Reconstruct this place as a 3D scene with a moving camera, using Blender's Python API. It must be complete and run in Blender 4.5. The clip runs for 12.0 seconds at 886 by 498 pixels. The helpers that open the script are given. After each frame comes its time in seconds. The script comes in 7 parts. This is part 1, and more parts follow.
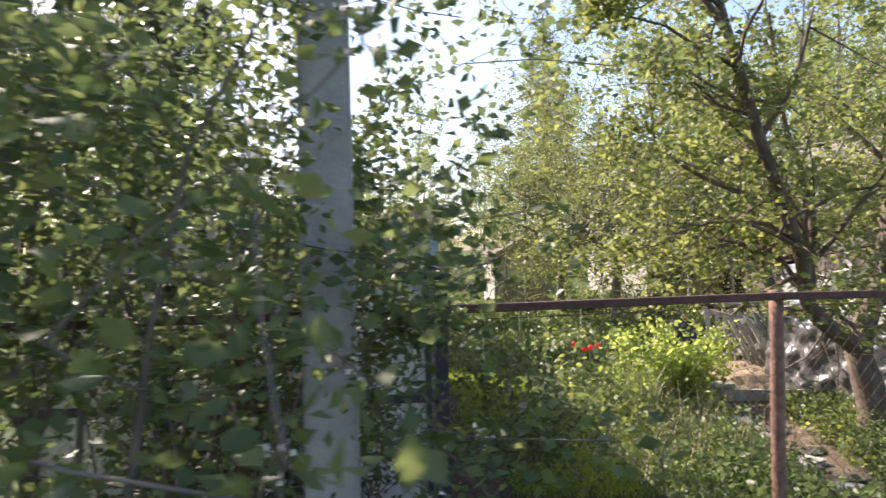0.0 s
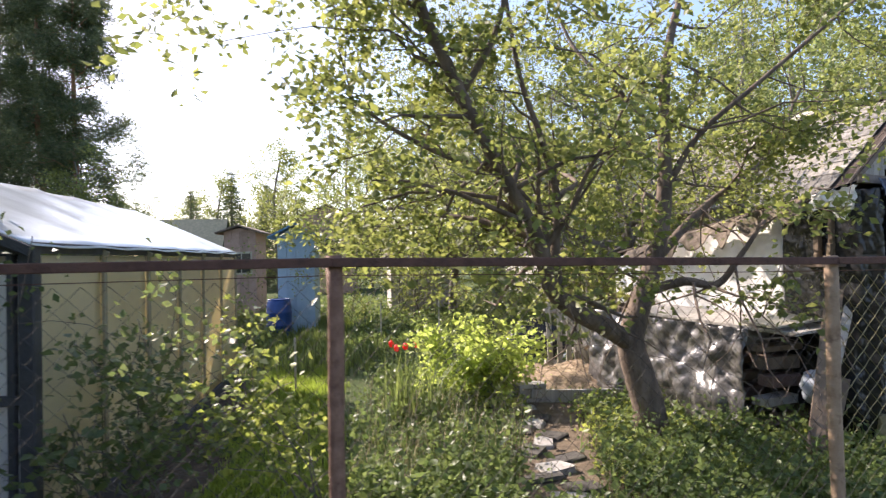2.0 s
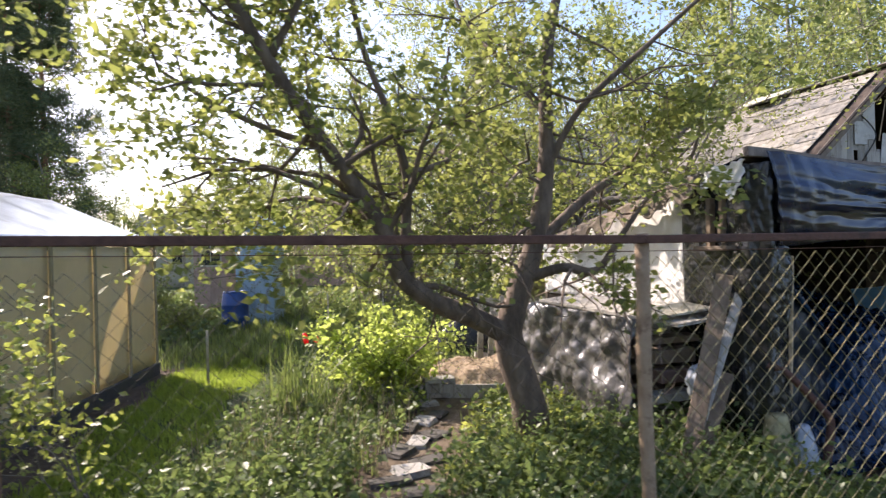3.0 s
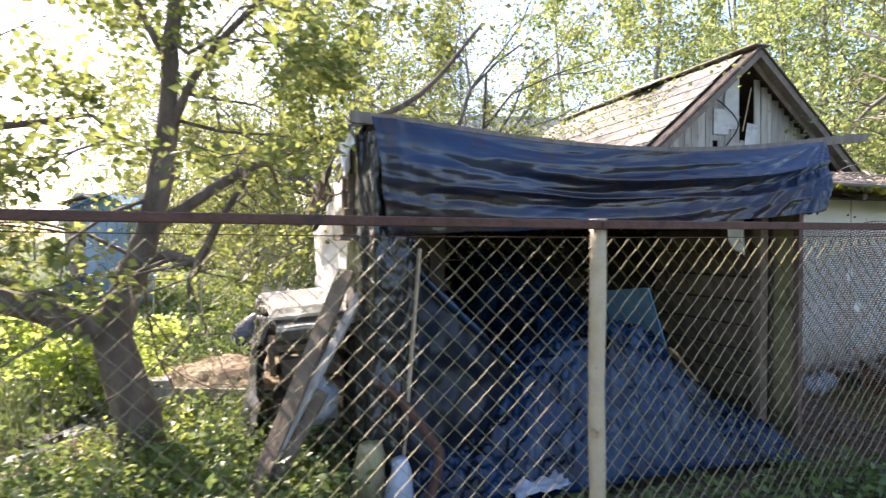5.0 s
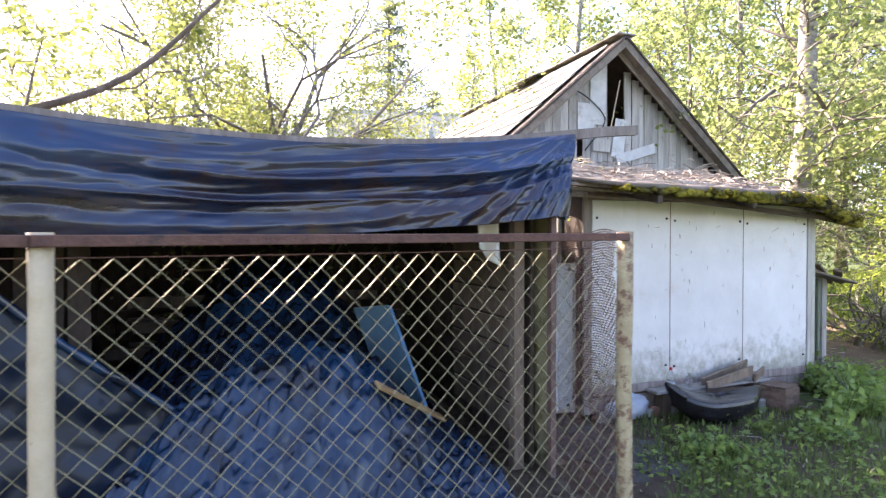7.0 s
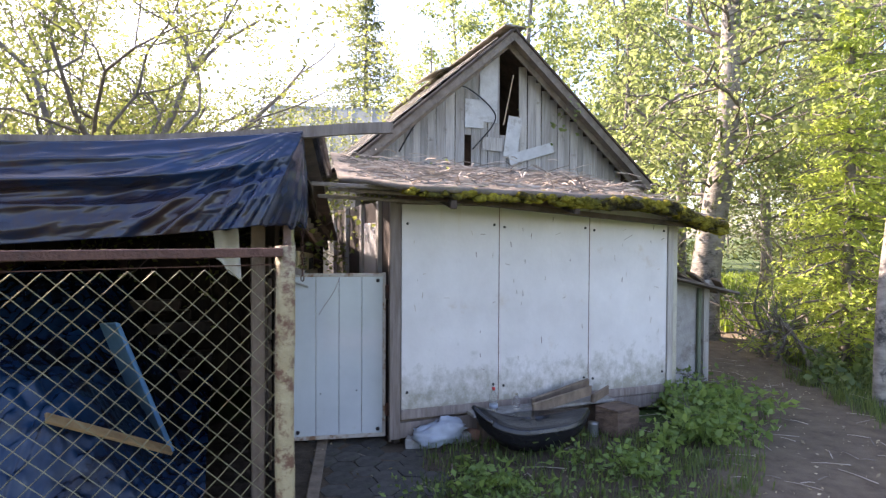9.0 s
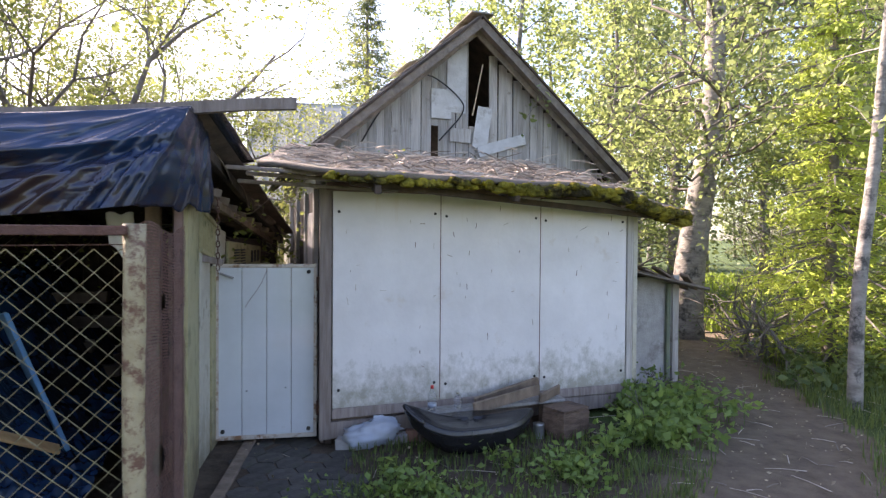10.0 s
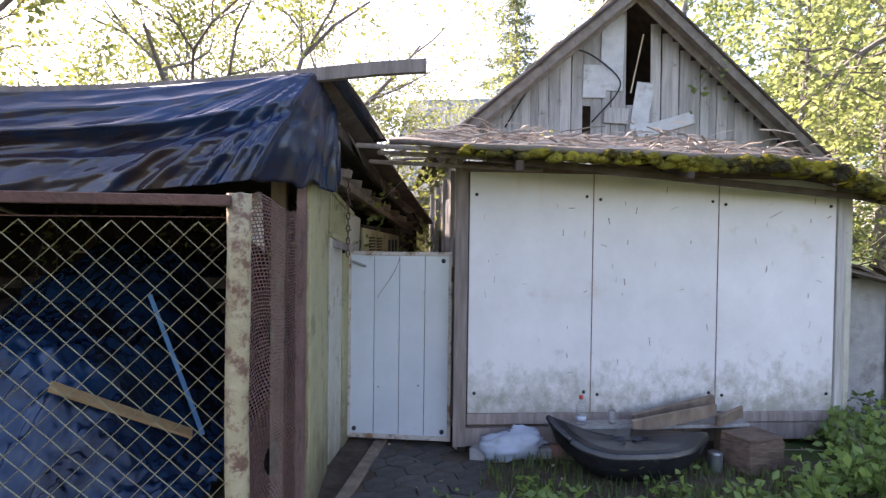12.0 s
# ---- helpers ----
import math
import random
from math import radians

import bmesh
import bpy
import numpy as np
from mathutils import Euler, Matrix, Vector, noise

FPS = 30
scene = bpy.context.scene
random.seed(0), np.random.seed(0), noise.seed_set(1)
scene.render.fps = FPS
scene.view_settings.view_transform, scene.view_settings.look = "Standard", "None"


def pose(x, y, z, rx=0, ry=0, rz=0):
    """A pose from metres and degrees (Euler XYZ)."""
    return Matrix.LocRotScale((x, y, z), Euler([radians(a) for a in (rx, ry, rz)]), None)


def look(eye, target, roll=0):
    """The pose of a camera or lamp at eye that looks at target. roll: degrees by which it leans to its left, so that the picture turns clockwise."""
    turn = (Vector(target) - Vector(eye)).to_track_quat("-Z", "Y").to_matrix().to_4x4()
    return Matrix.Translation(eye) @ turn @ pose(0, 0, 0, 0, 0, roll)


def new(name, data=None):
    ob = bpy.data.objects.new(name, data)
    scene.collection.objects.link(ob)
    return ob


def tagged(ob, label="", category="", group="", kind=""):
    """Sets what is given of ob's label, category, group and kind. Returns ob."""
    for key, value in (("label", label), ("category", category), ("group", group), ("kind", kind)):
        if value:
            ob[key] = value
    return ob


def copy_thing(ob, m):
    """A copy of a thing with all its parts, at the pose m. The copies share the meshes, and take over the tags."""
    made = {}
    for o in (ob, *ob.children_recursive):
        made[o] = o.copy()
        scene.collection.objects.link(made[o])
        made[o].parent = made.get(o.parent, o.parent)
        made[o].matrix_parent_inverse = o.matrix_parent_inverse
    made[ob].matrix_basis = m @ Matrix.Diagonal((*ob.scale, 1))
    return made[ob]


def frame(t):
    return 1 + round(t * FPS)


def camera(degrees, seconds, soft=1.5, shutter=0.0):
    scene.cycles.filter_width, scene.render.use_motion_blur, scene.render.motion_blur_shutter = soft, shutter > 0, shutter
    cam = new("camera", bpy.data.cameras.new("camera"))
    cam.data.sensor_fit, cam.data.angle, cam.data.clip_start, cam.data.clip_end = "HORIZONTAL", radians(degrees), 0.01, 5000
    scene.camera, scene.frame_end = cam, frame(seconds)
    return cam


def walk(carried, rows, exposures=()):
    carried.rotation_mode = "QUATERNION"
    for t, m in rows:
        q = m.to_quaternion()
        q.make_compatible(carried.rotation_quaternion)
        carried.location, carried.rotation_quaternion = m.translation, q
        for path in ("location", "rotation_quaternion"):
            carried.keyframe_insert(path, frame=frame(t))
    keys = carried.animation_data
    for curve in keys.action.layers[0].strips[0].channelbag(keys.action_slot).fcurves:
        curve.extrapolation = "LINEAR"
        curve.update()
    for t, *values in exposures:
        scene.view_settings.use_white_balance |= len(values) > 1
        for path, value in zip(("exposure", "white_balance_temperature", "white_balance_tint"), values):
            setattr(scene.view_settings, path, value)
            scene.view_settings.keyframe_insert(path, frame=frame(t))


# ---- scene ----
cam = camera(75.9, 12.0, soft=1.3, shutter=0.27)
PATH = [
    (0, (-10.919, -4.246, 2.112), (-11.049, -2.25, 2.116), -1.3),
    (0.5, (-10.372, -3.959, 2.052), (-10.382, -1.959, 2.060), -1.7),
    (1, (-9.818, -3.738, 1.988), (-9.807, -1.738, 2.003), -1.8),
    (1.5, (-9.278, -3.603, 1.917), (-9.283, -1.603, 1.933), -1.7),
    (2, (-8.733, -3.438, 1.822), (-8.744, -1.439, 1.851), -1.3),
    (2.5, (-8.103, -3.219, 1.752), (-8.152, -1.219, 1.760), -1.4),
    (3, (-7.387, -3.014, 1.724), (-7.457, -1.015, 1.729), -1.7),
    (3.2, (-7.105, -2.971, 1.687), (-7.175, -0.973, 1.698), -1.5),
    (4.8, (-4.814, -2.222, 1.647), (-4.885, -0.224, 1.621), -0.3),
    (5, (-4.565, -2.087, 1.65), (-4.609, -0.088, 1.621), -0.1),
    (5.5, (-4.05, -1.841, 1.633), (-4.016, 0.158, 1.601), -0.1),
    (6, (-3.582, -1.584, 1.581), (-3.553, 0.415, 1.553), -0.2),
    (6.5, (-3.078, -1.406, 1.629), (-3.041, 0.593, 1.598), -0.3),
    (7, (-2.54, -1.301, 1.731), (-2.499, 0.698, 1.695), -0.1),
    (7.5, (-1.947, -1.2, 1.791), (-1.914, 0.8, 1.754), 0.3),
    (9.3, (-0.551, -0.831, 1.818), (-0.512, 1.168, 1.774), 0.3),
    (9.5, (-0.42, -0.816, 1.798), (-0.384, 1.183, 1.765), 0.4),
    (10, (-0.111, -0.591, 1.717), (-0.107, 1.408, 1.679), 0.4),
    (10.5, (0.162, -0.319, 1.665), (0.108, 1.68, 1.62), 0.3),
    (11, (0.263, -0.166, 1.634), (0.072, 1.825, 1.594), 0.3),
    (11.5, (0.026, -0.111, 1.623), (-0.359, 1.851, 1.586), 0.7),
    (12, (-0.129, -0.042, 1.614), (-0.636, 1.893, 1.571), 0.7),
]
walk(cam, [(t, look(eye, target, roll)) for t, eye, target, roll in PATH],
     exposures=[(0, 1.35, 6350, 20), (3, 1.27, 6380, 20), (5, 1.93, 6430, 19.5), (6.5, 2.75, 6560, 25), (7.5, 2.57, 6580, 26), (9.5, 2.1, 6600, 25), (10.5, 2.0, 6620, 26), (11, 2.05, 6650, 27), (12, 2.27, 6650, 28)])


# ==== place ====

# ---- world and sun ----
SUN = Vector((-0.64, 0.48, 0.60)).normalized()
w = bpy.data.worlds.new("sky")
scene.world = w
w.use_nodes = True
wn = w.node_tree
sky = wn.nodes.new("ShaderNodeTexSky")
sky.sky_type = "NISHITA"
sky.sun_disc = False
sky.sun_elevation = math.asin(SUN.z)
sky.sun_rotation = math.atan2(SUN.x, SUN.y)
sky.air_density, sky.dust_density, sky.ozone_density = 1.0, 1.6, 1.0
wn.nodes["Background"].inputs[1].default_value = 0.135
wn.links.new(sky.outputs[0], wn.nodes["Background"].inputs[0])
sun_data = bpy.data.lights.new("sun", "SUN")
sun_data.energy, sun_data.angle, sun_data.color = 4.6, radians(0.6), (1.0, 0.89, 0.73)
sun = new("sun", sun_data)
sun.matrix_basis = look(SUN * 40, (0, 0, 0))


# ---- materials ----
def mat(name, c1, c2=None, scale=6.0, rough=0.7, metal=0.0, bump=0.25, bscale=40.0, stretch=(1, 1, 1), island=0.0,
        rand=0.0, stain=None, stain_scale=1.5, stain_at=0.55, coat=0.0, spec=0.5):
    """A surface: two base colours mixed by noise, a larger stain, grain relief."""
    m = bpy.data.materials.new(name)
    m.use_nodes = True
    nt = m.node_tree
    b = nt.nodes["Principled BSDF"]
    b.inputs["Roughness"].default_value, b.inputs["Metallic"].default_value = rough, metal
    b.inputs["Coat Weight"].default_value = coat
    b.inputs["Specular IOR Level"].default_value = spec
    tc = nt.nodes.new("ShaderNodeTexCoord")
    mp = nt.nodes.new("ShaderNodeMapping")
    mp.inputs["Scale"].default_value = stretch
    nt.links.new(tc.outputs["Object"], mp.inputs[0])
    n1 = nt.nodes.new("ShaderNodeTexNoise")
    n1.inputs["Scale"].default_value, n1.inputs["Detail"].default_value, n1.inputs["Roughness"].default_value = scale, 6, 0.65
    nt.links.new(mp.outputs[0], n1.inputs["Vector"])
    ramp = nt.nodes.new("ShaderNodeValToRGB")
    ramp.color_ramp.elements[0].position, ramp.color_ramp.elements[1].position = 0.32, 0.68
    ramp.color_ramp.elements[0].color = (*c1, 1)
    ramp.color_ramp.elements[1].color = (*(c2 or [min(1, v * 1.35) for v in c1]), 1)
    nt.links.new(n1.outputs["Fac"], ramp.inputs[0])
    col = ramp.outputs[0]
    if stain:
        n3 = nt.nodes.new("ShaderNodeTexNoise")
        n3.inputs["Scale"].default_value, n3.inputs["Detail"].default_value, n3.inputs["Roughness"].default_value = stain_scale, 8, 0.7
        nt.links.new(tc.outputs["Object"], n3.inputs["Vector"])
        r3 = nt.nodes.new("ShaderNodeValToRGB")
        r3.color_ramp.elements[0].position, r3.color_ramp.elements[1].position = stain_at, stain_at + 0.12
        nt.links.new(n3.outputs["Fac"], r3.inputs[0])
        mx = nt.nodes.new("ShaderNodeMix")
        mx.data_type = "RGBA"
        nt.links.new(r3.outputs[0], mx.inputs[0])
        nt.links.new(col, mx.inputs[6])
        mx.inputs[7].default_value = (*stain, 1)
        col = mx.outputs[2]
    if island or rand:
        hs = nt.nodes.new("ShaderNodeHueSaturation")
        if island:
            src = nt.nodes.new("ShaderNodeNewGeometry").outputs["Random Per Island"]
        else:
            src = nt.nodes.new("ShaderNodeObjectInfo").outputs["Random"]
        mr = nt.nodes.new("ShaderNodeMapRange")
        mr.inputs[3].default_value, mr.inputs[4].default_value = 1 - (island or rand), 1 + (island or rand)
        nt.links.new(src, mr.inputs[0])
        nt.links.new(mr.outputs[0], hs.inputs["Value"])
        nt.links.new(col, hs.inputs["Color"])
        col = hs.outputs[0]
    nt.links.new(col, b.inputs["Base Color"])
    if bump:
        n2 = nt.nodes.new("ShaderNodeTexNoise")
        n2.inputs["Scale"].default_value, n2.inputs["Detail"].default_value = bscale, 5
        nt.links.new(mp.outputs[0], n2.inputs["Vector"])
        bp = nt.nodes.new("ShaderNodeBump")
        bp.inputs["Strength"].default_value, bp.inputs["Distance"].default_value = bump, 0.02
        nt.links.new(n2.outputs["Fac"], bp.inputs["Height"])
        nt.links.new(bp.outputs[0], b.inputs["Normal"])
    return m


def leaf_mat(name, c1, c2, glow=0.5, rough=0.45):
    """A leaf: gloss on top, light let through, colour varied leaf by leaf."""
    m = bpy.data.materials.new(name)
    m.use_nodes = True
    nt = m.node_tree
    b = nt.nodes["Principled BSDF"]
    geo = nt.nodes.new("ShaderNodeNewGeometry")
    ramp = nt.nodes.new("ShaderNodeValToRGB")
    ramp.color_ramp.elements[0].color, ramp.color_ramp.elements[1].color = (*c1, 1), (*c2, 1)
    nt.links.new(geo.outputs["Random Per Island"], ramp.inputs[0])
    nt.links.new(ramp.outputs[0], b.inputs["Base Color"])
    b.inputs["Roughness"].default_value = rough
    tr = nt.nodes.new("ShaderNodeBsdfTranslucent")
    br = nt.nodes.new("ShaderNodeHueSaturation")
    br.inputs["Hue"].default_value, br.inputs["Saturation"].default_value, br.inputs["Value"].default_value = 0.485, 1.0, 2.1
    nt.links.new(ramp.outputs[0], br.inputs["Color"])
    nt.links.new(br.outputs[0], tr.inputs[0])
    mx = nt.nodes.new("ShaderNodeMixShader")
    mx.inputs[0].default_value = glow
    nt.links.new(b.outputs[0], mx.inputs[1])
    nt.links.new(tr.outputs[0], mx.inputs[2])
    nt.links.new(mx.outputs[0], nt.nodes["Material Output"].inputs[0])
    return m


def sheet_mat(name, c, glow, rough=0.35, dirt=(0.4, 0.38, 0.3)):
    """A thin sheet that lets light through (greenhouse film, bags)."""
    m = mat(name, c, None, scale=2.0, rough=rough, bump=0.15, bscale=9, stain=dirt, stain_scale=1.2, stain_at=0.62)
    nt = m.node_tree
    tr = nt.nodes.new("ShaderNodeBsdfTranslucent")
    tr.inputs[0].default_value = (*c, 1)
    mx = nt.nodes.new("ShaderNodeMixShader")
    mx.inputs[0].default_value = glow
    nt.links.new(nt.nodes["Principled BSDF"].outputs[0], mx.inputs[1])
    nt.links.new(tr.outputs[0], mx.inputs[2])
    nt.links.new(mx.outputs[0], nt.nodes["Material Output"].inputs[0])
    return m


M_BARK = mat("apple_bark", (0.075, 0.053, 0.04), (0.20, 0.15, 0.115), scale=9, rough=0.9, bump=0.9, bscale=22, stretch=(1, 1, 0.4))
M_BIRCH = mat("birch_bark", (0.15, 0.13, 0.11), (0.36, 0.32, 0.275), scale=5, rough=0.75, bump=0.6, bscale=14, stretch=(1, 1, 2.5), stain=(0.05, 0.045, 0.04), stain_scale=5, stain_at=0.52)
M_PINE = mat("pine_bark", (0.16, 0.09, 0.055), (0.34, 0.19, 0.11), scale=5, rough=0.9, bump=0.8, bscale=12)
M_GREY_BARK = mat("grey_bark", (0.10, 0.085, 0.07), (0.22, 0.19, 0.16), scale=8, rough=0.9, bump=0.7, bscale=20)
M_LEAF_APPLE = leaf_mat("apple_leaf", (0.085, 0.115, 0.028), (0.19, 0.215, 0.06), 0.52)
M_LEAF_SHRUB = leaf_mat("shrub_leaf", (0.052, 0.085, 0.028), (0.13, 0.165, 0.055), 0.42)
M_LEAF_YELLOW = leaf_mat("spring_leaf", (0.105, 0.145, 0.042), (0.21, 0.25, 0.09), 0.52)
M_LEAF_CURRANT = leaf_mat("currant_leaf", (0.13, 0.17, 0.035), (0.23, 0.27, 0.06), 0.5)
M_LEAF_WEED = leaf_mat("weed_leaf", (0.06, 0.10, 0.03), (0.135, 0.18, 0.055), 0.42)
# lighter copy of the currant leaf: sunshine on one bush put into the colour
M_LEAF_SUNLIT = leaf_mat("sunlit_currant_leaf", (0.19, 0.26, 0.05), (0.32, 0.39, 0.10), 0.6)
M_LEAF_NETTLE = leaf_mat("nettle_leaf", (0.10, 0.165, 0.04), (0.20, 0.28, 0.07), 0.45)
M_NEEDLE = leaf_mat("conifer_needle", (0.05, 0.075, 0.035), (0.13, 0.15, 0.065), 0.38, 0.6)
M_NEEDLE_YOUNG = leaf_mat("young_spruce_needle", (0.19, 0.26, 0.045), (0.31, 0.37, 0.08), 0.6, 0.6)
M_GRASS = leaf_mat("grass_blade", (0.065, 0.10, 0.028), (0.14, 0.18, 0.05), 0.42)
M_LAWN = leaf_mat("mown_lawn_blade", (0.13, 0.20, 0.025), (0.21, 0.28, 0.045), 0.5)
M_STRAW = mat("dry_grass", (0.32, 0.25, 0.15), (0.5, 0.42, 0.28), island=0.4, rough=0.8, bump=0)
M_BLOSSOM = leaf_mat("blossom", (0.55, 0.5, 0.45), (0.75, 0.7, 0.66), 0.3)
M_RED = leaf_mat("tulip_petal", (0.6, 0.03, 0.02), (0.75, 0.07, 0.03), 0.3)
M_CONCRETE = mat("concrete", (0.30, 0.285, 0.27), (0.40, 0.385, 0.36), scale=9, rough=0.9, bump=0.35, bscale=60, stain=(0.22, 0.2, 0.18), stain_scale=3)
M_RUST = mat("rusty_steel", (0.07, 0.032, 0.024), (0.145, 0.07, 0.05), scale=14, rough=0.8, metal=0.15, bump=0.4, bscale=60, stain=(0.05, 0.03, 0.025), stain_scale=7)
M_POST_RUST = mat("rusty_brown_post", (0.15, 0.075, 0.05), (0.27, 0.155, 0.11), scale=12, rough=0.8, bump=0.4, bscale=50, stain=(0.10, 0.05, 0.035), stain_scale=7)
M_POST_TAN = mat("tan_weathered_post", (0.25, 0.165, 0.105), (0.36, 0.26, 0.175), scale=10, rough=0.8, bump=0.4, bscale=40, stain=(0.14, 0.08, 0.05), stain_scale=8)
M_POST_YELLOW = mat("post_old_cream_paint", (0.40, 0.315, 0.20), (0.50, 0.41, 0.28), scale=8, rough=0.6, bump=0.3, bscale=40, stain=(0.2, 0.10, 0.05), stain_scale=9, stain_at=0.60)
M_POST_END = mat("post_flaking_cream_paint", (0.30, 0.235, 0.13), (0.42, 0.35, 0.21), scale=8, rough=0.65, bump=0.5, bscale=30, stain=(0.15, 0.075, 0.045), stain_scale=17, stain_at=0.48)
M_WIRE = mat("galvanised_wire", (0.19, 0.165, 0.08), (0.30, 0.27, 0.14), scale=10, rough=0.55, metal=0.1, bump=0, stain=(0.25, 0.16, 0.08), stain_scale=6, stain_at=0.58)
# dark copy of the fence wire, with the shade of the bushes in its colour
M_WIRE_DARK = mat("shaded_wire", (0.05, 0.045, 0.04), (0.08, 0.07, 0.06), scale=10, rough=0.85, metal=0.0, spec=0.2, bump=0)
# the blue streaks paint sky reflected in the folds of black sheet
M_TARP = mat("black_tarpaulin_sky_sheen", (0.014, 0.009, 0.010), (0.005, 0.026, 0.078), scale=1.3, stretch=(0.6, 1, 3.0), rough=0.23, bump=0.12, bscale=7, stain=(0.030, 0.018, 0.018), stain_scale=1.9, stain_at=0.50, spec=0.58)
M_FILM = mat("black_plastic_film", (0.014, 0.014, 0.016), (0.03, 0.03, 0.032), scale=4, rough=0.22, bump=0.9, bscale=8, stain=(0.06, 0.055, 0.05), stain_scale=4, stain_at=0.68, spec=0.6)
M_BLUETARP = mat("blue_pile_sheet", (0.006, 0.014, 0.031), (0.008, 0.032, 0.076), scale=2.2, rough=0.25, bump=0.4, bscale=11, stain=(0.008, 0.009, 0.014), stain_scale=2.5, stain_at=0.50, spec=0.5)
# darker than M_FILM: shade inside the shed and a blue sheen painted in
M_INNERFILM = mat("shaded_inner_film", (0.006, 0.007, 0.010), (0.008, 0.016, 0.034), scale=2.5, rough=0.36, bump=0.3, bscale=9, spec=0.3)
M_BLUEPANEL = mat("pale_blue_panel", (0.09, 0.19, 0.27), (0.13, 0.25, 0.34), rough=0.5, bump=0.1)
M_GREYWOOD = mat("weathered_grey_board", (0.28, 0.255, 0.225), (0.47, 0.44, 0.40), scale=7, rough=0.85, bump=0.5, bscale=26, stretch=(3, 3, 0.25), rand=0.22, stain=(0.13, 0.105, 0.085), stain_scale=3, stain_at=0.60)
M_BROWNWOOD = mat("old_brown_timber", (0.12, 0.085, 0.06), (0.24, 0.18, 0.13), scale=8, rough=0.85, bump=0.5, bscale=24, stretch=(1, 1, 0.4), rand=0.2)
M_PALEWOOD = mat("split_pale_timber", (0.34, 0.25, 0.15), (0.5, 0.39, 0.26), scale=8, rough=0.8, bump=0.4, bscale=24, rand=0.2)
M_PLANKTAN = mat("orange_brown_plank", (0.30, 0.18, 0.075), (0.42, 0.27, 0.12), scale=9, rough=0.75, bump=0.4, stretch=(0.4, 3, 3))
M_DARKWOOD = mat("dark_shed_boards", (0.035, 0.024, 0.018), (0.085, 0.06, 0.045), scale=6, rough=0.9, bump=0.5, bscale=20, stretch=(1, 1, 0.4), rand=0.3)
M_REDBOARD = mat("brown_painted_trim", (0.13, 0.075, 0.06), (0.2, 0.13, 0.11), scale=10, rough=0.75, bump=0.3, rand=0.15)
M_PANEL = mat("white_wall_panel", (0.60, 0.57, 0.55), (0.73, 0.70, 0.68), scale=1.4, rough=0.42, bump=0.08, bscale=30, rand=0.04, stain=(0.57, 0.50, 0.43), stain_scale=2.2, stain_at=0.60)


def add_grime_and_bounce(m, low, high, colour, scale=5.0, streak=0.25):
    """Algae and splashed dirt that climb unevenly from the foot of a wall, as a stain over the base colour. With low
    above high, warm bounced light painted towards the top.
    """
    nt = m.node_tree
    b = nt.nodes["Principled BSDF"]
    under = b.inputs["Base Color"].links[0].from_socket
    tc = nt.nodes.new("ShaderNodeTexCoord")
    sep = nt.nodes.new("ShaderNodeSeparateXYZ")
    nt.links.new(tc.outputs["Object"], sep.inputs[0])
    mp = nt.nodes.new("ShaderNodeMapping")
    mp.inputs["Scale"].default_value = (1, 1, streak)
    nt.links.new(tc.outputs["Object"], mp.inputs[0])
    n = nt.nodes.new("ShaderNodeTexNoise")
    n.inputs["Scale"].default_value, n.inputs["Detail"].default_value, n.inputs["Roughness"].default_value = scale, 10, 0.75
    nt.links.new(mp.outputs[0], n.inputs["Vector"])
    mr = nt.nodes.new("ShaderNodeMapRange")
    mr.inputs[1].default_value, mr.inputs[2].default_value = low, high
    mr.inputs[3].default_value, mr.inputs[4].default_value = 0.32, -0.12
    nt.links.new(sep.outputs[2], mr.inputs[0])
    ad = nt.nodes.new("ShaderNodeMath")
    nt.links.new(n.outputs["Fac"], ad.inputs[0])
    nt.links.new(mr.outputs[0], ad.inputs[1])
    rp = nt.nodes.new("ShaderNodeValToRGB")
    rp.color_ramp.elements[0].position, rp.color_ramp.elements[1].position = 0.56, 0.86
    rp.color_ramp.elements[1].color = (0.75, 0.75, 0.75, 1)
    nt.links.new(ad.outputs[0], rp.inputs[0])
    mx = nt.nodes.new("ShaderNodeMix")
    mx.data_type = "RGBA"
    nt.links.new(rp.outputs[0], mx.inputs[0])
    nt.links.new(under, mx.inputs[6])
    mx.inputs[7].default_value = (*colour, 1)
    nt.links.new(mx.outputs[2], b.inputs["Base Color"])


add_grime_and_bounce(M_PANEL, 0.3, 0.95, (0.20, 0.185, 0.12), 8.0, 0.8)
# warm bounce light under the eave painted as tan, with moss drips
add_grime_and_bounce(M_PANEL, 3.6, 1.3, (0.50, 0.38, 0.22), 9.0, 0.08)
M_GATE = mat("glossy_white_plank", (0.50, 0.53, 0.55), (0.60, 0.63, 0.65), scale=1.5, rough=0.16, coat=1.0, bump=0.0, bscale=6, stain=(0.42, 0.42, 0.40), stain_scale=3, stain_at=0.68)
M_GATEFRAME = mat("chipped_gate_trim", (0.42, 0.36, 0.29), (0.6, 0.56, 0.5), scale=9, rough=0.6, stain=(0.22, 0.12, 0.06), stain_scale=9, stain_at=0.49)
M_CREAM = mat("cream_panel", (0.31, 0.275, 0.135), (0.43, 0.385, 0.215), scale=4, rough=0.6, bump=0.3, stain=(0.18, 0.17, 0.07), stain_scale=4, stain_at=0.50)
M_OFFWHITE = mat("dirty_offwhite_panel", (0.38, 0.35, 0.27), (0.53, 0.50, 0.41), scale=4, rough=0.6, bump=0.3, stain=(0.2, 0.17, 0.11), stain_scale=4, stain_at=0.56)
add_grime_and_bounce(M_CREAM, 0.0, 1.1, (0.085, 0.06, 0.042), 6.0, 0.4)
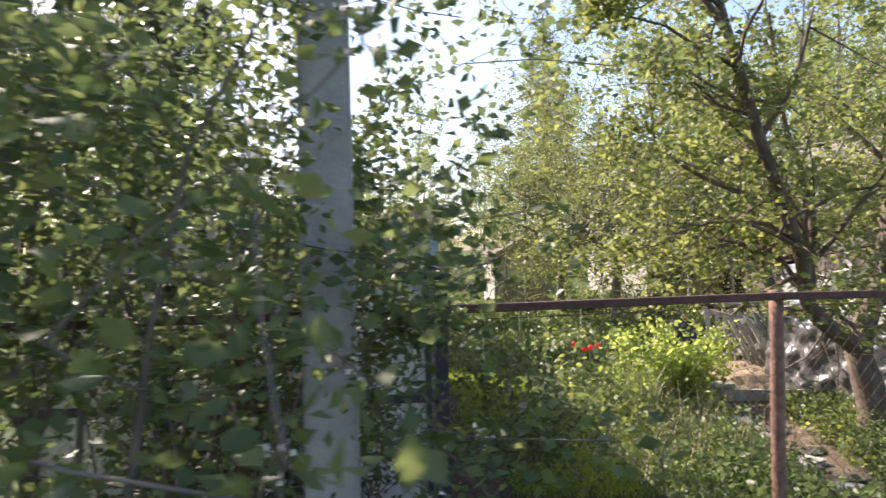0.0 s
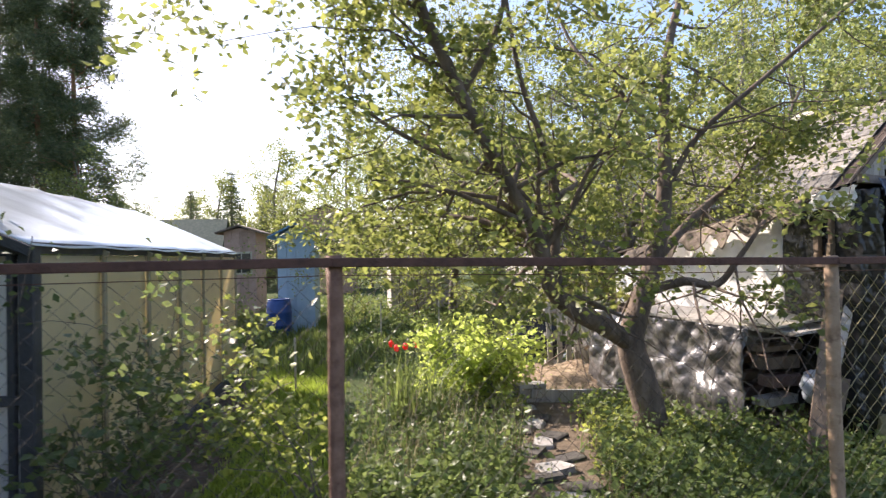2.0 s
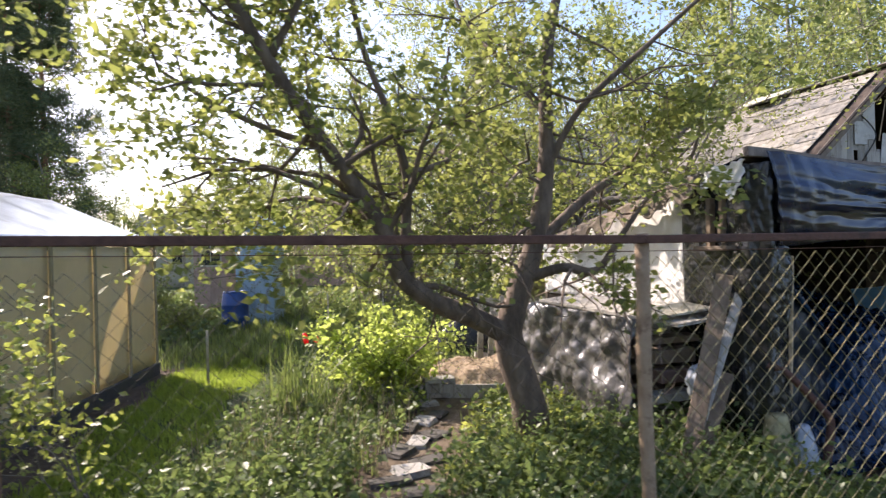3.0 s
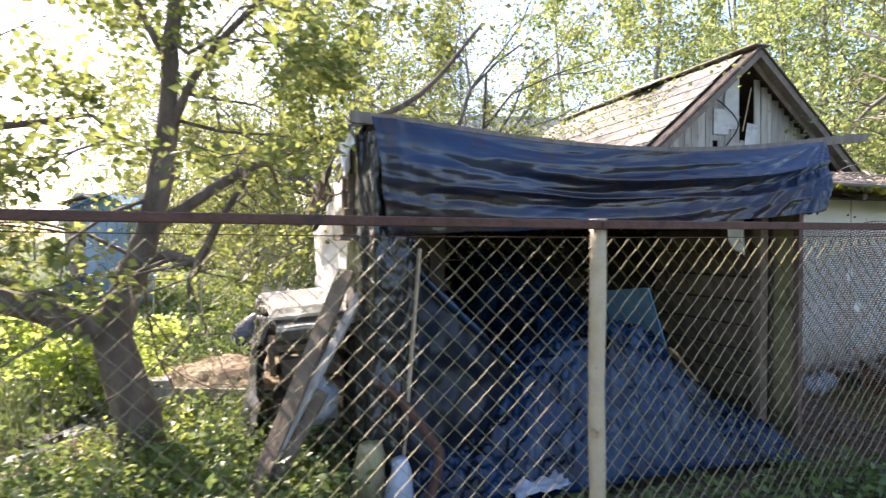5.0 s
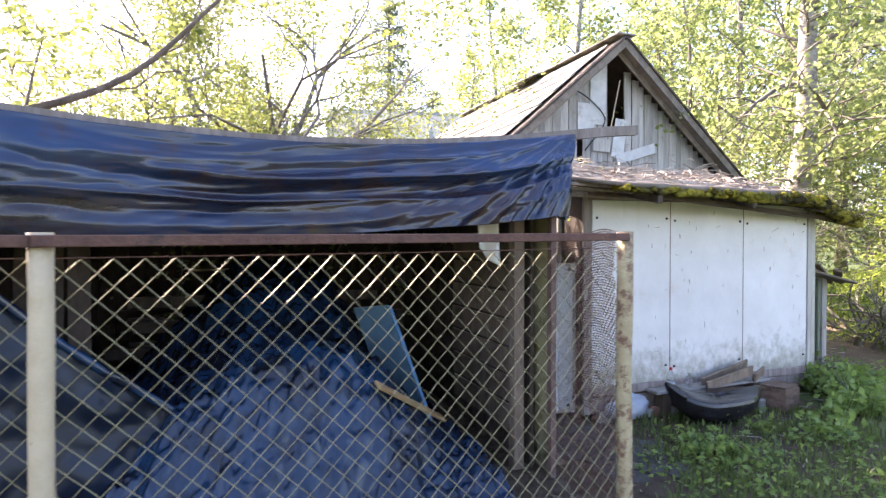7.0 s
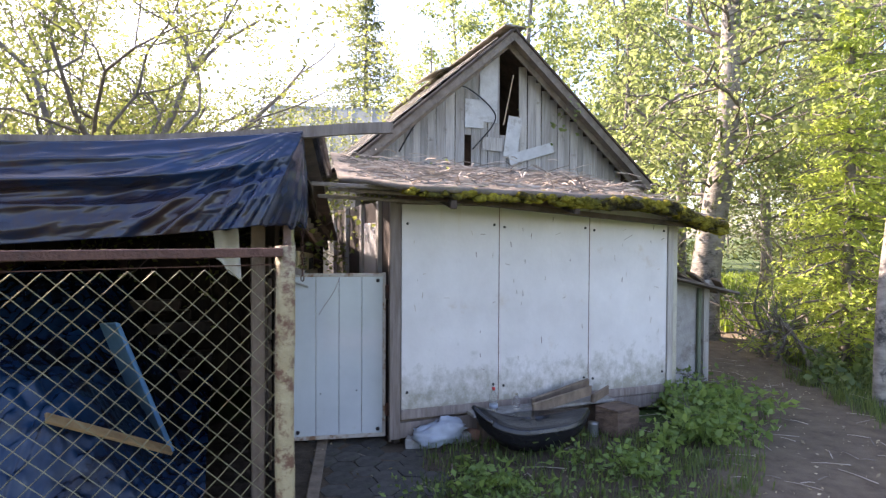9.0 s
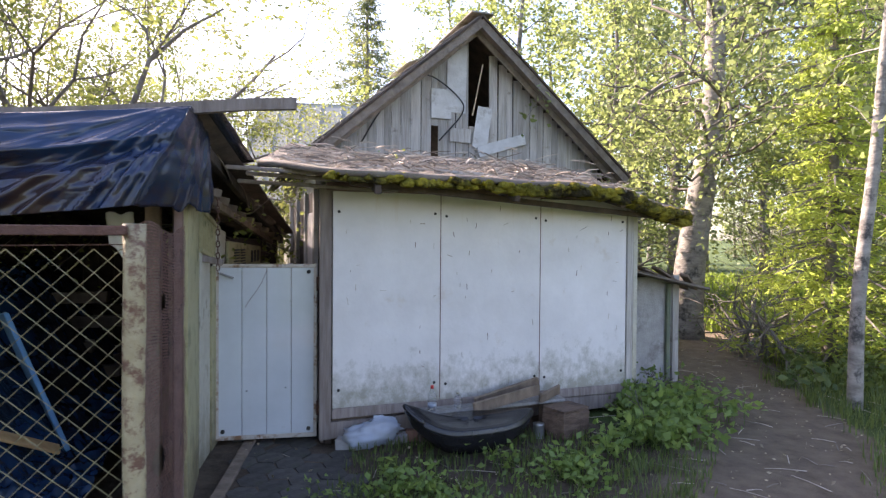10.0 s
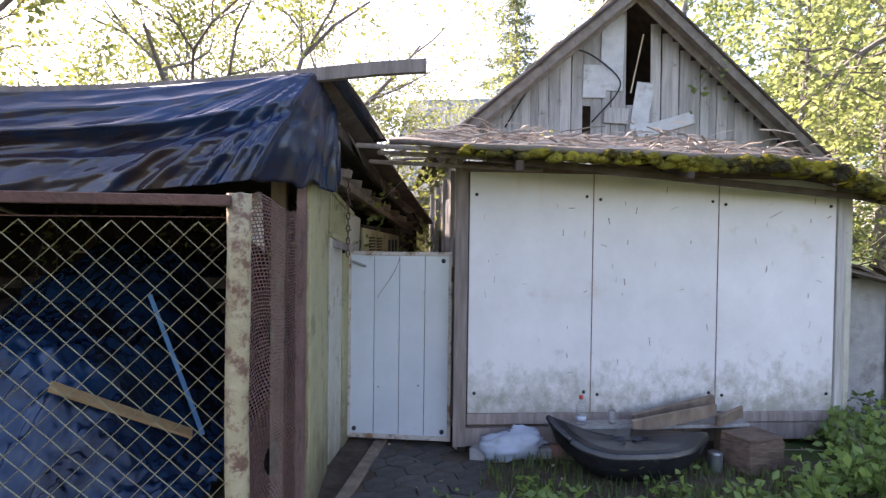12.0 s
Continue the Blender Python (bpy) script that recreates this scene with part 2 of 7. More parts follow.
add_grime_and_bounce(M_OFFWHITE, 0.0, 0.9, (0.12, 0.10, 0.045), 6.0, 0.4)
M_WHITEFILM = sheet_mat("white_plastic_sheet", (0.74, 0.72, 0.69), 0.2, 0.4, (0.34, 0.32, 0.29))
M_ROOF = mat("grey_asbestos_slate", (0.17, 0.155, 0.135), (0.33, 0.305, 0.27), scale=6, rough=0.95, bump=0.7, bscale=22, rand=0.28, stain=(0.10, 0.09, 0.055), stain_scale=4, stain_at=0.5)
M_FELT = mat("roofing_felt", (0.11, 0.085, 0.068), (0.21, 0.17, 0.135), scale=5, rough=0.95, bump=0.6, bscale=30, stain=(0.12, 0.11, 0.05), stain_scale=3)
M_MOSS = mat("yellow_green_moss", (0.09, 0.085, 0.016), (0.36, 0.29, 0.03), scale=5, rough=1.0, bump=1.0, bscale=70, stain=(0.035, 0.028, 0.014), stain_scale=3.2, stain_at=0.47, spec=0.1)
M_TINROOF = mat("green_grey_sheet_roof", (0.235, 0.25, 0.215), (0.29, 0.30, 0.26), scale=2, rough=0.55, bump=0.08, rand=0.05, stain=(0.2, 0.21, 0.18), stain_scale=1.5)
M_GH = sheet_mat("greenhouse_panel", (0.70, 0.63, 0.44), 0.45)
M_GHROOF = sheet_mat("greenhouse_roof_film", (0.62, 0.66, 0.68), 0.3, 0.15)
M_GHFRAME = mat("dark_timber_frame", (0.04, 0.042, 0.048), (0.07, 0.07, 0.075), rough=0.7, bump=0.3)
M_GHLATH = mat("greenhouse_lath", (0.28, 0.25, 0.16), (0.36, 0.32, 0.22), rough=0.8, bump=0.3)
M_BLACKPL = mat("black_plastic_tub", (0.010, 0.010, 0.012), (0.018, 0.018, 0.020), rough=0.24, bump=0.08, stain=(0.08, 0.075, 0.07), stain_scale=5, stain_at=0.64)
M_BAG = sheet_mat("white_plastic_bag", (0.42, 0.46, 0.53), 0.25, 0.35, (0.45, 0.44, 0.42))
M_BRICK = mat("old_red_brick", (0.27, 0.13, 0.085), (0.38, 0.21, 0.15), scale=14, rough=0.9, bump=0.5, rand=0.25, stain=(0.16, 0.12, 0.1), stain_scale=8)
M_STONE = mat("grey_paving", (0.05, 0.045, 0.04), (0.10, 0.09, 0.08), scale=12, rough=0.9, bump=0.5, rand=0.2, stain=(0.05, 0.055, 0.03), stain_scale=6)
M_BLACK = mat("black_rubber", (0.012, 0.012, 0.012), (0.02, 0.02, 0.02), rough=0.6, bump=0)
M_STEEL = mat("dull_steel", (0.3, 0.3, 0.3), (0.42, 0.42, 0.41), rough=0.4, metal=0.8, bump=0.1)
M_BLUEWALL = mat("pale_blue_paint", (0.26, 0.38, 0.48), (0.36, 0.48, 0.58), scale=3, rough=0.7, rand=0.06)
M_BLUEROOF = mat("blue_roof", (0.05, 0.16, 0.30), (0.08, 0.22, 0.38), rough=0.6)
M_BLUEBARREL = mat("blue_barrel", (0.012, 0.05, 0.20), (0.02, 0.075, 0.27), rough=0.4)
M_PINKWALL = mat("brown_pink_boards", (0.34, 0.22, 0.17), (0.46, 0.32, 0.26), rough=0.8, rand=0.1)
M_GREENROOF = mat("dull_green_roof", (0.11, 0.13, 0.09), (0.17, 0.19, 0.13), rough=0.8)
M_WINDOW = mat("window_glass", (0.015, 0.018, 0.02), (0.03, 0.035, 0.04), rough=0.06, bump=0)
M_HESSIAN = mat("rust_brown_netting", (0.12, 0.055, 0.04), (0.33, 0.175, 0.135), scale=32, rough=0.95, bump=1.0, bscale=55, stretch=(1, 1, 4), stain=(0.04, 0.025, 0.02), stain_scale=6)
M_REDCAP = mat("red_plastic", (0.55, 0.03, 0.03), (0.62, 0.05, 0.04), rough=0.4, bump=0)
M_MULCH = mat("straw_compost", (0.22, 0.155, 0.10), (0.42, 0.32, 0.22), scale=12, rough=0.95, bump=0.9, bscale=40)
M_TWIG = mat("dry_twig", (0.22, 0.17, 0.13), (0.50, 0.43, 0.36), rough=0.85, bump=0.2, island=0.6)
M_PATCH = mat("pale_patch_board", (0.46, 0.45, 0.43), (0.6, 0.59, 0.57), scale=6, rough=0.7, bump=0.2, stain=(0.34, 0.31, 0.27), stain_scale=4)
M_CHIP = mat("bare_chip", (0.34, 0.28, 0.22), (0.44, 0.38, 0.31), rough=0.8, bump=0.2, rand=0.3)
M_BARGE = mat("weathered_barge_board", (0.15, 0.12, 0.095), (0.27, 0.225, 0.185), scale=7, rough=0.9, bump=0.5, bscale=26, rand=0.2, stain=(0.11, 0.085, 0.065), stain_scale=4)
M_ROTTEN = mat("rotten_brown_log", (0.075, 0.045, 0.03), (0.19, 0.125, 0.085), scale=9, rough=0.9, bump=0.8, bscale=22, stretch=(0.5, 1, 2), stain=(0.05, 0.035, 0.025), stain_scale=5)
M_TRIM = mat("brown_grey_trim", (0.17, 0.13, 0.11), (0.30, 0.25, 0.22), scale=7, rough=0.85, bump=0.4, bscale=26, stretch=(3, 3, 0.3), rand=0.15)
M_SILVER = mat("grey_plastic_film", (0.055, 0.052, 0.05), (0.17, 0.16, 0.155), scale=5, rough=0.27, bump=1.0, bscale=9, stain=(0.03, 0.03, 0.03), stain_scale=5, stain_at=0.55, spec=0.7)
M_LOG = mat("cut_board_end", (0.11, 0.08, 0.05), (0.21, 0.15, 0.10), scale=9, rough=0.85, bump=0.3, rand=0.3)

M_BOTTLE = bpy.data.materials.new("clear_bottle_plastic")
M_BOTTLE.use_nodes = True
M_BOTTLE.node_tree.nodes["Principled BSDF"].inputs["Transmission Weight"].default_value = 0.9
M_BOTTLE.node_tree.nodes["Principled BSDF"].inputs["Roughness"].default_value = 0.08
M_BOTTLE.node_tree.nodes["Principled BSDF"].inputs["IOR"].default_value = 1.1


def ground_material():
    """Soil, trodden earth and turf, mixed by the zones stored on the sheet and broken up by noise."""
    m = bpy.data.materials.new("garden_ground")
    m.use_nodes = True
    nt = m.node_tree
    b = nt.nodes["Principled BSDF"]
    b.inputs["Roughness"].default_value = 0.95
    b.inputs["Specular IOR Level"].default_value = 0.2
    tc = nt.nodes.new("ShaderNodeTexCoord")

    def noisy(scale, a, c, detail=8):
        n = nt.nodes.new("ShaderNodeTexNoise")
        n.inputs["Scale"].default_value, n.inputs["Detail"].default_value, n.inputs["Roughness"].default_value = scale, detail, 0.7
        nt.links.new(tc.outputs["Object"], n.inputs["Vector"])
        r = nt.nodes.new("ShaderNodeValToRGB")
        r.color_ramp.elements[0].position, r.color_ramp.elements[1].position = 0.3, 0.7
        r.color_ramp.elements[0].color, r.color_ramp.elements[1].color = (*a, 1), (*c, 1)
        nt.links.new(n.outputs["Fac"], r.inputs[0])
        return n.outputs["Fac"], r.outputs[0]

    _, soil = noisy(7, (0.055, 0.041, 0.03), (0.16, 0.12, 0.088))
    _, path = noisy(5, (0.12, 0.09, 0.063), (0.23, 0.18, 0.13))
    _, turf = noisy(3, (0.04, 0.065, 0.02), (0.09, 0.12, 0.035))
    edge, _ = noisy(4, (0, 0, 0), (1, 1, 1))

    def blend(attr, base, top):
        at = nt.nodes.new("ShaderNodeAttribute")
        at.attribute_name = attr
        ad = nt.nodes.new("ShaderNodeMath")
        ad.operation = "ADD"
        nt.links.new(at.outputs["Fac"], ad.inputs[0])
        nt.links.new(edge, ad.inputs[1])
        mr = nt.nodes.new("ShaderNodeMapRange")
        mr.inputs[1].default_value, mr.inputs[2].default_value = 0.85, 1.15
        nt.links.new(ad.outputs[0], mr.inputs[0])
        mx = nt.nodes.new("ShaderNodeMix")
        mx.data_type = "RGBA"
        nt.links.new(mr.outputs[0], mx.inputs[0])
        nt.links.new(base, mx.inputs[6])
        nt.links.new(top, mx.inputs[7])
        return mx.outputs[2]

    col = blend("trodden", blend("bare", turf, soil), path)
    nt.links.new(col, b.inputs["Base Color"])
    fac, _ = noisy(45, (0, 0, 0), (1, 1, 1))
    bp = nt.nodes.new("ShaderNodeBump")
    bp.inputs["Strength"].default_value, bp.inputs["Distance"].default_value = 0.9, 0.03
    nt.links.new(fac, bp.inputs["Height"])
    nt.links.new(bp.outputs[0], b.inputs["Normal"])
    return m


M_GROUND = ground_material()


# ---- building helpers ----
def mesh_of(name, verts, faces, material, smooth=False):
    me = bpy.data.meshes.new(name)
    me.from_pydata([tuple(v) for v in verts], [], [tuple(f) for f in faces])
    if smooth:
        me.polygons.foreach_set("use_smooth", [True] * len(me.polygons))
    me.materials.append(material)
    me.update()
    return me


def part(name, bm, material, parent=None, label="", at=None, smooth=False):
    """Links a bmesh, or a mesh, as one object under its thing."""
    if isinstance(bm, bmesh.types.BMesh):
        me = bpy.data.meshes.new(name)
        bm.to_mesh(me)
        bm.free()
        me.materials.append(material)
        if smooth:
            me.polygons.foreach_set("use_smooth", [True] * len(me.polygons))
    else:
        me = bm
    ob = new(name, me)
    if parent is not None:
        ob.parent = parent
    if at is not None:
        ob.matrix_basis = at
    if label:
        tagged(ob, label)
    return ob


def thing(name, label, category, m=None, group="", kind=""):
    ob = new(name)
    if m is not None:
        ob.matrix_basis = m
    return tagged(ob, label, category, group, kind)


def box(sx, sy, sz, bevel=0.006, wob=0.0, m=None, seed=1):
    """A board or block, standing on its base, edges rounded off and a little uneven."""
    bm = bmesh.new()
    bmesh.ops.create_cube(bm, size=1.0)
    bmesh.ops.transform(bm, matrix=Matrix.Translation((0, 0, sz / 2)) @ Matrix.Diagonal((sx, sy, sz, 1)), verts=bm.verts)
    if bevel:
        bmesh.ops.bevel(bm, geom=bm.edges[:], offset=min(bevel, 0.3 * min(sx, sy, sz)), segments=1, affect="EDGES")
    if wob:
        r = random.Random(seed)
        for v in bm.verts:
            v.co += Vector((r.uniform(-wob, wob), r.uniform(-wob, wob), r.uniform(-wob, wob)))
    if m is not None:
        bmesh.ops.transform(bm, matrix=m, verts=bm.verts)
    return bm


def span(a, b, w=0.05, h=0.05, bevel=0.006, wob=0.0, roll=0.0, seed=1):
    """A bar of width w and height h from a to b."""
    a, b = Vector(a), Vector(b)
    d = b - a
    q = d.to_track_quat("Z", "Y").to_matrix().to_4x4()
    return box(w, h, d.length, bevel, wob, Matrix.Translation(a) @ q @ pose(0, 0, 0, 0, 0, roll), seed)


def tube_data(points, radii, sides=8, verts=None, faces=None, close=True):
    """A tapering tube along points, added to the lists of vertices and faces."""
    verts = [] if verts is None else verts
    faces = [] if faces is None else faces
    start = len(verts)
    pts = [Vector(p) for p in points]
    side = None
    for i, p in enumerate(pts):
        d = (pts[min(i + 1, len(pts) - 1)] - pts[max(i - 1, 0)]).normalized()
        if side is None:
            side = d.orthogonal().normalized()
        side = (side - d * side.dot(d)).normalized()
        up = d.cross(side)
        for k in range(sides):
            a = 2 * math.pi * k / sides
            verts.append(p + (side * math.cos(a) + up * math.sin(a)) * radii[i])
    for i in range(len(pts) - 1):
        for k in range(sides):
            a, b = start + i * sides + k, start + i * sides + (k + 1) % sides
            faces.append((a, b, b + sides, a + sides))
    if close:
        faces.append(tuple(start + k for k in reversed(range(sides))))
        faces.append(tuple(start + (len(pts) - 1) * sides + k for k in range(sides)))
    return verts, faces


def tube(name, points, radii, material, parent=None, sides=10, label=""):
    if not isinstance(radii, (list, tuple)):
        radii = [radii] * len(points)
    v, f = tube_data(points, radii, sides)
    return part(name, mesh_of(name, v, f, material, True), None, parent, label)


def smooth_line(points, n=6):
    """A rounder line through the points (Catmull-Rom)."""
    p = [Vector(q) for q in points]
    p = [p[0] * 2 - p[1]] + p + [p[-1] * 2 - p[-2]]
    out = []
    for i in range(1, len(p) - 2):
        for k in range(n):
            t = k / n
            out.append(0.5 * (2 * p[i] + (p[i + 1] - p[i - 1]) * t + (2 * p[i - 1] - 5 * p[i] + 4 * p[i + 1] - p[i + 2]) * t * t
                              + (3 * p[i] - p[i - 1] - 3 * p[i + 1] + p[i + 2]) * t ** 3))
    out.append(p[-2])
    return out


def surface(name, fn, nu, nv, material, parent=None, label="", thick=0.0):
    """A sheet given by fn(u, v), u and v from 0 to 1."""
    verts = [Vector(fn(i / nu, j / nv)) for j in range(nv + 1) for i in range(nu + 1)]
    faces = [(j * (nu + 1) + i, j * (nu + 1) + i + 1, (j + 1) * (nu + 1) + i + 1, (j + 1) * (nu + 1) + i) for j in range(nv) for i in range(nu)]
    ob = part(name, mesh_of(name, verts, faces, material, True), None, parent, label)
    if thick:
        s = ob.modifiers.new("thickness", "SOLIDIFY")
        s.thickness = thick
    return ob


def leaves_mesh(name, pos, size, material, rng, droop=0.3, narrow=0.62, extra=None):
    """Folded leaves at the places given, each turned its own way; two faces a leaf."""
    pos = np.asarray(pos, float).reshape(-1, 3)
    n = len(pos)
    d = rng.normal(size=(n, 3))
    d[:, 2] = d[:, 2] * 0.6 - droop
    d /= np.linalg.norm(d, axis=1)[:, None]
    s = np.cross(d, rng.normal(size=(n, 3)))
    s /= np.linalg.norm(s, axis=1)[:, None]
    up = np.cross(s, d)
    ln = (size * rng.uniform(0.6, 1.3, n))[:, None]
    wd = ln * narrow * 0.5
    v = np.empty((n, 4, 3))
    v[:, 0] = pos
    v[:, 1] = pos + d * ln * 0.5 + s * wd + up * wd * 0.35
    v[:, 2] = pos + d * ln
    v[:, 3] = pos + d * ln * 0.5 - s * wd + up * wd * 0.35
    me = bpy.data.meshes.new(name)
    me.vertices.add(n * 4)
    me.vertices.foreach_set("co", v.reshape(-1))
    base = np.arange(n)[:, None] * 4
    loops = (base + np.array([[0, 1, 2, 0, 2, 3]])).reshape(-1).astype(np.int32)
    me.loops.add(n * 6)
    me.loops.foreach_set("vertex_index", loops)
    me.polygons.add(n * 2)
    me.polygons.foreach_set("loop_start", (np.arange(n * 2) * 3).astype(np.int32))
    me.materials.append(material)
    me.update(calc_edges=True)
    return me


def blades_mesh(name, pos, height, material, rng, width=0.008, lean=0.35):
    """Bent blades of grass, three faces each."""
    pos = np.asarray(pos, float).reshape(-1, 3)
    n = len(pos)
    a = rng.uniform(0, 2 * np.pi, n)
    side = np.stack([np.cos(a), np.sin(a), np.zeros(n)], 1)
    fwd = np.stack([-np.sin(a), np.cos(a), np.zeros(n)], 1) * (rng.normal(0, lean, n))[:, None]
    h = (height * rng.uniform(0.5, 1.3, n))[:, None]
    up = np.array([[0, 0, 1.0]])
    v = np.empty((n, 5, 3))
    v[:, 0], v[:, 1] = pos - side * width, pos + side * width
    mid = pos + up * h * 0.6 + fwd * h * 0.35
    v[:, 2], v[:, 3] = mid - side * width * 0.8, mid + side * width * 0.8
    v[:, 4] = pos + up * h * 0.92 + fwd * h
    me = bpy.data.meshes.new(name)
    me.vertices.add(n * 5)
    me.vertices.foreach_set("co", v.reshape(-1))
    base = np.arange(n)[:, None] * 5
    loops = (base + np.array([[0, 1, 3, 0, 3, 2, 2, 3, 4]])).reshape(-1).astype(np.int32)
    me.loops.add(n * 9)
    me.loops.foreach_set("vertex_index", loops)
    me.polygons.add(n * 3)
    me.polygons.foreach_set("loop_start", (np.arange(n * 3) * 3).astype(np.int32))
    me.materials.append(material)
    me.update(calc_edges=True)
    return me


def grow(rng, start, direction, length, radius, depth, out, twigs, up=0.15, wander=0.25, fork=(2, 4), steps=5):
    """A branch with side branches. out gets (points, radii); twigs the places where leaves hang."""
    p, d = Vector(start), Vector(direction).normalized()
    pts, rad = [p.copy()], [radius]
    for i in range(steps):
        d = (d + Vector(rng.normal(0, wander, 3)) + Vector((0, 0, up))).normalized()
        p = p + d * (length / steps)
        pts.append(p.copy())
        rad.append(max(0.003, radius * (1 - 0.75 * (i + 1) / steps)))
        if depth <= 1:
            twigs.append(p.copy())
    out.append((pts, rad))
    if depth > 0:
        for _ in range(rng.integers(fork[0], fork[1] + 1)):
            i = int(rng.integers(1, steps + 1))
            nd = (pts[i] - pts[i - 1]).normalized() + Vector(rng.normal(0, 0.75, 3))
            grow(rng, pts[i], nd, length * rng.uniform(0.45, 0.7), rad[i] * 0.7, depth - 1, out, twigs, up, wander, fork, max(3, steps - 1))


def branch_part(name, branches, material, parent, sides=6, label=""):
    v, f = [], []
    for pts, rad in branches:
        tube_data(pts, rad, sides if rad[0] > 0.02 else 4, v, f, False)
    return part(name, mesh_of(name, v, f, material, True), None, parent, label)


def scatter(rng, twigs, per, spread):
    t = np.array([tuple(p) for p in twigs])
    t = np.repeat(t, per, axis=0)
    return t + rng.normal(0, spread, t.shape)



# ---- ground ----
def step(a, b, x):
    t = min(1, max(0, (x - a) / (b - a)))
    return t * t * (3 - 2 * t)


def ground_z(x, y):
    """The lane lies higher than the garden at the far end, and falls towards the gate."""
    bank = 0.5 * step(-6.5, -10.5, x) * step(0.4, -2.2, y)
    lane = 0.1 * step(-3.0, -1.0, x) * step(0.8, -0.8, y) * step(1.5, 0.0, x)
    near = step(60, 20, math.hypot(x, y))
    return bank + lane + near * 0.05 * noise.noise((x * 0.7, y * 0.7, 0.0))


def far_off(line, x, y):
    best = 1e9
    for (ax, ay), (bx, by) in zip(line, line[1:]):
        t = max(0, min(1, ((x - ax) * (bx - ax) + (y - ay) * (by - ay)) / ((bx - ax) ** 2 + (by - ay) ** 2)))
        best = min(best, math.hypot(x - ax - t * (bx - ax), y - ay - t * (by - ay)))
    return best


LANE = [(-16, -5.5), (-10, -3.9), (-4, -2.0), (0.2, -0.2), (1.8, 2.4), (2.9, 4.4), (3.3, 6.5), (4.6, 9), (6.5, 13)]
LAWN = [(-9.9, 0.3), (-10.2, 1.2), (-10.75, 3.6), (-11.5, 8.0), (-12.0, 12.0)]
GARDEN_PATH = [(-7.9, 0.6), (-7.7, 2.0), (-7.6, 3.4)]


def make_ground():
    fine_x, fine_y = [i * 0.2 for i in range(-85, 46)], [i * 0.2 for i in range(-45, 76)]
    far = [2000, 800, 300, 120, 60, 36, 26]
    xs = [-v for v in far] + fine_x + far[::-1]
    ys = [-v for v in far] + fine_y + far[::-1]
    verts = [(x, y, ground_z(x, y)) for y in ys for x in xs]
    nx = len(xs)
    faces = [(j * nx + i, j * nx + i + 1, (j + 1) * nx + i + 1, (j + 1) * nx + i) for j in range(len(ys) - 1) for i in range(nx - 1)]
    me = mesh_of("ground", verts, faces, M_GROUND, True)
    bare, trod = me.attributes.new("bare", "FLOAT", "POINT"), me.attributes.new("trodden", "FLOAT", "POINT")
    for i, (x, y, z) in enumerate(verts):
        garden = step(-3, -3.6, x - 0.9 * y) * step(9, 7, y) if y > -0.5 else 0
        bare.data[i].value = max(0.35 * garden, step(1.2, 0.3, far_off([(-11.2, -0.4), (-11.9, 5.0)], x, y)),
                                 step(2.6, 1.6, math.hypot(x + 0.2, y - 3.2)), step(2.2, 1.2, far_off([(-4, 2.4), (-2, 3.2)], x, y)),
                                 step(0.9, 0.4, far_off(GARDEN_PATH, x, y)))
        trod.data[i].value = max(step(1.1, 0.45, far_off(LANE, x, y)), 0.8 * step(0.6, 0.2, far_off(GARDEN_PATH, x, y)))
    return tagged(part("ground", me, None), "uneven ground of soil, trodden earth and turf", "ground", kind="structure")


make_ground()


# ---- fence along the lane ----
POSTS = [(-14.8, -2.4), (-12.05, -1.65), (-9.24, -0.88), (-6.48, -0.09), (-3.88, 0.67), (-1.45, 1.88)]
TOP = [1.84, 1.83, 1.82, 1.76, 1.735, 1.75]


def chain_link(a, b, low, high, r=0.0021, cell=0.102):
    """Woven wire: zigzag strands side by side, hooked into one another."""
    a, b = Vector((*a, 0)), Vector((*b, 0))
    d = (b - a).normalized()
    out = Vector((d.y, -d.x, 0))
    n = int((b - a).length / (cell / 2))
    rows = int((high - low) / (cell / 2))
    v, f = [], []
    for i in range(0, n):
        pts = []
        for j in range(rows + 1):
            off = (j % 2) * (1 if i % 2 == 0 else -1) * cell / 2
            sag = 0.012 * noise.noise((i * 0.13, j * 0.11, a.x))
            pts.append(a + d * (i * cell / 2 * 1.0 + (off if i % 2 == 0 else off + 0.0)) + out * (0.002 * (1 if j % 2 else -1) + sag) + Vector((0, 0, low + j * cell / 2)))
        if i % 2 == 0:
            tube_data(pts, [r] * len(pts), 3, v, f, False)
            flip = [p.copy() for p in pts]
            for j, p in enumerate(flip):
                if j % 2:
                    p -= d * cell
            tube_data(flip, [r] * len(flip), 3, v, f, False)
    return v, f


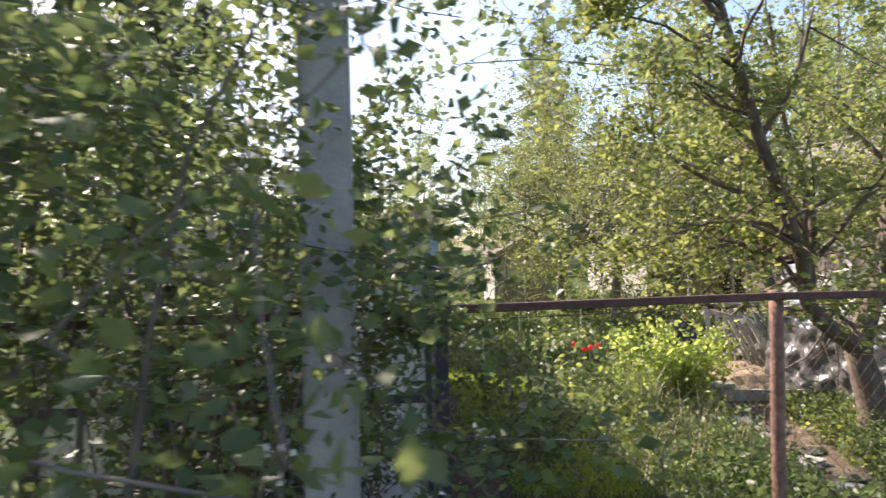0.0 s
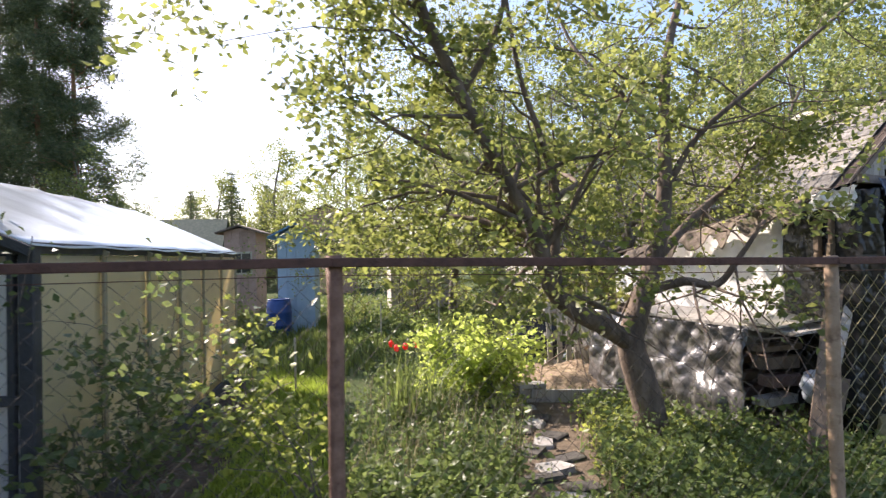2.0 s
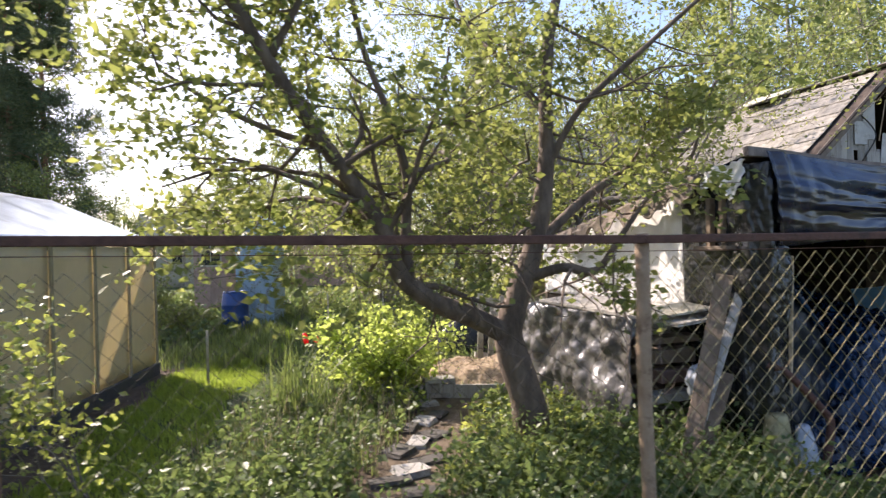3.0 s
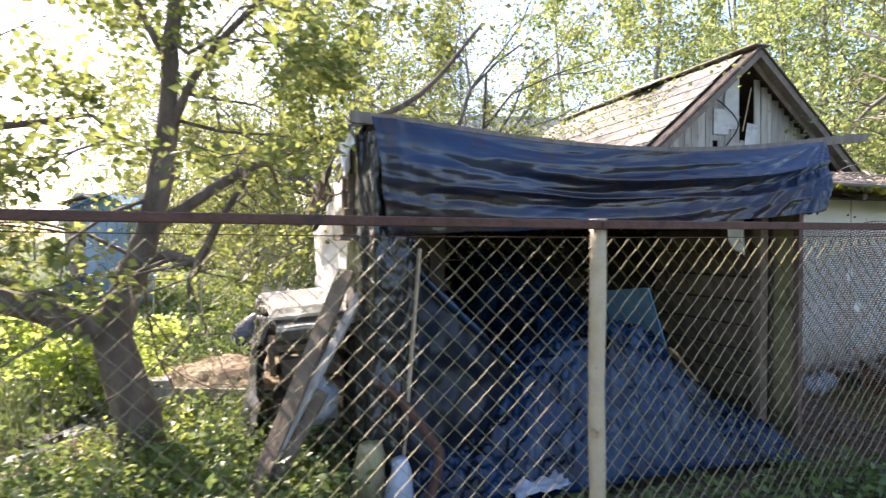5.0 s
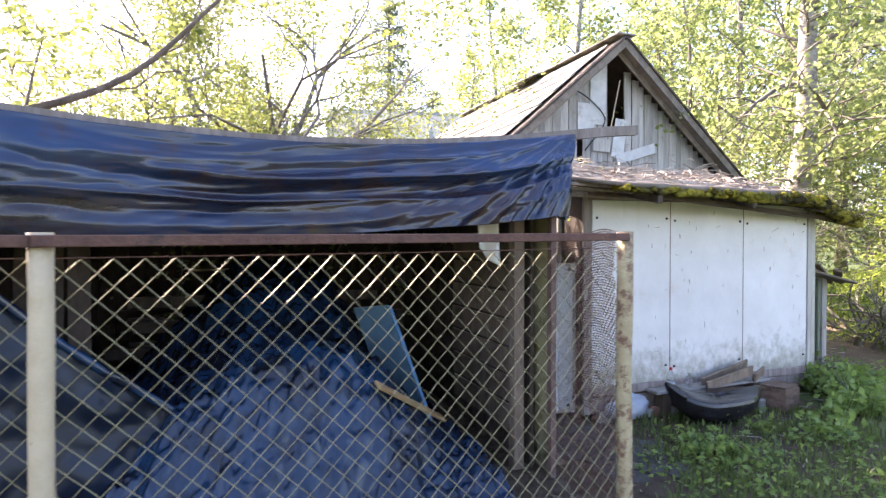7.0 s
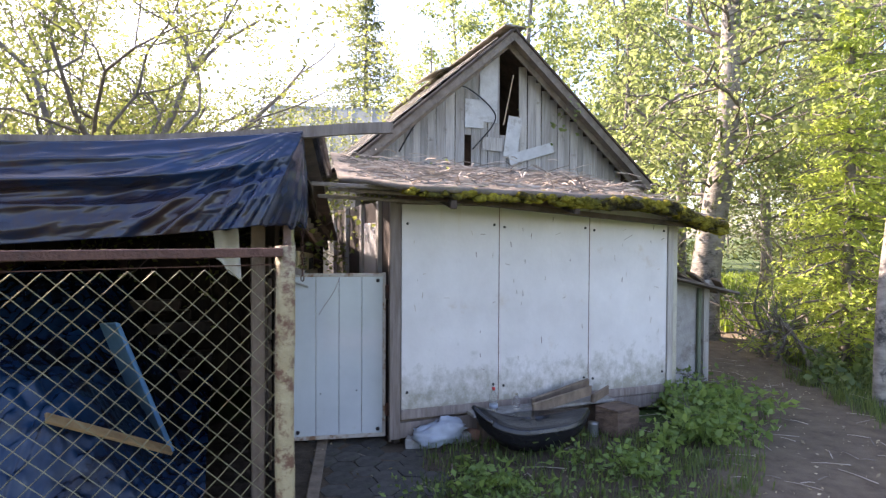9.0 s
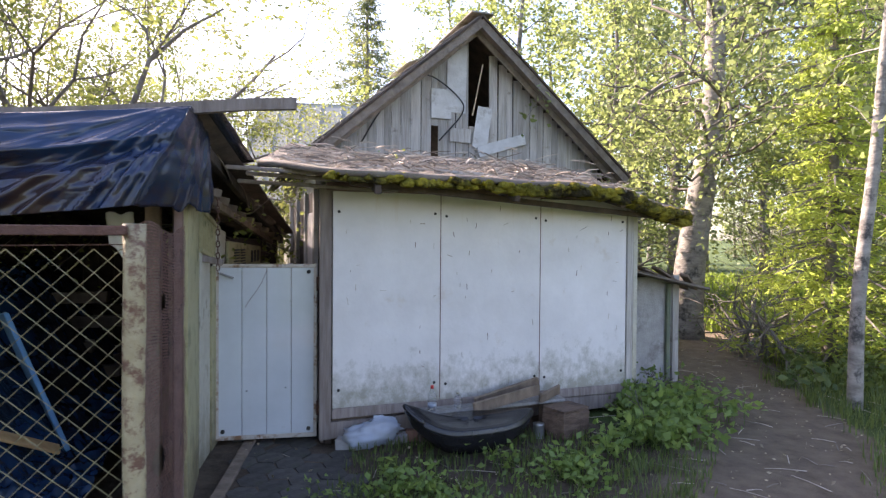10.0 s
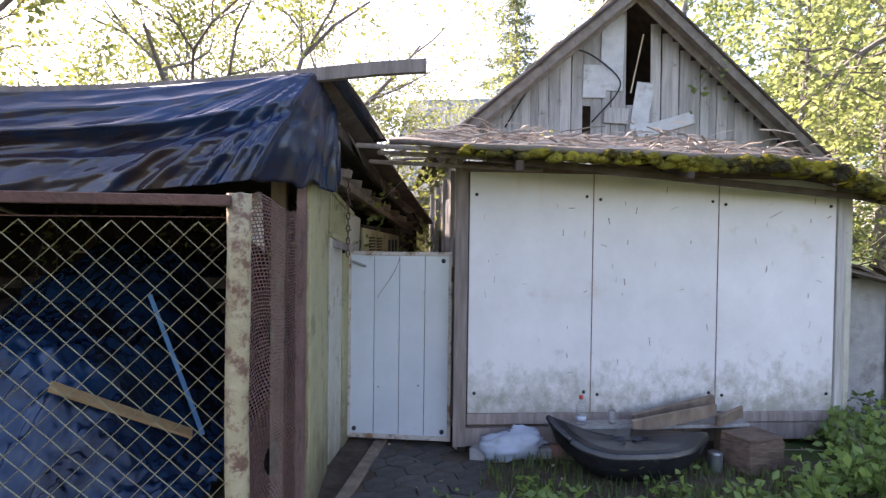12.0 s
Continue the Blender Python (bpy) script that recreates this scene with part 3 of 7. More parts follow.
def make_fence():
    t = thing("chain_link_fence", "rusty chain-link fence with pipe posts along the lane", "fence")
    looks = [M_RUST, M_RUST, M_POST_RUST, M_POST_TAN, M_POST_YELLOW, M_POST_END]
    labels = ["rust-brown pipe post"] * 3 + ["tan weathered post"] + ["old cream-painted post", "post with flaking cream paint"]
    for i, ((x, y), z) in enumerate(zip(POSTS, TOP)):
        r = (0.036, 0.036, 0.037, 0.037, 0.040, 0.046)[i]
        base = ground_z(x, y) - 0.2
        hs = [base + (z + 0.02 - base) * k / 9 for k in range(10)]
        tube("post", [(x + 0.004 * math.sin(h * 5), y, h) for h in hs], [r * (1 + 0.03 * math.sin(h * 11)) for h in hs], looks[i], t, 14, labels[i])
    for i in range(5):
        (x0, y0), (x1, y1) = POSTS[i], POSTS[i + 1]
        part("rail", span((x0, y0 - 0.045, TOP[i] - 0.01), (x1, y1 - 0.045, TOP[i + 1] - 0.01), 0.045, 0.042, 0.004), M_RUST, t)
        low = max(ground_z(x0, y0), ground_z(x1, y1)) + 0.03
        v, f = chain_link((x0, y0 + 0.03), (x1, y1 + 0.03), low, min(TOP[i], TOP[i + 1]) - 0.05, (0.0017, 0.0017, 0.0017, 0.0025, 0.0031)[i])
        part("wire_mesh", mesh_of("wire_mesh", v, f, M_WIRE if i >= 3 else M_WIRE_DARK), None, t)
        part("mesh_strand", mesh_of("mesh_strand", *tube_data([(x0, y0 + 0.03, TOP[i] - 0.07), ((x0 + x1) / 2, (y0 + y1) / 2 + 0.03, (TOP[i] + TOP[i + 1]) / 2 - 0.075), (x1, y1 + 0.03, TOP[i + 1] - 0.07)], [0.003] * 3, 4), M_RUST), None, t)


make_fence()


# ---- frames of the two sheds: u along the front, v away from the lane ----
TURN = 20.0
HOUSE = pose(-1.0, 4.06, 0, 0, 0, TURN)
WOODSHED = pose(-5.08, 1.44, 0, 0, 0, TURN)


def make_house():
    t = thing("garden_house", "weathered board-gabled garden house with white front panels", "shed", HOUSE, kind="")
    # front wall of the low porch: three white sheets over a timber frame
    wall = part("wall", box(2.98, 0.06, 2.05, 0.004, 0, pose(1.49, 0.07, 0.08)), M_BROWNWOOD, t)
    for i, (a, b) in enumerate(((0.0, 0.939), (0.945, 1.935), (1.941, 2.912))):
        p = part("panel", box(b - a, 0.012, 1.82, 0.002, 0, pose((a + b) / 2, 0.025, 0.295 - 0.012 * i)), M_PANEL, wall, "white wall sheet with green grime at its foot")
        for sx in (a + 0.05, b - 0.05):
            for sz in (0.45 - 0.02 * i, 1.93 - 0.02 * i):
                s = bmesh.new()
                bmesh.ops.create_uvsphere(s, u_segments=8, v_segments=5, radius=0.013)
                bmesh.ops.transform(s, matrix=pose(sx, 0.016, sz), verts=s.verts)
                part("nail", s, M_BLACK, wall)
    for x in (0.942, 1.938):
        part("joint_strip", box(0.007, 0.014, 1.80, 0.001, 0, pose(x, 0.0235, 0.31)), M_REDBOARD, wall)
    # scratches and chips in the sheets
    rs = random.Random(17)
    for k in range(46):
        x, z = rs.uniform(0.05, 2.86), rs.choice((rs.uniform(0.5, 1.9), rs.uniform(1.2, 2.0)))
        ln = rs.uniform(0.012, 0.06) * (2.2 if k % 9 == 0 else 1)
        tilt = rs.choice((rs.uniform(-12, 12), rs.uniform(-12, 12), rs.uniform(60, 110)))
        part("scratch", box(rs.uniform(0.003, 0.007), 0.004, ln, 0.001, 0, pose(x, 0.0185, z, 0, tilt, 0)), M_CHIP if k % 3 else M_REDBOARD, wall)
    part("corner_board", box(0.10, 0.03, 2.1, 0.005, 0.002, pose(-0.06, 0.02, 0.05)), M_TRIM, t)
    part("corner_board", box(0.075, 0.03, 2.0, 0.005, 0.002, pose(2.955, 0.02, 0.1)), M_GREYWOOD, t)
    part("corner_board", box(0.055, 0.028, 1.96, 0.005, 0.002, pose(3.025, 0.03, 0.1)), M_OFFWHITE, t)
    part("sill_board", box(2.93, 0.035, 0.085, 0.008, 0.004, pose(1.455, 0.012, 0.205, 0, 0.5, 0)), M_TRIM, t)
    part("sill_board", box(2.9, 0.04, 0.14, 0.008, 0.006, pose(1.43, 0.02, 0.055)), M_TRIM, t)
    part("top_board", box(3.06, 0.035, 0.07, 0.005, 0.002, pose(1.475, 0.005, 2.10)), M_REDBOARD, t)
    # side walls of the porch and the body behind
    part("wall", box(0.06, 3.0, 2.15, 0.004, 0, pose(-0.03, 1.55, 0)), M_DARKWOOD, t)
    for y in (0.5, 1.2, 2.0, 2.8):
        part("side_post", box(0.05, 0.09, 2.1, 0.005, 0.003, pose(-0.075, y, 0.05)), M_GREYWOOD, t)
    part("side_panel", box(0.012, 0.55, 1.0, 0.003, 0, pose(-0.07, 0.84, 0.95)), M_PANEL, t)
    part("wall", box(0.06, 3.0, 2.2, 0.004, 0, pose(3.01, 1.62, 0)), M_OFFWHITE, t)
    for (x, y, sx, sy) in ((0.3, 5.7, 0.08, 5.2), (4.55, 5.7, 0.08, 5.2), (2.42, 8.3, 4.3, 0.08)):
        part("wall", box(sx, sy, 3.0, 0.004, 0, pose(x, y, 0)), M_GREYWOOD, t)
    # porch roof: felt on boards, drooping to one side, its edge thick with moss
    def porch(u, v, lift=0.0):
        x0, x1 = -0.60 + 0.5 * v, 3.50 + 0.75 * v
        y = (-0.66 + 0.12 * u + 0.36 * step(0.6, 1, u) + 0.40 * step(0.14, 0.0, u)) * (1 - v) + 3.02 * v
        z = 2.165 + 0.68 * v - 0.04 * u + 0.07 * step(0.14, 0, u) - 0.16 * step(0.72, 1, u) * (1 - 0.3 * v) + 0.02 * noise.noise((u * 9, v * 6, 3))
        return (x0 + (x1 - x0) * u, y, z + lift)
    roof = surface("roof", porch, 40, 20, M_FELT, t, "felt porch roof under litter and moss", thick=-0.035)
    for k in range(3):
        part("rafter", span(porch(0.2 + 0.28 * k, 0.0, -0.09), porch(0.2 + 0.28 * k, 1.0, -0.09), 0.05, 0.07), M_DARKWOOD, roof)
    part("eave_board", span(porch(0.15, 0.03, -0.05), porch(0.96, 0.03, -0.07), 0.03, 0.05, 0.004, 0.003), M_DARKWOOD, roof)
    rng = np.random.default_rng(4)
    # moss cushions along the edge
    mv, mf = [], []
    for k in range(900):
        u = rng.uniform(0.11, 1.0)
        v = abs(rng.normal(0, 0.035))
        r = rng.uniform(0.016, 0.048) * (0.75 + 0.9 * u)
        c = Vector(porch(u, v, 0.012 - rng.uniform(0, 0.07) * (0.5 + u))) + Vector((0, rng.uniform(-0.03, 0.01), 0))
        b0 = len(mv)
        for a in range(6):
            ang = a * math.pi / 3 + rng.uniform(0, 0.5)
            mv.append(c + Vector((math.cos(ang) * r * 1.3, math.sin(ang) * r, -0.4 * r)))
        for a in range(6):
            ang = a * math.pi / 3 + 0.5
            mv.append(c + Vector((math.cos(ang) * r * 0.85, math.sin(ang) * r * 0.7, 0.35 * r)))
        mv.append(c + Vector((0, 0, 0.6 * r)))
        mv.append(c + Vector((0, 0, -0.7 * r)))
        for a in range(6):
            n = (a + 1) % 6
            mf += [(b0 + a, b0 + n, b0 + 6 + n, b0 + 6 + a), (b0 + 6 + a, b0 + 6 + n, b0 + 12), (b0 + n, b0 + a, b0 + 13)]
    moss = part("moss", mesh_of("moss", mv, mf, M_MOSS, True), None, roof, "yellow-green moss cushions on the eave")
    # litter of twigs and dry stalks on the roof
    v, f = [], []
    for k in range(1500):
        u, q = rng.uniform(0.04, 0.86), 0.05 + rng.beta(1.2, 1.8) * 0.9
        a = rng.normal(0.2, 0.6)
        ln = rng.uniform(0.08, 0.35)
        p = Vector(porch(u, q, 0.012 + rng.exponential(0.035)))
        d = Vector((math.cos(a), math.sin(a), rng.normal(0, 0.18))) * ln
        tube_data([p - d * 0.5, p + Vector((0, 0, 0.012)), p + d * 0.5], [0.006, 0.007, 0.004], 4, v, f, False)
    part("twig_litter", mesh_of("twig_litter", v, f, M_TWIG), None, roof, "grey dry twigs and stalks")["kind"] = "stuff"
    for z, (u0, v0, u1, v1) in enumerate(((0.08, 0.30, 0.78, 0.33), (0.10, 0.62, 0.72, 0.60), (0.05, 0.16, 0.5, 0.13), (0.3, 0.47, 0.86, 0.5))):
        part("loose_lath", span(porch(u0, v0, 0.03), porch(u1, v1, 0.03), 0.06, 0.025, 0.004, 0.003), M_GREYWOOD, roof)
    # loose poles that stick out at the end
    for k, (dz, ln) in enumerate(((0.03, 0.30), (0.0, 0.16), (-0.05, 0.22))):
        part("pole", span((-0.52 - ln, -0.30 + 0.1 * k, 2.19 + dz), (0.5, -0.36 + 0.1 * k, 2.15 + dz), 0.035, 0.03, 0.008, 0.003), M_TRIM, roof)
    # gable of upright boards, some short or gone
    APEX, EAVE, MID, HALF = 4.80, 2.86, 2.46, 2.28
    gable = part("gable_lining", box(0.02, 0.02, 0.02, 0, 0, pose(MID, 3.3, 3)), M_DARKWOOD, t)
    x = MID - HALF + 0.12
    r = random.Random(5)
    while x < MID + HALF - 0.12:
        wd = r.uniform(0.10, 0.15)
        cx = x + wd / 2
        top = APEX - 0.07 - abs(cx - MID) * (APEX - EAVE) / HALF
        low = 2.62
        if MID - 0.02 < cx < MID + 0.28:
            top = min(top, 3.35 + (0.3 if cx > MID + 0.2 else 0))
        if MID - 0.56 < cx < MID - 0.46:
            low, top = 3.32, top
        if top - low > 0.1:
            part("board", box(wd - 0.006, 0.022, top - low, 0.003, 0.003, pose(cx, 3.0 + r.uniform(-0.006, 0.006), low, 0, r.uniform(-0.5, 0.5), 0), int(cx * 100)), M_GREYWOOD, gable)
        x += wd
    part("patch_board", box(0.30, 0.014, 0.98, 0.003, 0.004, pose(MID - 0.23, 2.972, 3.52, 0, 1, 0)), M_PATCH, gable, "pale patch board")
    part("patch_board", box(0.30, 0.014, 0.42, 0.003, 0.004, pose(MID - 0.46, 2.962, 3.42, 0, 0, 0)), M_PATCH, gable, "pale patch board")
    part("patch_board", box(0.235, 0.014, 0.62, 0.003, 0.004, pose(MID + 0.13, 2.965, 3.02, 0, 9, 0)), M_PATCH, gable, "leaning pale board")
    part("patch_board", box(0.8, 0.014, 0.16, 0.003, 0.004, pose(MID + 0.52, 2.95, 3.02, 0, -17, 0)), M_PATCH, gable, "slipped pale board")
    part("patch_board", box(0.32, 0.014, 0.2, 0.003, 0.004, pose(MID - 0.17, 2.955, 3.1, 0, 2, 0)), M_GREYWOOD, gable)
    part("fallen_stick", span((MID + 0.03, 2.98, 3.5), (MID + 0.17, 2.94, 4.25), 0.02, 0.02), M_PALEWOOD, gable)
    tube("cable", smooth_line([(MID - 1.62, 2.93, 3.0), (MID - 1.35, 2.93, 3.45), (MID - 0.95, 2.93, 3.93), (MID - 0.62, 2.92, 3.99), (MID - 0.2, 2.92, 3.72), (MID - 0.16, 2.92, 3.5), (MID - 0.5, 2.92, 3.1)], 6), 0.011, M_BLACK, gable, 6, "slack black cable")
    # main roof: courses of old slates on both slopes
    for side in (-1, 1):
        slope = math.atan2(APEX - EAVE, HALF)
        ln = math.hypot(APEX - EAVE, HALF) + 0.28
        deck = part("roof_deck", box(0.03, 6.2, ln, 0.003, 0, Matrix.Translation((MID, 5.66, APEX + 0.0)) @ Matrix.Rotation(side * (math.pi / 2 + slope), 4, "Y")), M_DARKWOOD, t)
        slate = box(0.014, 0.60, 0.46, 0.003, 0.003)
        me = bpy.data.meshes.new("slate")
        slate.to_mesh(me)
        slate.free()
        me.materials.append(M_ROOF)
        rr = random.Random(7 + side)
        for row in range(8):
            for k in range(11):
                d = ln - 0.40 - row * 0.385
                m = (Matrix.Translation((MID, 2.86 + 0.28 + k * 0.565 + rr.uniform(-0.02, 0.02), APEX + 0.03)) @ Matrix.Rotation(side * (math.pi / 2 + slope), 4, "Y")
                     @ Matrix.Translation((-side * (0.022 + rr.uniform(0, 0.008)), 0, max(0.0, d))) @ pose(0, 0, 0, rr.uniform(-1.5, 1.5), side * -1.6, 0))
                part("slate", me, None, deck, at=m)
        # barge boards
        e = Vector((MID + side * (HALF + 0.2), 2.60, APEX - (HALF + 0.2) * (APEX - EAVE) / HALF))
        part("barge_board", span((MID, 2.60, APEX - 0.06), e - Vector((0, 0, 0.06)), 0.025, 0.15, 0.004, 0.003), M_BARGE, t)
        part("barge_board", span((MID, 2.78, APEX - 0.14), e - Vector((0, -0.18, 0.14)), 0.03, 0.12, 0.004, 0.003), M_BARGE, t)
        part("soffit_board", span((MID, 2.70, APEX - 0.10), e - Vector((0, -0.10, 0.10)), 0.20, 0.02, 0.003, 0.003), M_BARGE, t)
    part("ridge_cap", box(0.34, 6.2, 0.03, 0.01, 0.004, pose(MID, 5.66, APEX + 0.02)), M_ROOF, t)
    part("loose_sheet", box(0.72, 1.0, 0.02, 0.004, 0.004, pose(MID - 0.16, 5.25, APEX + 0.05, 0, -24, 4)), M_OFFWHITE, t, "loose sheet lying on the roof")


make_house()


def make_annex():
    t = thing("lean_to_annex", "low grey board lean-to with a sagging mossy roof", "shed", HOUSE)
    part("wall", box(1.2, 0.05, 1.28, 0.004, 0, pose(3.52, 0.72, 0)), M_CONCRETE, t, "grey sheet wall")
    part("wall", box(0.05, 2.2, 1.2, 0.004, 0, pose(4.12, 1.8, 0)), M_GREYWOOD, t)
    part("corner_board", box(0.09, 0.05, 1.3, 0.005, 0.003, pose(4.13, 0.68, 0)), M_GREYWOOD, t)
    part("corner_board", box(0.05, 0.04, 1.2, 0.005, 0.003, pose(4.02, 0.67, 0)), M_GREENROOF, t)
    part("roof", box(1.6, 2.6, 0.04, 0.01, 0.012, pose(3.62, 1.7, 1.36, 3, 12, 0)), M_FELT, t)
    for k in range(5):
        part("roof_board", box(0.35 + 0.16 * k % 0.5, 0.1, 0.03, 0.006, 0.006, pose(3.3 + 0.22 * k, 0.52 + 0.05 * (k % 2), 1.38 - 0.04 * k, 4 * k, 10 + 3 * k, 8 * k)), M_BROWNWOOD, t)


make_annex()


def make_gate():
    t = thing("garden_gate", "closed glossy white plank gate with chipped edges", "gate", pose(-1.945, 4.03, 0.05, 0, 0, 9))
    for i in range(4):
        part("plank", box(0.193, 0.02, 1.42, 0.003, 0, pose(0.103 + 0.1965 * i, 0.0015 * (i % 2), 0.01)), M_GATE, t)
    for z, h in ((0, 0.035), (1.415, 0.03)):
        part("edge_strip", box(0.79, 0.032, h, 0.004, 0.001, pose(0.398, -0.004, z)), M_GATEFRAME, t)
    for x in (0.006, 0.790):
        part("edge_strip", box(0.028, 0.032, 1.45, 0.004, 0.001, pose(x, -0.004, 0)), M_GATEFRAME, t)
    for x, z in ((0.05, 0.07), (0.735, 0.07), (0.735, 1.38), (0.55, 0.42), (0.24, 0.40)):
        s = bmesh.new()
        bmesh.ops.create_uvsphere(s, u_segments=10, v_segments=6, radius=0.018 if z in (0.07, 1.38) else 0.006)
        bmesh.ops.transform(s, matrix=pose(x, -0.012, z), verts=s.verts)
        part("bolt", s, M_BLACK, t)
    part("latch", span((0.03, -0.03, 1.37), (0.14, -0.03, 1.33), 0.022, 0.018), M_STEEL, t)
    tube("crack", smooth_line([(0.40, -0.0115, 1.40), (0.35, -0.0115, 1.28), (0.25, -0.0115, 1.13), (0.23, -0.0115, 1.09)], 4), 0.0022, M_REDBOARD, t, 5, "dark crack in the coating")
    for z in (0.18, 1.22):
        part("hinge", box(0.055, 0.03, 0.12, 0.004, 0, pose(0.825, -0.012, z)), M_RUST, t)
    part("gate_post", box(0.07, 0.08, 1.9, 0.006, 0.004, pose(0.865, 0.03, -0.2)), M_TRIM, t)


make_gate()


def drape(u, v, k, amp):
    """Loose folds of hung sheet."""
    return amp * (noise.noise((u * k, v * k * 0.8, 1.3)) + 0.5 * noise.noise((u * k * 2.3 + v * 3, v * k * 2, 4.1)))


def make_woodshed():
    t = thing("tarpaulin_woodshed", "open woodshed roofed and hung with torn black tarpaulin", "shed", WOODSHED)
    # beam and posts
    def ridge(x):
        """Height of the sagging front beam."""
        return 2.425 + 0.028 * x - 0.17 * math.sin(math.pi * min(1, max(0, x / 4.2)))
    v, f = [], []
    bx = [-0.14 + 4.47 * k / 16 for k in range(17)]
    for x in bx:
        for dy, dz in ((-0.022, -0.045), (0.024, -0.045), (0.024, 0.025), (-0.022, 0.025)):
            v.append(Vector((x, dy, ridge(x) + dz + 0.004 * noise.noise((x * 9, dz * 9, 0)))))
    for k in range(16):
        for q in range(4):
            f.append((4 * k + q, 4 * k + (q + 1) % 4, 4 * k + 4 + (q + 1) % 4, 4 * k + 4 + q))
    f += [(3, 2, 1, 0), (64, 65, 66, 67)]
    part("beam", mesh_of("beam", v, f, M_TRIM), None, t)
    for x, y, h in ((0.08, 0.08, 2.3), (3.50, 0.32, 2.3), (0.1, 3.6, 1.65), (3.6, 3.9, 1.65)):
        part("post", box(0.09, 0.09, h, 0.008, 0.006, pose(x, y, 0)), M_BROWNWOOD, t)
    # roof
    def roof(u, v, lift=0.0):
        x = 0.0 + 3.8 * u
        return (x + 0.85 * u * v, 0.02 + 3.65 * v, ridge(x) * (1 - v) + (1.80 - 0.02 * u) * v + 0.02 * noise.noise((u * 6, v * 6, 2)) - 0.02 + lift)
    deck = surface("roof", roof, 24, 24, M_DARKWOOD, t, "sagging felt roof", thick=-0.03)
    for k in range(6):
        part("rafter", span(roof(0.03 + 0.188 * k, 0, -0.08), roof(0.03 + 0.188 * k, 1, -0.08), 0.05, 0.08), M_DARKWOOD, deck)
    # front sheet: hung from the beam, slack in swags
    def front(u, v):
        top = ridge(-0.02 + 3.76 * u) - 0.015
        ln = 0.73 - 0.15 * u - 0.11 * math.sin(math.pi * u) + 0.012 * noise.noise((u * 9, 0, 0))
        bulge = 0.05 * math.sin(math.pi * v)
        pull = 0.45 + math.sin(math.pi * u)
        ph = v + 0.75 * (1.1 * u - 0.5) ** 2 + 0.05 * noise.noise((u * 4, v * 2, 6))
        hang = math.sin(math.pi * min(1, v + 0.07))
        swag = hang * pull * (0.07 * noise.noise((u * 1.1, ph * 3.6, 8)) + 0.085 * (0.3 - abs(noise.noise((u * 1.6, ph * 4.4, 3)))) + 0.016 * (0.3 - abs(noise.noise((u * 4 + v, ph * 10.0, 5)))))
        swag += 0.012 * abs(noise.noise((u * 14 + 3 * v, v * 8 - 4 * u, 12)))
        ang = math.atan2((1.0 - u) * 3.7 + 0.02, v * 0.6 + 0.05)
        fan = (0.09 * (0.25 - abs(noise.noise((ang * 6.5, 2.0, v * 0.6)))) + 0.03 * (0.25 - abs(noise.noise((ang * 17, 4.0, v))))) * step(0.55, 0.9, u) * min(1, 0.2 + v)
        slope = 0.2 * v * step(0.4, 0.95, u)
        left = 0.03 * noise.noise((u * 40, v * 1.2, 9)) * step(0.2, 0.0, u)
        y = -0.07 - bulge - swag - fan - slope - left
        return (-0.02 + 3.76 * u - 0.26 * v * u ** 5 + 0.10 * v * (1 - u) ** 6 + 0.012 * noise.noise((v * 4, 0, 5)), y, top - ln * v)
    surface("tarpaulin", front, 240, 90, M_TARP, t, "wrinkled black tarpaulin hung over the front, blue sky sheen in its colour", thick=0.003)
    def corner(u, v):
        e = Vector(front(1.0, v))
        ln = 0.50 + 0.05 * noise.noise((u * 7, 3, 0)) + 0.03 * math.sin(u * 31) - 0.12 * u
        f = Vector((3.80, 0.78, ridge(3.7) - 0.13 - ln * v))
        p = e.lerp(f, u)
        fold = math.sin(math.pi * min(1, u * 1.02)) * (0.3 + v)
        p += Vector((1, -0.5, 0)) * fold * (0.10 + 0.07 * noise.noise((u * 6, v * 0.8, 2)) + 0.03 * noise.noise((u * 15, v * 1.5, 7)))
        p.z -= 0.05 * v * noise.noise((u * 14, 0, 3)) * min(1, 6 * u)
        return p
    surface("tarpaulin", corner, 70, 30, M_TARP, t, "tarpaulin turned round the corner", thick=0.003)
    def cover(u, v):
        x, y, z = roof(-0.01 + 1.03 * u, 0.28 * v, 0.022)
        return (x, y - 0.03, z + 0.012 * noise.noise((u * 14, v * 6, 8)))
    surface("tarpaulin", cover, 60, 12, M_TARP, t, "tarpaulin lapped over the roof", thick=0.003)
    # plastic film wrapped round the open end, crumpled and torn
    WRAP = [Vector(p) for p in ((0.31, 0.06, 0), (0.16, -0.03, 0), (0.0, -0.05, 0), (-0.07, 0.12, 0), (-0.06, 0.45, 0), (-0.02, 0.85, 0))]
    def wrap(u, v):
        q = u * (len(WRAP) - 1)
        i = min(len(WRAP) - 2, int(q))
        p = WRAP[i].lerp(WRAP[i + 1], q - i)
        k = 0.05 * noise.noise((u * 9, v * 4, 1)) + 0.035 * abs(noise.noise((u * 15, v * 16, 2))) + 0.018 * abs(noise.noise((u * 38, v * 36, 4)))
        side = Vector((0.3 - u, -1, 0)).normalized()
        low = 0.03 + 0.10 * noise.noise((u * 11, 0, 3)) + 0.35 * step(0.55, 1, u)
        p = p + side * (k + 0.06 * v * v * math.sin(u * 8))
        return (p.x - 0.07 * v * (1 - u) * step(0.3, 1, v), p.y, 2.33 + (low - 2.33) * v)
    surface("film_wrap", wrap, 90, 150, M_FILM, t, "torn shiny black film round the corner post", thick=0.002)
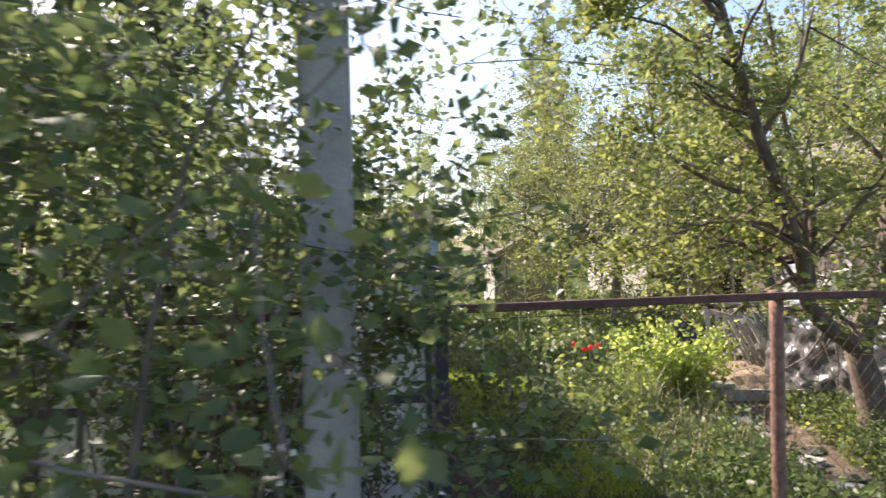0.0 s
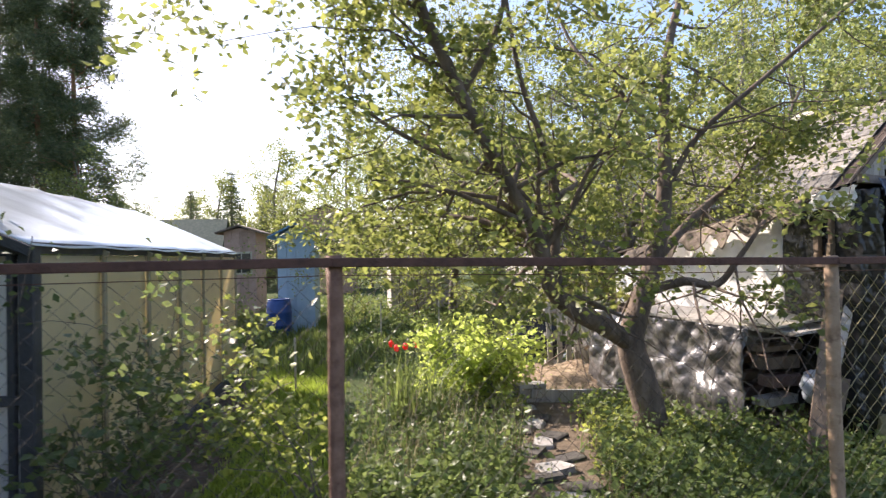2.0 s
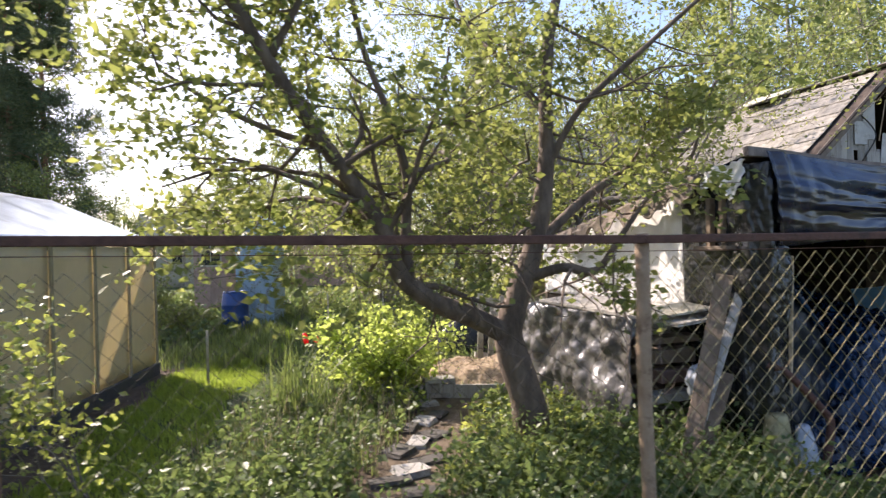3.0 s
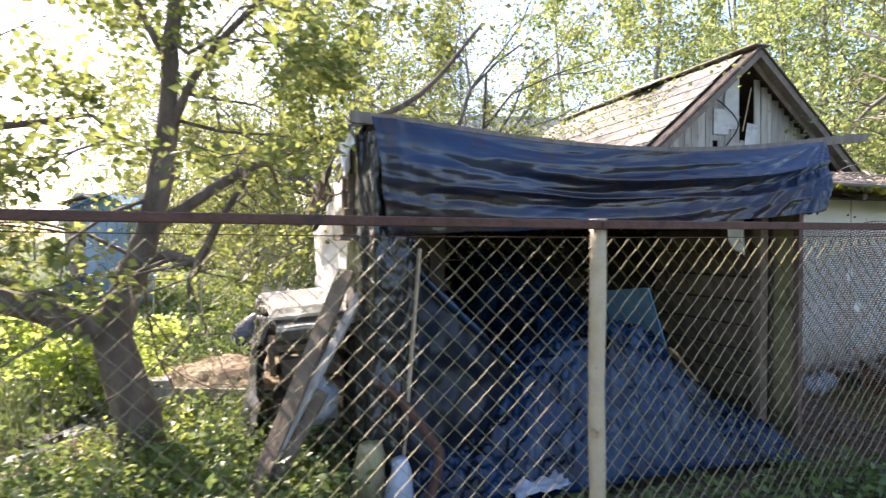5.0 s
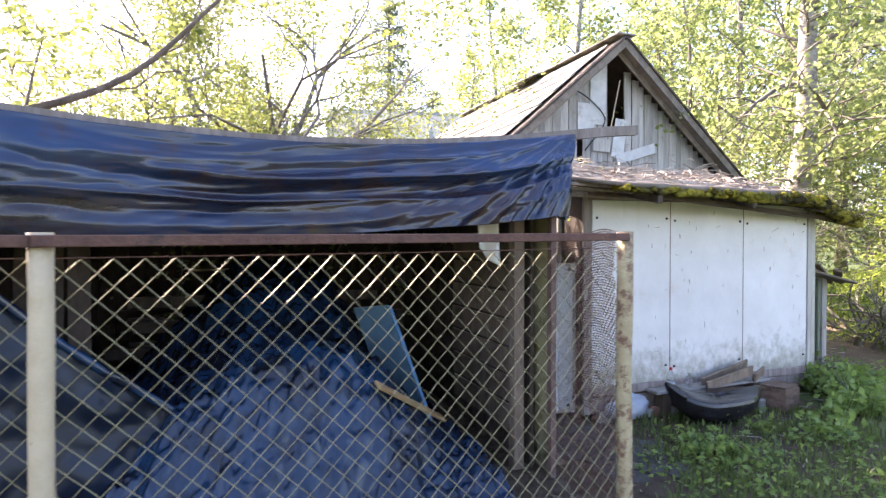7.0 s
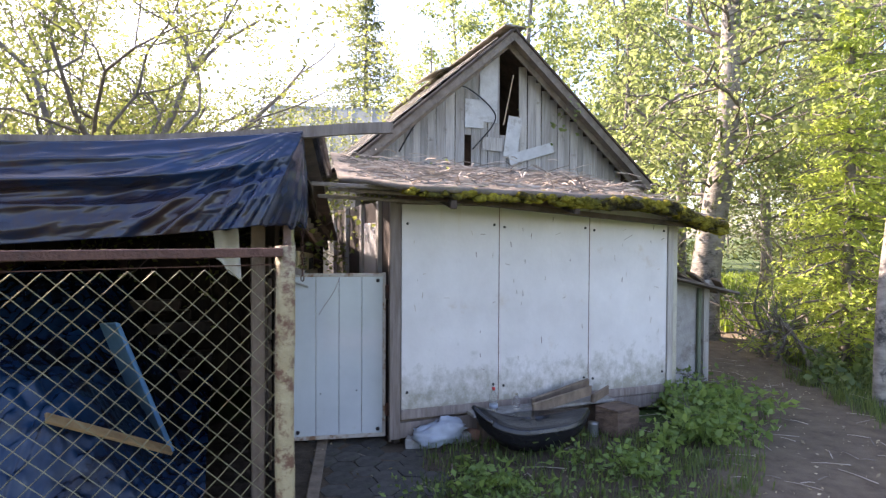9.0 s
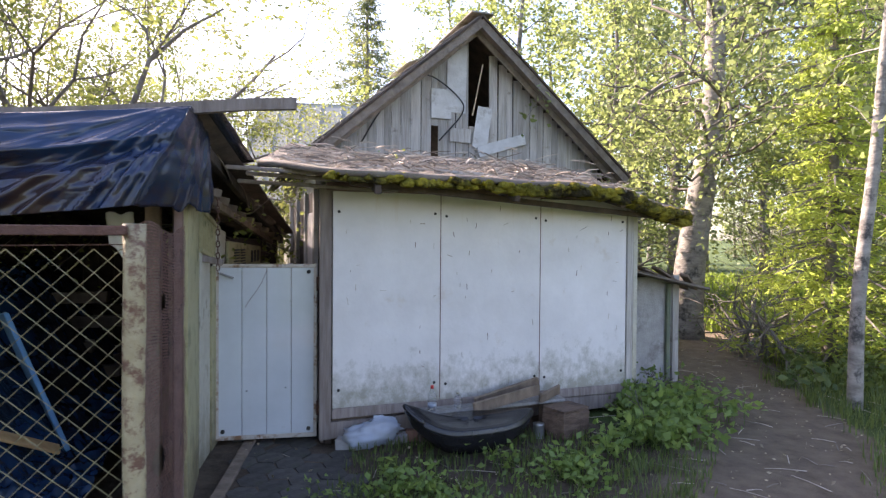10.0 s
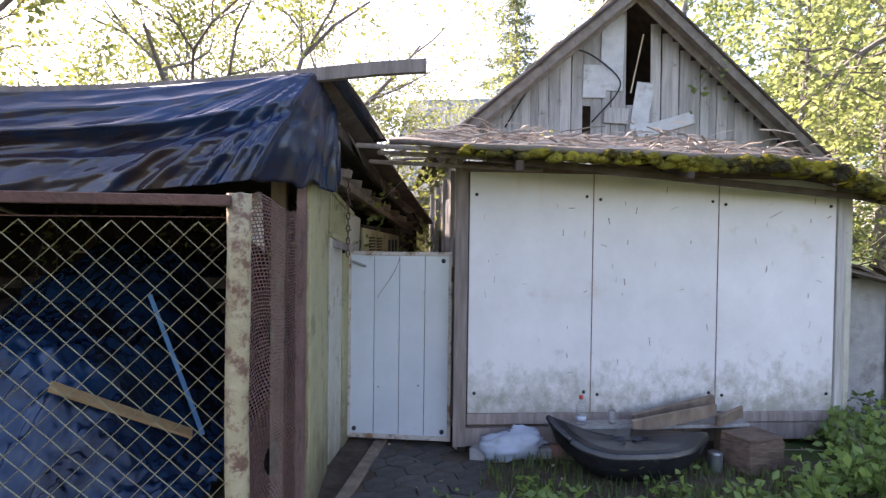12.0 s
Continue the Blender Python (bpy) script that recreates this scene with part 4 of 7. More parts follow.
    # inside: film hung slantwise from the end post, its edge rolled, sinking into the heap
    def inner(u, v):
        hi = 1.62 - 1.15 * u ** 0.9
        sag = 0.10 * math.sin(math.pi * u) * v
        return (0.20 + 1.25 * u, 0.10 + 0.34 * u - 0.12 * v + drape(u, v, 5, 0.05) + 0.03 * noise.noise((u * 14 + v * 6, v * 3, 4)), hi + (0.10 - hi) * v - sag)
    surface("film_sheet", inner, 50, 40, M_INNERFILM, t, "black film sheet hung slantwise, shade and blue sheen in its colour", thick=0.002)
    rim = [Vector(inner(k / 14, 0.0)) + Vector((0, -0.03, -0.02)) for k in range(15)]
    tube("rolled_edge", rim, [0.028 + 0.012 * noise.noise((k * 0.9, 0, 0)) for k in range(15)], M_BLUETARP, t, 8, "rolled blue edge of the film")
    for k in range(3):
        part("inner_board", box(0.12, 0.02, 1.9, 0.004, 0.004, pose(0.30 + 0.16 * k, 0.62, 0.15, 0, 2 - k, 0), k), M_DARKWOOD, t)
    def flap(u, v):
        return (-0.10 - 0.05 * v + 0.05 * noise.noise((u * 5, v * 3, 2)), 0.05 + 0.42 * u, 2.36 - 0.03 * u - (0.20 + 0.08 * math.sin(u * 7)) * v + 0.05 * noise.noise((u * 6, v * 4, 5)))
    surface("white_flap", flap, 16, 10, M_WHITEFILM, t, "crumpled white plastic at the roof corner", thick=0.003)
    def fringe(u, v):
        return (-0.13 - 0.10 * v + 0.05 * noise.noise((u * 17, v * 2, 1)), 0.5 + 2.6 * u, ridge(0) * (1 - 0.14 * (0.5 + 2.6 * u) / 1.9) - 0.02 - v * (0.20 + 0.14 * noise.noise((u * 13, 0, 6)) + 0.04 * math.sin(u * 60)))
    surface("felt_fringe", fringe, 90, 8, M_FELT, t, "ragged dark felt hanging from the eave", thick=0.01)
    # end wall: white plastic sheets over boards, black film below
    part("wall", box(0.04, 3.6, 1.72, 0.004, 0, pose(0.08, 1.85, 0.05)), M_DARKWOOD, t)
    def white(u, v):
        y = 0.85 + 2.75 * u
        return (0.02 + drape(u * 3, v, 3, 0.05), y, (2.30 - 0.55 * u) * (1 - v) + 1.12 * v)
    surface("end_sheet", white, 50, 16, M_WHITEFILM, t, "dirty white plastic sheeting on the end wall", thick=0.003)
    def black(u, v):
        y = 0.75 + 2.5 * u
        return (-0.62 - 0.16 * v * (0.6 + 0.4 * math.sin(u * 9)) + drape(u * 3, v, 5, 0.09), y, 1.06 * (1 - v) + 0.02)
    surface("film_sheet", black, 60, 34, M_SILVER, t, "crumpled grey plastic film over the stack", thick=0.003)
    # dark boards at the back and the far side
    r = random.Random(9)
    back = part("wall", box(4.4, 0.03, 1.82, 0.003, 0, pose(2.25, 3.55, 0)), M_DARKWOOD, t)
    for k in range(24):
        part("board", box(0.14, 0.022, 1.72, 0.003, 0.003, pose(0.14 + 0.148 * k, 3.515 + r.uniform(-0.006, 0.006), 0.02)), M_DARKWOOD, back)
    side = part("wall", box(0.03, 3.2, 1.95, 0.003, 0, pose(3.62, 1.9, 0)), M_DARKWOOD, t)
    for k in range(7):
        part("board", box(0.022, 1.35, 0.2, 0.003, 0.004, pose(3.585, 1.1 + r.uniform(-0.03, 0.03), 0.2 + 0.225 * k, 0, 0, 0)), M_BROWNWOOD, side)
    part("post", box(0.05, 0.06, 2.25, 0.006, 0.004, pose(3.662, 0.09, 0)), M_REDBOARD, t, "red-brown corner post")
    # corner towards the gate: brown netting, cream post, off-white boards
    def net(u, v):
        sag = 0.035 * noise.noise((u * 3, v * 5, 2)) + 0.012 * noise.noise((u * 8, v * 14, 5))
        return (3.565 + 0.13 * u + sag, -0.79 + 0.87 * u, (1.73 + 0.03 * math.sin(u * 7)) * (1 - v) + 0.03)
    NU, NV = 100, 330
    web = surface("brown_netting", net, NU, NV, M_HESSIAN, t, "torn rust-brown netting from the end post to the corner")
    bm = bmesh.new()
    bm.from_mesh(web.data)
    bm.faces.ensure_lookup_table()
    gone = []
    for n, face in enumerate(bm.faces):
        i, j = n % NU, n // NU
        rag = 0.05 + 0.05 * noise.noise((j * 0.025, 2, 0)) + 0.03 * noise.noise((j * 0.1, 7, 0))
        hole = noise.noise((i * 0.055, j * 0.02, 21)) > 0.56 or ((i - 39) ** 2 + (j - 118) ** 2 * 0.3 < 12)
        if i / NU < rag or hole or (j % 3 and i % 3 != (j // 3) % 3):
            gone.append(face)
    bmesh.ops.delete(bm, geom=gone, context="FACES")
    bm.to_mesh(web.data)
    bm.free()
    def skew(y):
        return 0.03 * (y - 0.3) if y < 0.86 else 0.017 + 0.19 * (y - 0.86) if y < 1.53 else 0.144 + 0.26 * (y - 1.53)

    def flank(y, z=0.0, dx=0.0, rx=0, ry=0, rz=0):
        """Pose on the flank, which runs askew to the front, towards the yard."""
        return pose(3.70 + skew(y) + dx, y, z, rx, ry, rz - (1.7 if y < 0.86 else 10.8 if y < 1.53 else 14.5))

    def flank_at(y, z, dx=0.0):
        return (3.70 + skew(y) + dx, y, z)

    part("corner_panel", box(0.03, 0.72, 1.98, 0.004, 0.002, flank(0.47)), M_CREAM, t, "cream panel streaked with algae")
    part("wall", box(0.03, 0.7, 1.75, 0.004, 0, flank(1.2, 0.0, -0.06)), M_DARKWOOD, t)
    part("wall", box(0.03, 2.0, 1.7, 0.004, 0, flank(2.55, 0.0, -0.05)), M_DARKWOOD, t)
    for i, (y, wd, h, mt) in enumerate(((1.03, 0.32, 1.60, M_OFFWHITE), (1.36, 0.32, 1.46, M_CREAM), (1.95, 0.8, 1.42, M_OFFWHITE), (2.9, 1.05, 1.40, M_CREAM))):
        part("side_board", box(0.03, wd, h, 0.004, 0.003, flank(y, 0.02, 0.006 * (i % 2), 0, 0, 1 - 0.6 * i)), mt, t)
    for k in range(11):
        part("slat", box(0.02, 0.026, 0.28, 0.003, 0.002, flank(0.88 + 0.05 * k, 1.64 - 0.012 * k, 0.012)), M_CREAM, t)
    part("slat_rail", span(flank_at(0.87, 1.92, 0.02), flank_at(1.45, 1.78, 0.02), 0.03, 0.035, 0.004), M_CREAM, t)
    part("slat_rail", span(flank_at(0.87, 1.62, 0.02), flank_at(1.45, 1.51, 0.02), 0.03, 0.035, 0.004), M_CREAM, t)
    part("plain_panel", box(0.03, 0.34, 0.32, 0.006, 0.002, flank(1.48, 1.46, 0.012, -6)), M_OFFWHITE, t)
    part("grille_panel", box(0.035, 1.25, 0.25, 0.01, 0.002, flank(2.3, 1.40, 0.02, -3)), M_CREAM, t, "cream panel with dark vent slots")
    for k in range(6):
        part("vent_slot", box(0.012, 0.17, 0.014, 0.002, 0, flank(1.93, 1.46 + 0.026 * k, 0.042)), M_BLACK, t)
        part("vent_slot", box(0.012, 0.15, 0.014, 0.002, 0, flank(2.15, 1.455 + 0.026 * k, 0.042)), M_BLACK, t)
    for k in range(3):
        part("vent_slot", box(0.012, 0.05, 0.12, 0.002, 0, flank(2.5 + 0.13 * k, 1.46, 0.042)), M_BLACK, t)
    part("eave_lath", span(flank_at(0.5, 2.02, 0.03), flank_at(3.5, 1.66, 0.03), 0.04, 0.06, 0.006, 0.004), M_BROWNWOOD, t)
    for k in range(9):
        y = 0.8 + 0.31 * k
        part("rafter_end", span(flank_at(y, 2.20 - 0.13 * y, -0.25), flank_at(y, 2.13 - 0.13 * y, 0.17), 0.05, 0.06, 0.006, 0.004), M_BROWNWOOD, t)
    def edge(u, v):
        y = 0.75 + 2.9 * u
        x, _, z = flank_at(y, 0)
        return (x + 0.12 + 0.08 * v + 0.02 * math.sin(u * 30), y, 2.33 - 0.50 * u - (0.13 + 0.05 * math.sin(u * 23)) * v + 0.02 * noise.noise((u * 9, 0, 3)))
    surface("felt_edge", edge, 50, 4, M_FELT, t, "ragged felt edge", thick=0.006)
    def skirt(u, v):
        x, y, z = edge(u, 0)
        return (x - 0.45 * v, y, z + 0.09 * v)
    surface("felt_edge", skirt, 40, 4, M_FELT, t, thick=0.006)
    for k in range(14):
        z = 2.05 - 0.043 * k
        x, y, _ = flank_at(0.86, 0, 0.14)
        tube("chain_loop", [(x + 0.012 * math.cos(a) * (k % 2), y + 0.012 * math.cos(a) * ((k + 1) % 2), z + 0.026 * math.sin(a)) for a in [2 * math.pi * q / 8 for q in range(9)]], 0.0045, M_RUST, t, 5)
    part("bracket", span(flank_at(0.95, 1.56, 0.0), flank_at(1.0, 1.52, 0.14), 0.05, 0.05), M_TRIM, t)
    part("perforated_plate", box(0.02, 0.05, 0.42, 0.004, 0.003, flank(0.62, 1.98, 0.10)), M_STEEL, t)


make_woodshed()



# ---- garden trees and shrubs ----
def on_ground(x, y, dz=0.0):
    return (x, y, ground_z(x, y) + dz)


def make_apple_tree():
    rng = np.random.default_rng(11)
    t = thing("apple_tree", "old apple tree with forked leaning limbs and fresh leaves", "tree")
    base, fork = Vector((-6.80, 1.97, -0.1)), Vector((-7.02, 1.92, 0.98))
    trunk = smooth_line([base, (-6.86, 1.95, 0.35), (-6.95, 1.93, 0.7), fork, (-6.93, 1.93, 1.3), (-6.78, 1.95, 1.72), (-6.64, 1.97, 2.4), (-6.62, 2.0, 3.1), (-6.5, 2.1, 3.9), (-6.2, 2.2, 4.8)], 5)
    tr = [0.15 * (1 - i / len(trunk)) ** 0.95 + 0.018 for i in range(len(trunk))]
    tr[0], tr[1] = 0.21, 0.18
    v, f = tube_data(trunk, tr, 14)
    for p in v:
        k = noise.noise(Vector(p) * 7) * 0.02
        p += Vector((k, k, 0))
    part("trunk", mesh_of("trunk", v, f, M_BARK, True), None, t, "rough grey-brown trunk")
    limbs = [
        [fork, (-7.35, 1.68, 1.18), (-7.62, 1.45, 1.32), (-7.87, 1.28, 1.55), (-8.0, 1.12, 1.95), (-8.3, 0.85, 2.45), (-8.6, 0.59, 2.98), (-8.95, 0.3, 3.7), (-9.3, 0.1, 4.7)],
        [(-7.80, 1.32, 1.48), (-7.82, 1.32, 1.85), (-7.80, 1.3, 2.3), (-7.93, 1.25, 2.8), (-8.1, 1.2, 3.3), (-8.25, 1.1, 4.2)],
        [(-6.87, 1.94, 1.45), (-6.55, 1.8, 1.55), (-6.3, 1.7, 1.52), (-6.12, 1.62, 1.78), (-5.9, 1.6, 2.1)],
        [(-6.64, 1.97, 2.4), (-6.35, 1.9, 2.9), (-5.9, 1.8, 3.3), (-5.3, 1.7, 3.8), (-4.7, 1.7, 4.3)],
        [(-6.62, 2.0, 2.9), (-6.95, 2.2, 3.4), (-7.3, 2.6, 4.0), (-7.5, 2.9, 4.7)],
        [(-6.80, 1.95, 1.70), (-6.2, 2.3, 2.2), (-5.6, 2.7, 2.55), (-4.9, 3.2, 3.0), (-4.3, 3.6, 3.8)],
        [(-8.6, 0.59, 2.98), (-8.35, 0.55, 3.4), (-8.2, 0.5, 4.0)],
        [(-8.0, 1.12, 1.95), (-8.5, 1.5, 2.15), (-8.9, 1.8, 2.2), (-9.2, 1.95, 2.1)],
        [(-8.3, 0.85, 2.45), (-8.7, 0.95, 2.6), (-9.1, 0.9, 2.8), (-9.4, 0.75, 3.0)],
        [(-7.8, 1.3, 2.3), (-7.5, 1.9, 2.5), (-7.6, 2.6, 2.7), (-7.9, 3.3, 2.7)],
        [(-8.95, 0.3, 3.7), (-9.15, 0.2, 3.95), (-9.35, 0.1, 4.05), (-9.55, 0.0, 3.95)],
    ]
    radii = [0.095, 0.048, 0.05, 0.034, 0.032, 0.05, 0.03, 0.03, 0.03, 0.03, 0.03]
    branches, twigs = [], []
    for pts, r in zip(limbs, radii):
        line = smooth_line(pts, 4)
        rad = [r * (1 - 0.72 * i / len(line)) for i in range(len(line))]
        vv, ff = tube_data(line, rad, 10)
        part("limb", mesh_of("limb", vv, ff, M_BARK, True), None, t)
        n = len(line)
        for i in range(n // 3, n, 2):
            for _ in range(2 if r > 0.055 else 1):
                d = (line[i] - line[i - 1]).normalized() * 0.5 + Vector(rng.normal(0, 0.75, 3))
                grow(rng, line[i], d, rng.uniform(0.8, 1.5) * (1 if r > 0.04 else 0.7), max(0.009, rad[i] * 0.45), 2, branches, twigs, 0.03, 0.28, (2, 3), 4)
        twigs.append(line[-1])
    for i in range(len(trunk) // 2, len(trunk), 2):
        grow(rng, trunk[i], Vector(rng.normal(0, 1, 3)), rng.uniform(0.8, 1.6), 0.018, 2, branches, twigs, 0.03, 0.28, (2, 3), 4)
    branch_part("fine_branching", branches, M_BARK, t, 5)
    keep = [p for p in twigs if p.z > 1.35]
    pos = scatter(rng, keep, 11, 0.07)
    part("leaves", leaves_mesh("leaves", pos, 0.068, M_LEAF_APPLE, rng, 0.25, 0.62), None, t, "fresh translucent green leaves")
    return t


make_apple_tree()


def make_shrub(name, label, x, y, height, width, leaf, size, n_stems, per, seed, bark=M_GREY_BARK, depth=2, low=0.25, tilt=(0, 0), blossom=0, z0=None):
    rng = np.random.default_rng(seed)
    t = thing(name, label, "shrub" if height < 2.2 else "bush", pose(x, y, ground_z(x, y) if z0 is None else z0))
    branches, twigs = [], []
    for k in range(n_stems):
        a = rng.uniform(0, 2 * math.pi)
        s = rng.uniform(0.1, 1) * width * 0.5
        d = Vector((math.cos(a) * s + tilt[0], math.sin(a) * s + tilt[1], height * 0.75))
        grow(rng, (math.cos(a) * 0.12 * width, math.sin(a) * 0.12 * width, -0.05), d, height * rng.uniform(0.55, 0.85), 0.006 + 0.004 * height, depth, branches, twigs, 0.05, 0.2, (2, 4), 5)
    branch_part("branching", branches, bark, t, 5)
    keep = [p for p in twigs if p.z > low * height]
    part("leaves", leaves_mesh("leaves", scatter(rng, keep, per, max(size, 0.075)), size, leaf, rng, 0.2, 0.65), None, t)
    if blossom:
        pick = [keep[int(i)] for i in rng.integers(0, len(keep), blossom)]
        part("blossom", leaves_mesh("blossom", scatter(rng, pick, 14, 0.035), 0.022, M_BLOSSOM, rng, 0, 0.9), None, t, "flat white flower heads")
    return t


# the thicket at the fence by the concrete pole
make_shrub("lilac_bush", "dense dark-leaved bush at the fence with white flower heads", -12.6, -2.25, 3.3, 2.4, M_LEAF_SHRUB, 0.06, 12, 26, 21, blossom=60)
make_shrub("lilac_bush", "tall leafy bush leaning past the concrete pole", -12.1, -1.6, 2.8, 1.6, M_LEAF_SHRUB, 0.06, 11, 26, 22, tilt=(0.2, -0.1), blossom=30)
make_shrub("lilac_bush", "dense bush spilling over the fence into the lane", -13.4, -3.0, 2.7, 2.4, M_LEAF_SHRUB, 0.06, 11, 26, 23, blossom=50)
make_shrub("lilac_bush", "tall bush behind the fence", -14.4, -1.2, 3.2, 2.4, M_LEAF_SHRUB, 0.06, 11, 14, 24)
make_shrub("currant_bush", "low dark shrub against the greenhouse end", -11.9, -0.75, 1.55, 1.5, M_LEAF_SHRUB, 0.055, 12, 6, 25, low=0.1)
make_shrub("currant_bush", "low dark shrub against the greenhouse end", -12.9, -0.95, 1.6, 1.6, M_LEAF_SHRUB, 0.055, 12, 6, 26, low=0.1)
make_shrub("currant_bush", "dark-leaved young shrub beside the greenhouse", -10.75, 0.2, 1.4, 1.1, M_LEAF_SHRUB, 0.065, 6, 9, 27, low=0.4)
make_shrub("currant_bush", "green currant bush with sunlight put into its leaf colour", -8.28, 3.66, 1.02, 0.55, M_LEAF_SUNLIT, 0.075, 13, 9, 29, low=0.08)
make_shrub("currant_bush", "shaded green bush in the garden", -7.1, 8.4, 1.3, 1.4, M_LEAF_SHRUB, 0.07, 9, 6, 31, low=0.1)
make_shrub("currant_bush", "low sunlit bush by the blue hut", -13.6, 8.6, 1.0, 1.2, M_LEAF_APPLE, 0.08, 9, 6, 32, low=0.1)
make_shrub("young_sapling", "thin sapling with yellow-green leaves by the path", -9.45, 0.15, 1.2, 0.7, M_LEAF_CURRANT, 0.06, 3, 6, 33, low=0.3)


# ---- woods: a few kinds, each built once and copied ----
def broad_tree(label, height, leaf, seed, bark=M_BIRCH, spread=2.4, per=5, size=0.15, clear=0.25, n=16, trunk_r=0.15, depth=2):
    rng = np.random.default_rng(seed)
    t = thing("broadleaf_tree", label, "tree")
    line = [Vector((0.3 * math.sin(k * 0.5 + seed) * k / 10, 0.25 * math.cos(k * 0.6) * k / 10, height * k / 10 - 0.2)) for k in range(11)]
    rad = [trunk_r * (1 - 0.9 * k / 10) + 0.012 for k in range(11)]
    rad[0] *= 1.35
    v, f = tube_data(line, rad, 12)
    part("trunk", mesh_of("trunk", v, f, bark, True), None, t)
    branches, twigs = [], []
    for k in range(n):
        h = clear + (0.97 - clear) * k / n
        i = h * 10
        p = line[int(i)].lerp(line[min(10, int(i) + 1)], i - int(i))
        a = k * 2.4 + rng.uniform(-0.5, 0.5)
        ln = spread * (1.15 - 0.75 * h) * rng.uniform(0.75, 1.2)
        grow(rng, p, (math.cos(a), math.sin(a), rng.uniform(0.1, 0.7)), ln, 0.05 * (1.2 - h), depth, branches, twigs, 0.04, 0.22, (3, 4), 5)
    branch_part("branching", branches, M_GREY_BARK, t, 4)
    part("crown", leaves_mesh("crown", scatter(rng, twigs, per, 0.17), size, leaf, rng, 0.3, 0.7), None, t)
    return t


def conifer(name, label, height, spread, leaf, seed, bark, clear=0.1, whorls=22, dens=150, size=0.24, droop=-0.25):
    rng = np.random.default_rng(seed)
    t = thing(name, label, "tree")
    line = [(0, 0, height * k / 8 - 0.2) for k in range(9)]
    v, f = tube_data(line, [0.02 * height * 0.8 * (1 - 0.92 * k / 8) + 0.015 for k in range(9)], 10)
    part("trunk", mesh_of("trunk", v, f, bark, True), None, t)
    v, f, pos = [], [], []
    for k in range(whorls):
        h = clear + (0.985 - clear) * k / whorls
        r = spread * (1 - h) ** 0.8 / (1 - clear) ** 0.8 + 0.12
        for b in range(6):
            a = b * 1.047 + k * 0.7 + rng.uniform(-0.3, 0.3)
            rr = r * rng.uniform(0.55, 1.15)
            z = h * height + rng.uniform(-0.2, 0.2)
            tip = Vector((math.cos(a) * rr, math.sin(a) * rr, z + droop * rr))
            tube_data([(0, 0, z), tuple(Vector((0, 0, z)).lerp(tip, 0.6) + Vector((0, 0, 0.05 * rr))), tuple(tip)], [0.03, 0.018, 0.005], 4, v, f, False)
            m = int(dens * rr / spread) + 8
            q = rng.uniform(0.12, 1.02, m)[:, None]
            base = np.array([[0, 0, z]]) * (1 - q) + np.array([tuple(tip)]) * q
            wide = 0.18 * rr * (1.15 - q) + 0.05
            off = rng.normal(0, 1, (m, 3)) * wide
            off[:, 2] = off[:, 2] * 0.35 - 0.05
            pos.append(base + off)
    part("branching", mesh_of("branching", v, f, M_GREY_BARK), None, t)
    part("crown", leaves_mesh("crown", np.concatenate(pos), size, leaf, rng, 0.25, 0.22), None, t)
    return t


def pine(label, height, seed):
    rng = np.random.default_rng(seed)
    t = thing("pine_tree", label, "tree")
    line = [(0.2 * math.sin(k * 0.7), 0.15 * math.cos(k), height * k / 9 - 0.3) for k in range(10)]
    v, f = tube_data(line, [0.24 * (1 - 0.85 * k / 9) + 0.02 for k in range(10)], 10)
    part("trunk", mesh_of("trunk", v, f, M_PINE, True), None, t)
    branches, twigs = [], []
    for k in range(46):
        h = 0.17 + 0.82 * k / 46
        a = k * 2.4
        grow(rng, (0.1, 0.1, h * height), (math.cos(a), math.sin(a), 0.12), 3.1 * (1.15 - 0.85 * h) * rng.uniform(0.6, 1.15), 0.05, 2, branches, twigs, 0.03, 0.2, (2, 4), 4)
    branch_part("branching", branches, M_PINE, t, 4)
    part("crown", leaves_mesh("crown", scatter(rng, twigs, 34, 0.30), 0.34, M_NEEDLE, rng, 0.05, 0.13), None, t)
    return t


def plant(ob, places, group, seed):
    """The first of the kind goes to the first place, copies to the others."""
    r = random.Random(seed)
    tagged(ob, group=group)
    for i, (x, y, s) in enumerate(places):
        if i == 0:
            ob.matrix_basis = pose(x, y, ground_z(x, y))
            ob.scale = (s, s, s)
        else:
            c = copy_thing(ob, pose(x, y, ground_z(x, y), 0, 0, r.uniform(0, 360)))
            c.scale = (s, s, s)


BIRCH_A = broad_tree("tall broadleaf tree in bright spring leaf", 12, M_LEAF_YELLOW, 41, M_BIRCH, 3.0, 6, 0.15, 0.2, 20, 0.16)
BIRCH_B = broad_tree("slender broadleaf tree in bright spring leaf", 10, M_LEAF_YELLOW, 42, M_GREY_BARK, 2.4, 6, 0.13, 0.12, 18, 0.11)
GREEN_A = broad_tree("leafy green garden tree", 8, M_LEAF_APPLE, 43, M_GREY_BARK, 2.6, 6, 0.13, 0.15, 17, 0.13)
plant(BIRCH_A, [(2.2, 17.5, 1.0), (6.5, 15.5, 1.05), (10.5, 18, 1.1), (12.5, 13.0, 1.0), (15, 20, 1.2), (8.3, 24, 1.3), (0.5, 25, 1.1), (17, 11, 1.1), (-14.6, 31, 0.92), (-10.5, 46, 0.8), (-16, 48, 0.9), (20, 26, 1.4), (14, 30, 1.4)], "birches behind the house", 1)
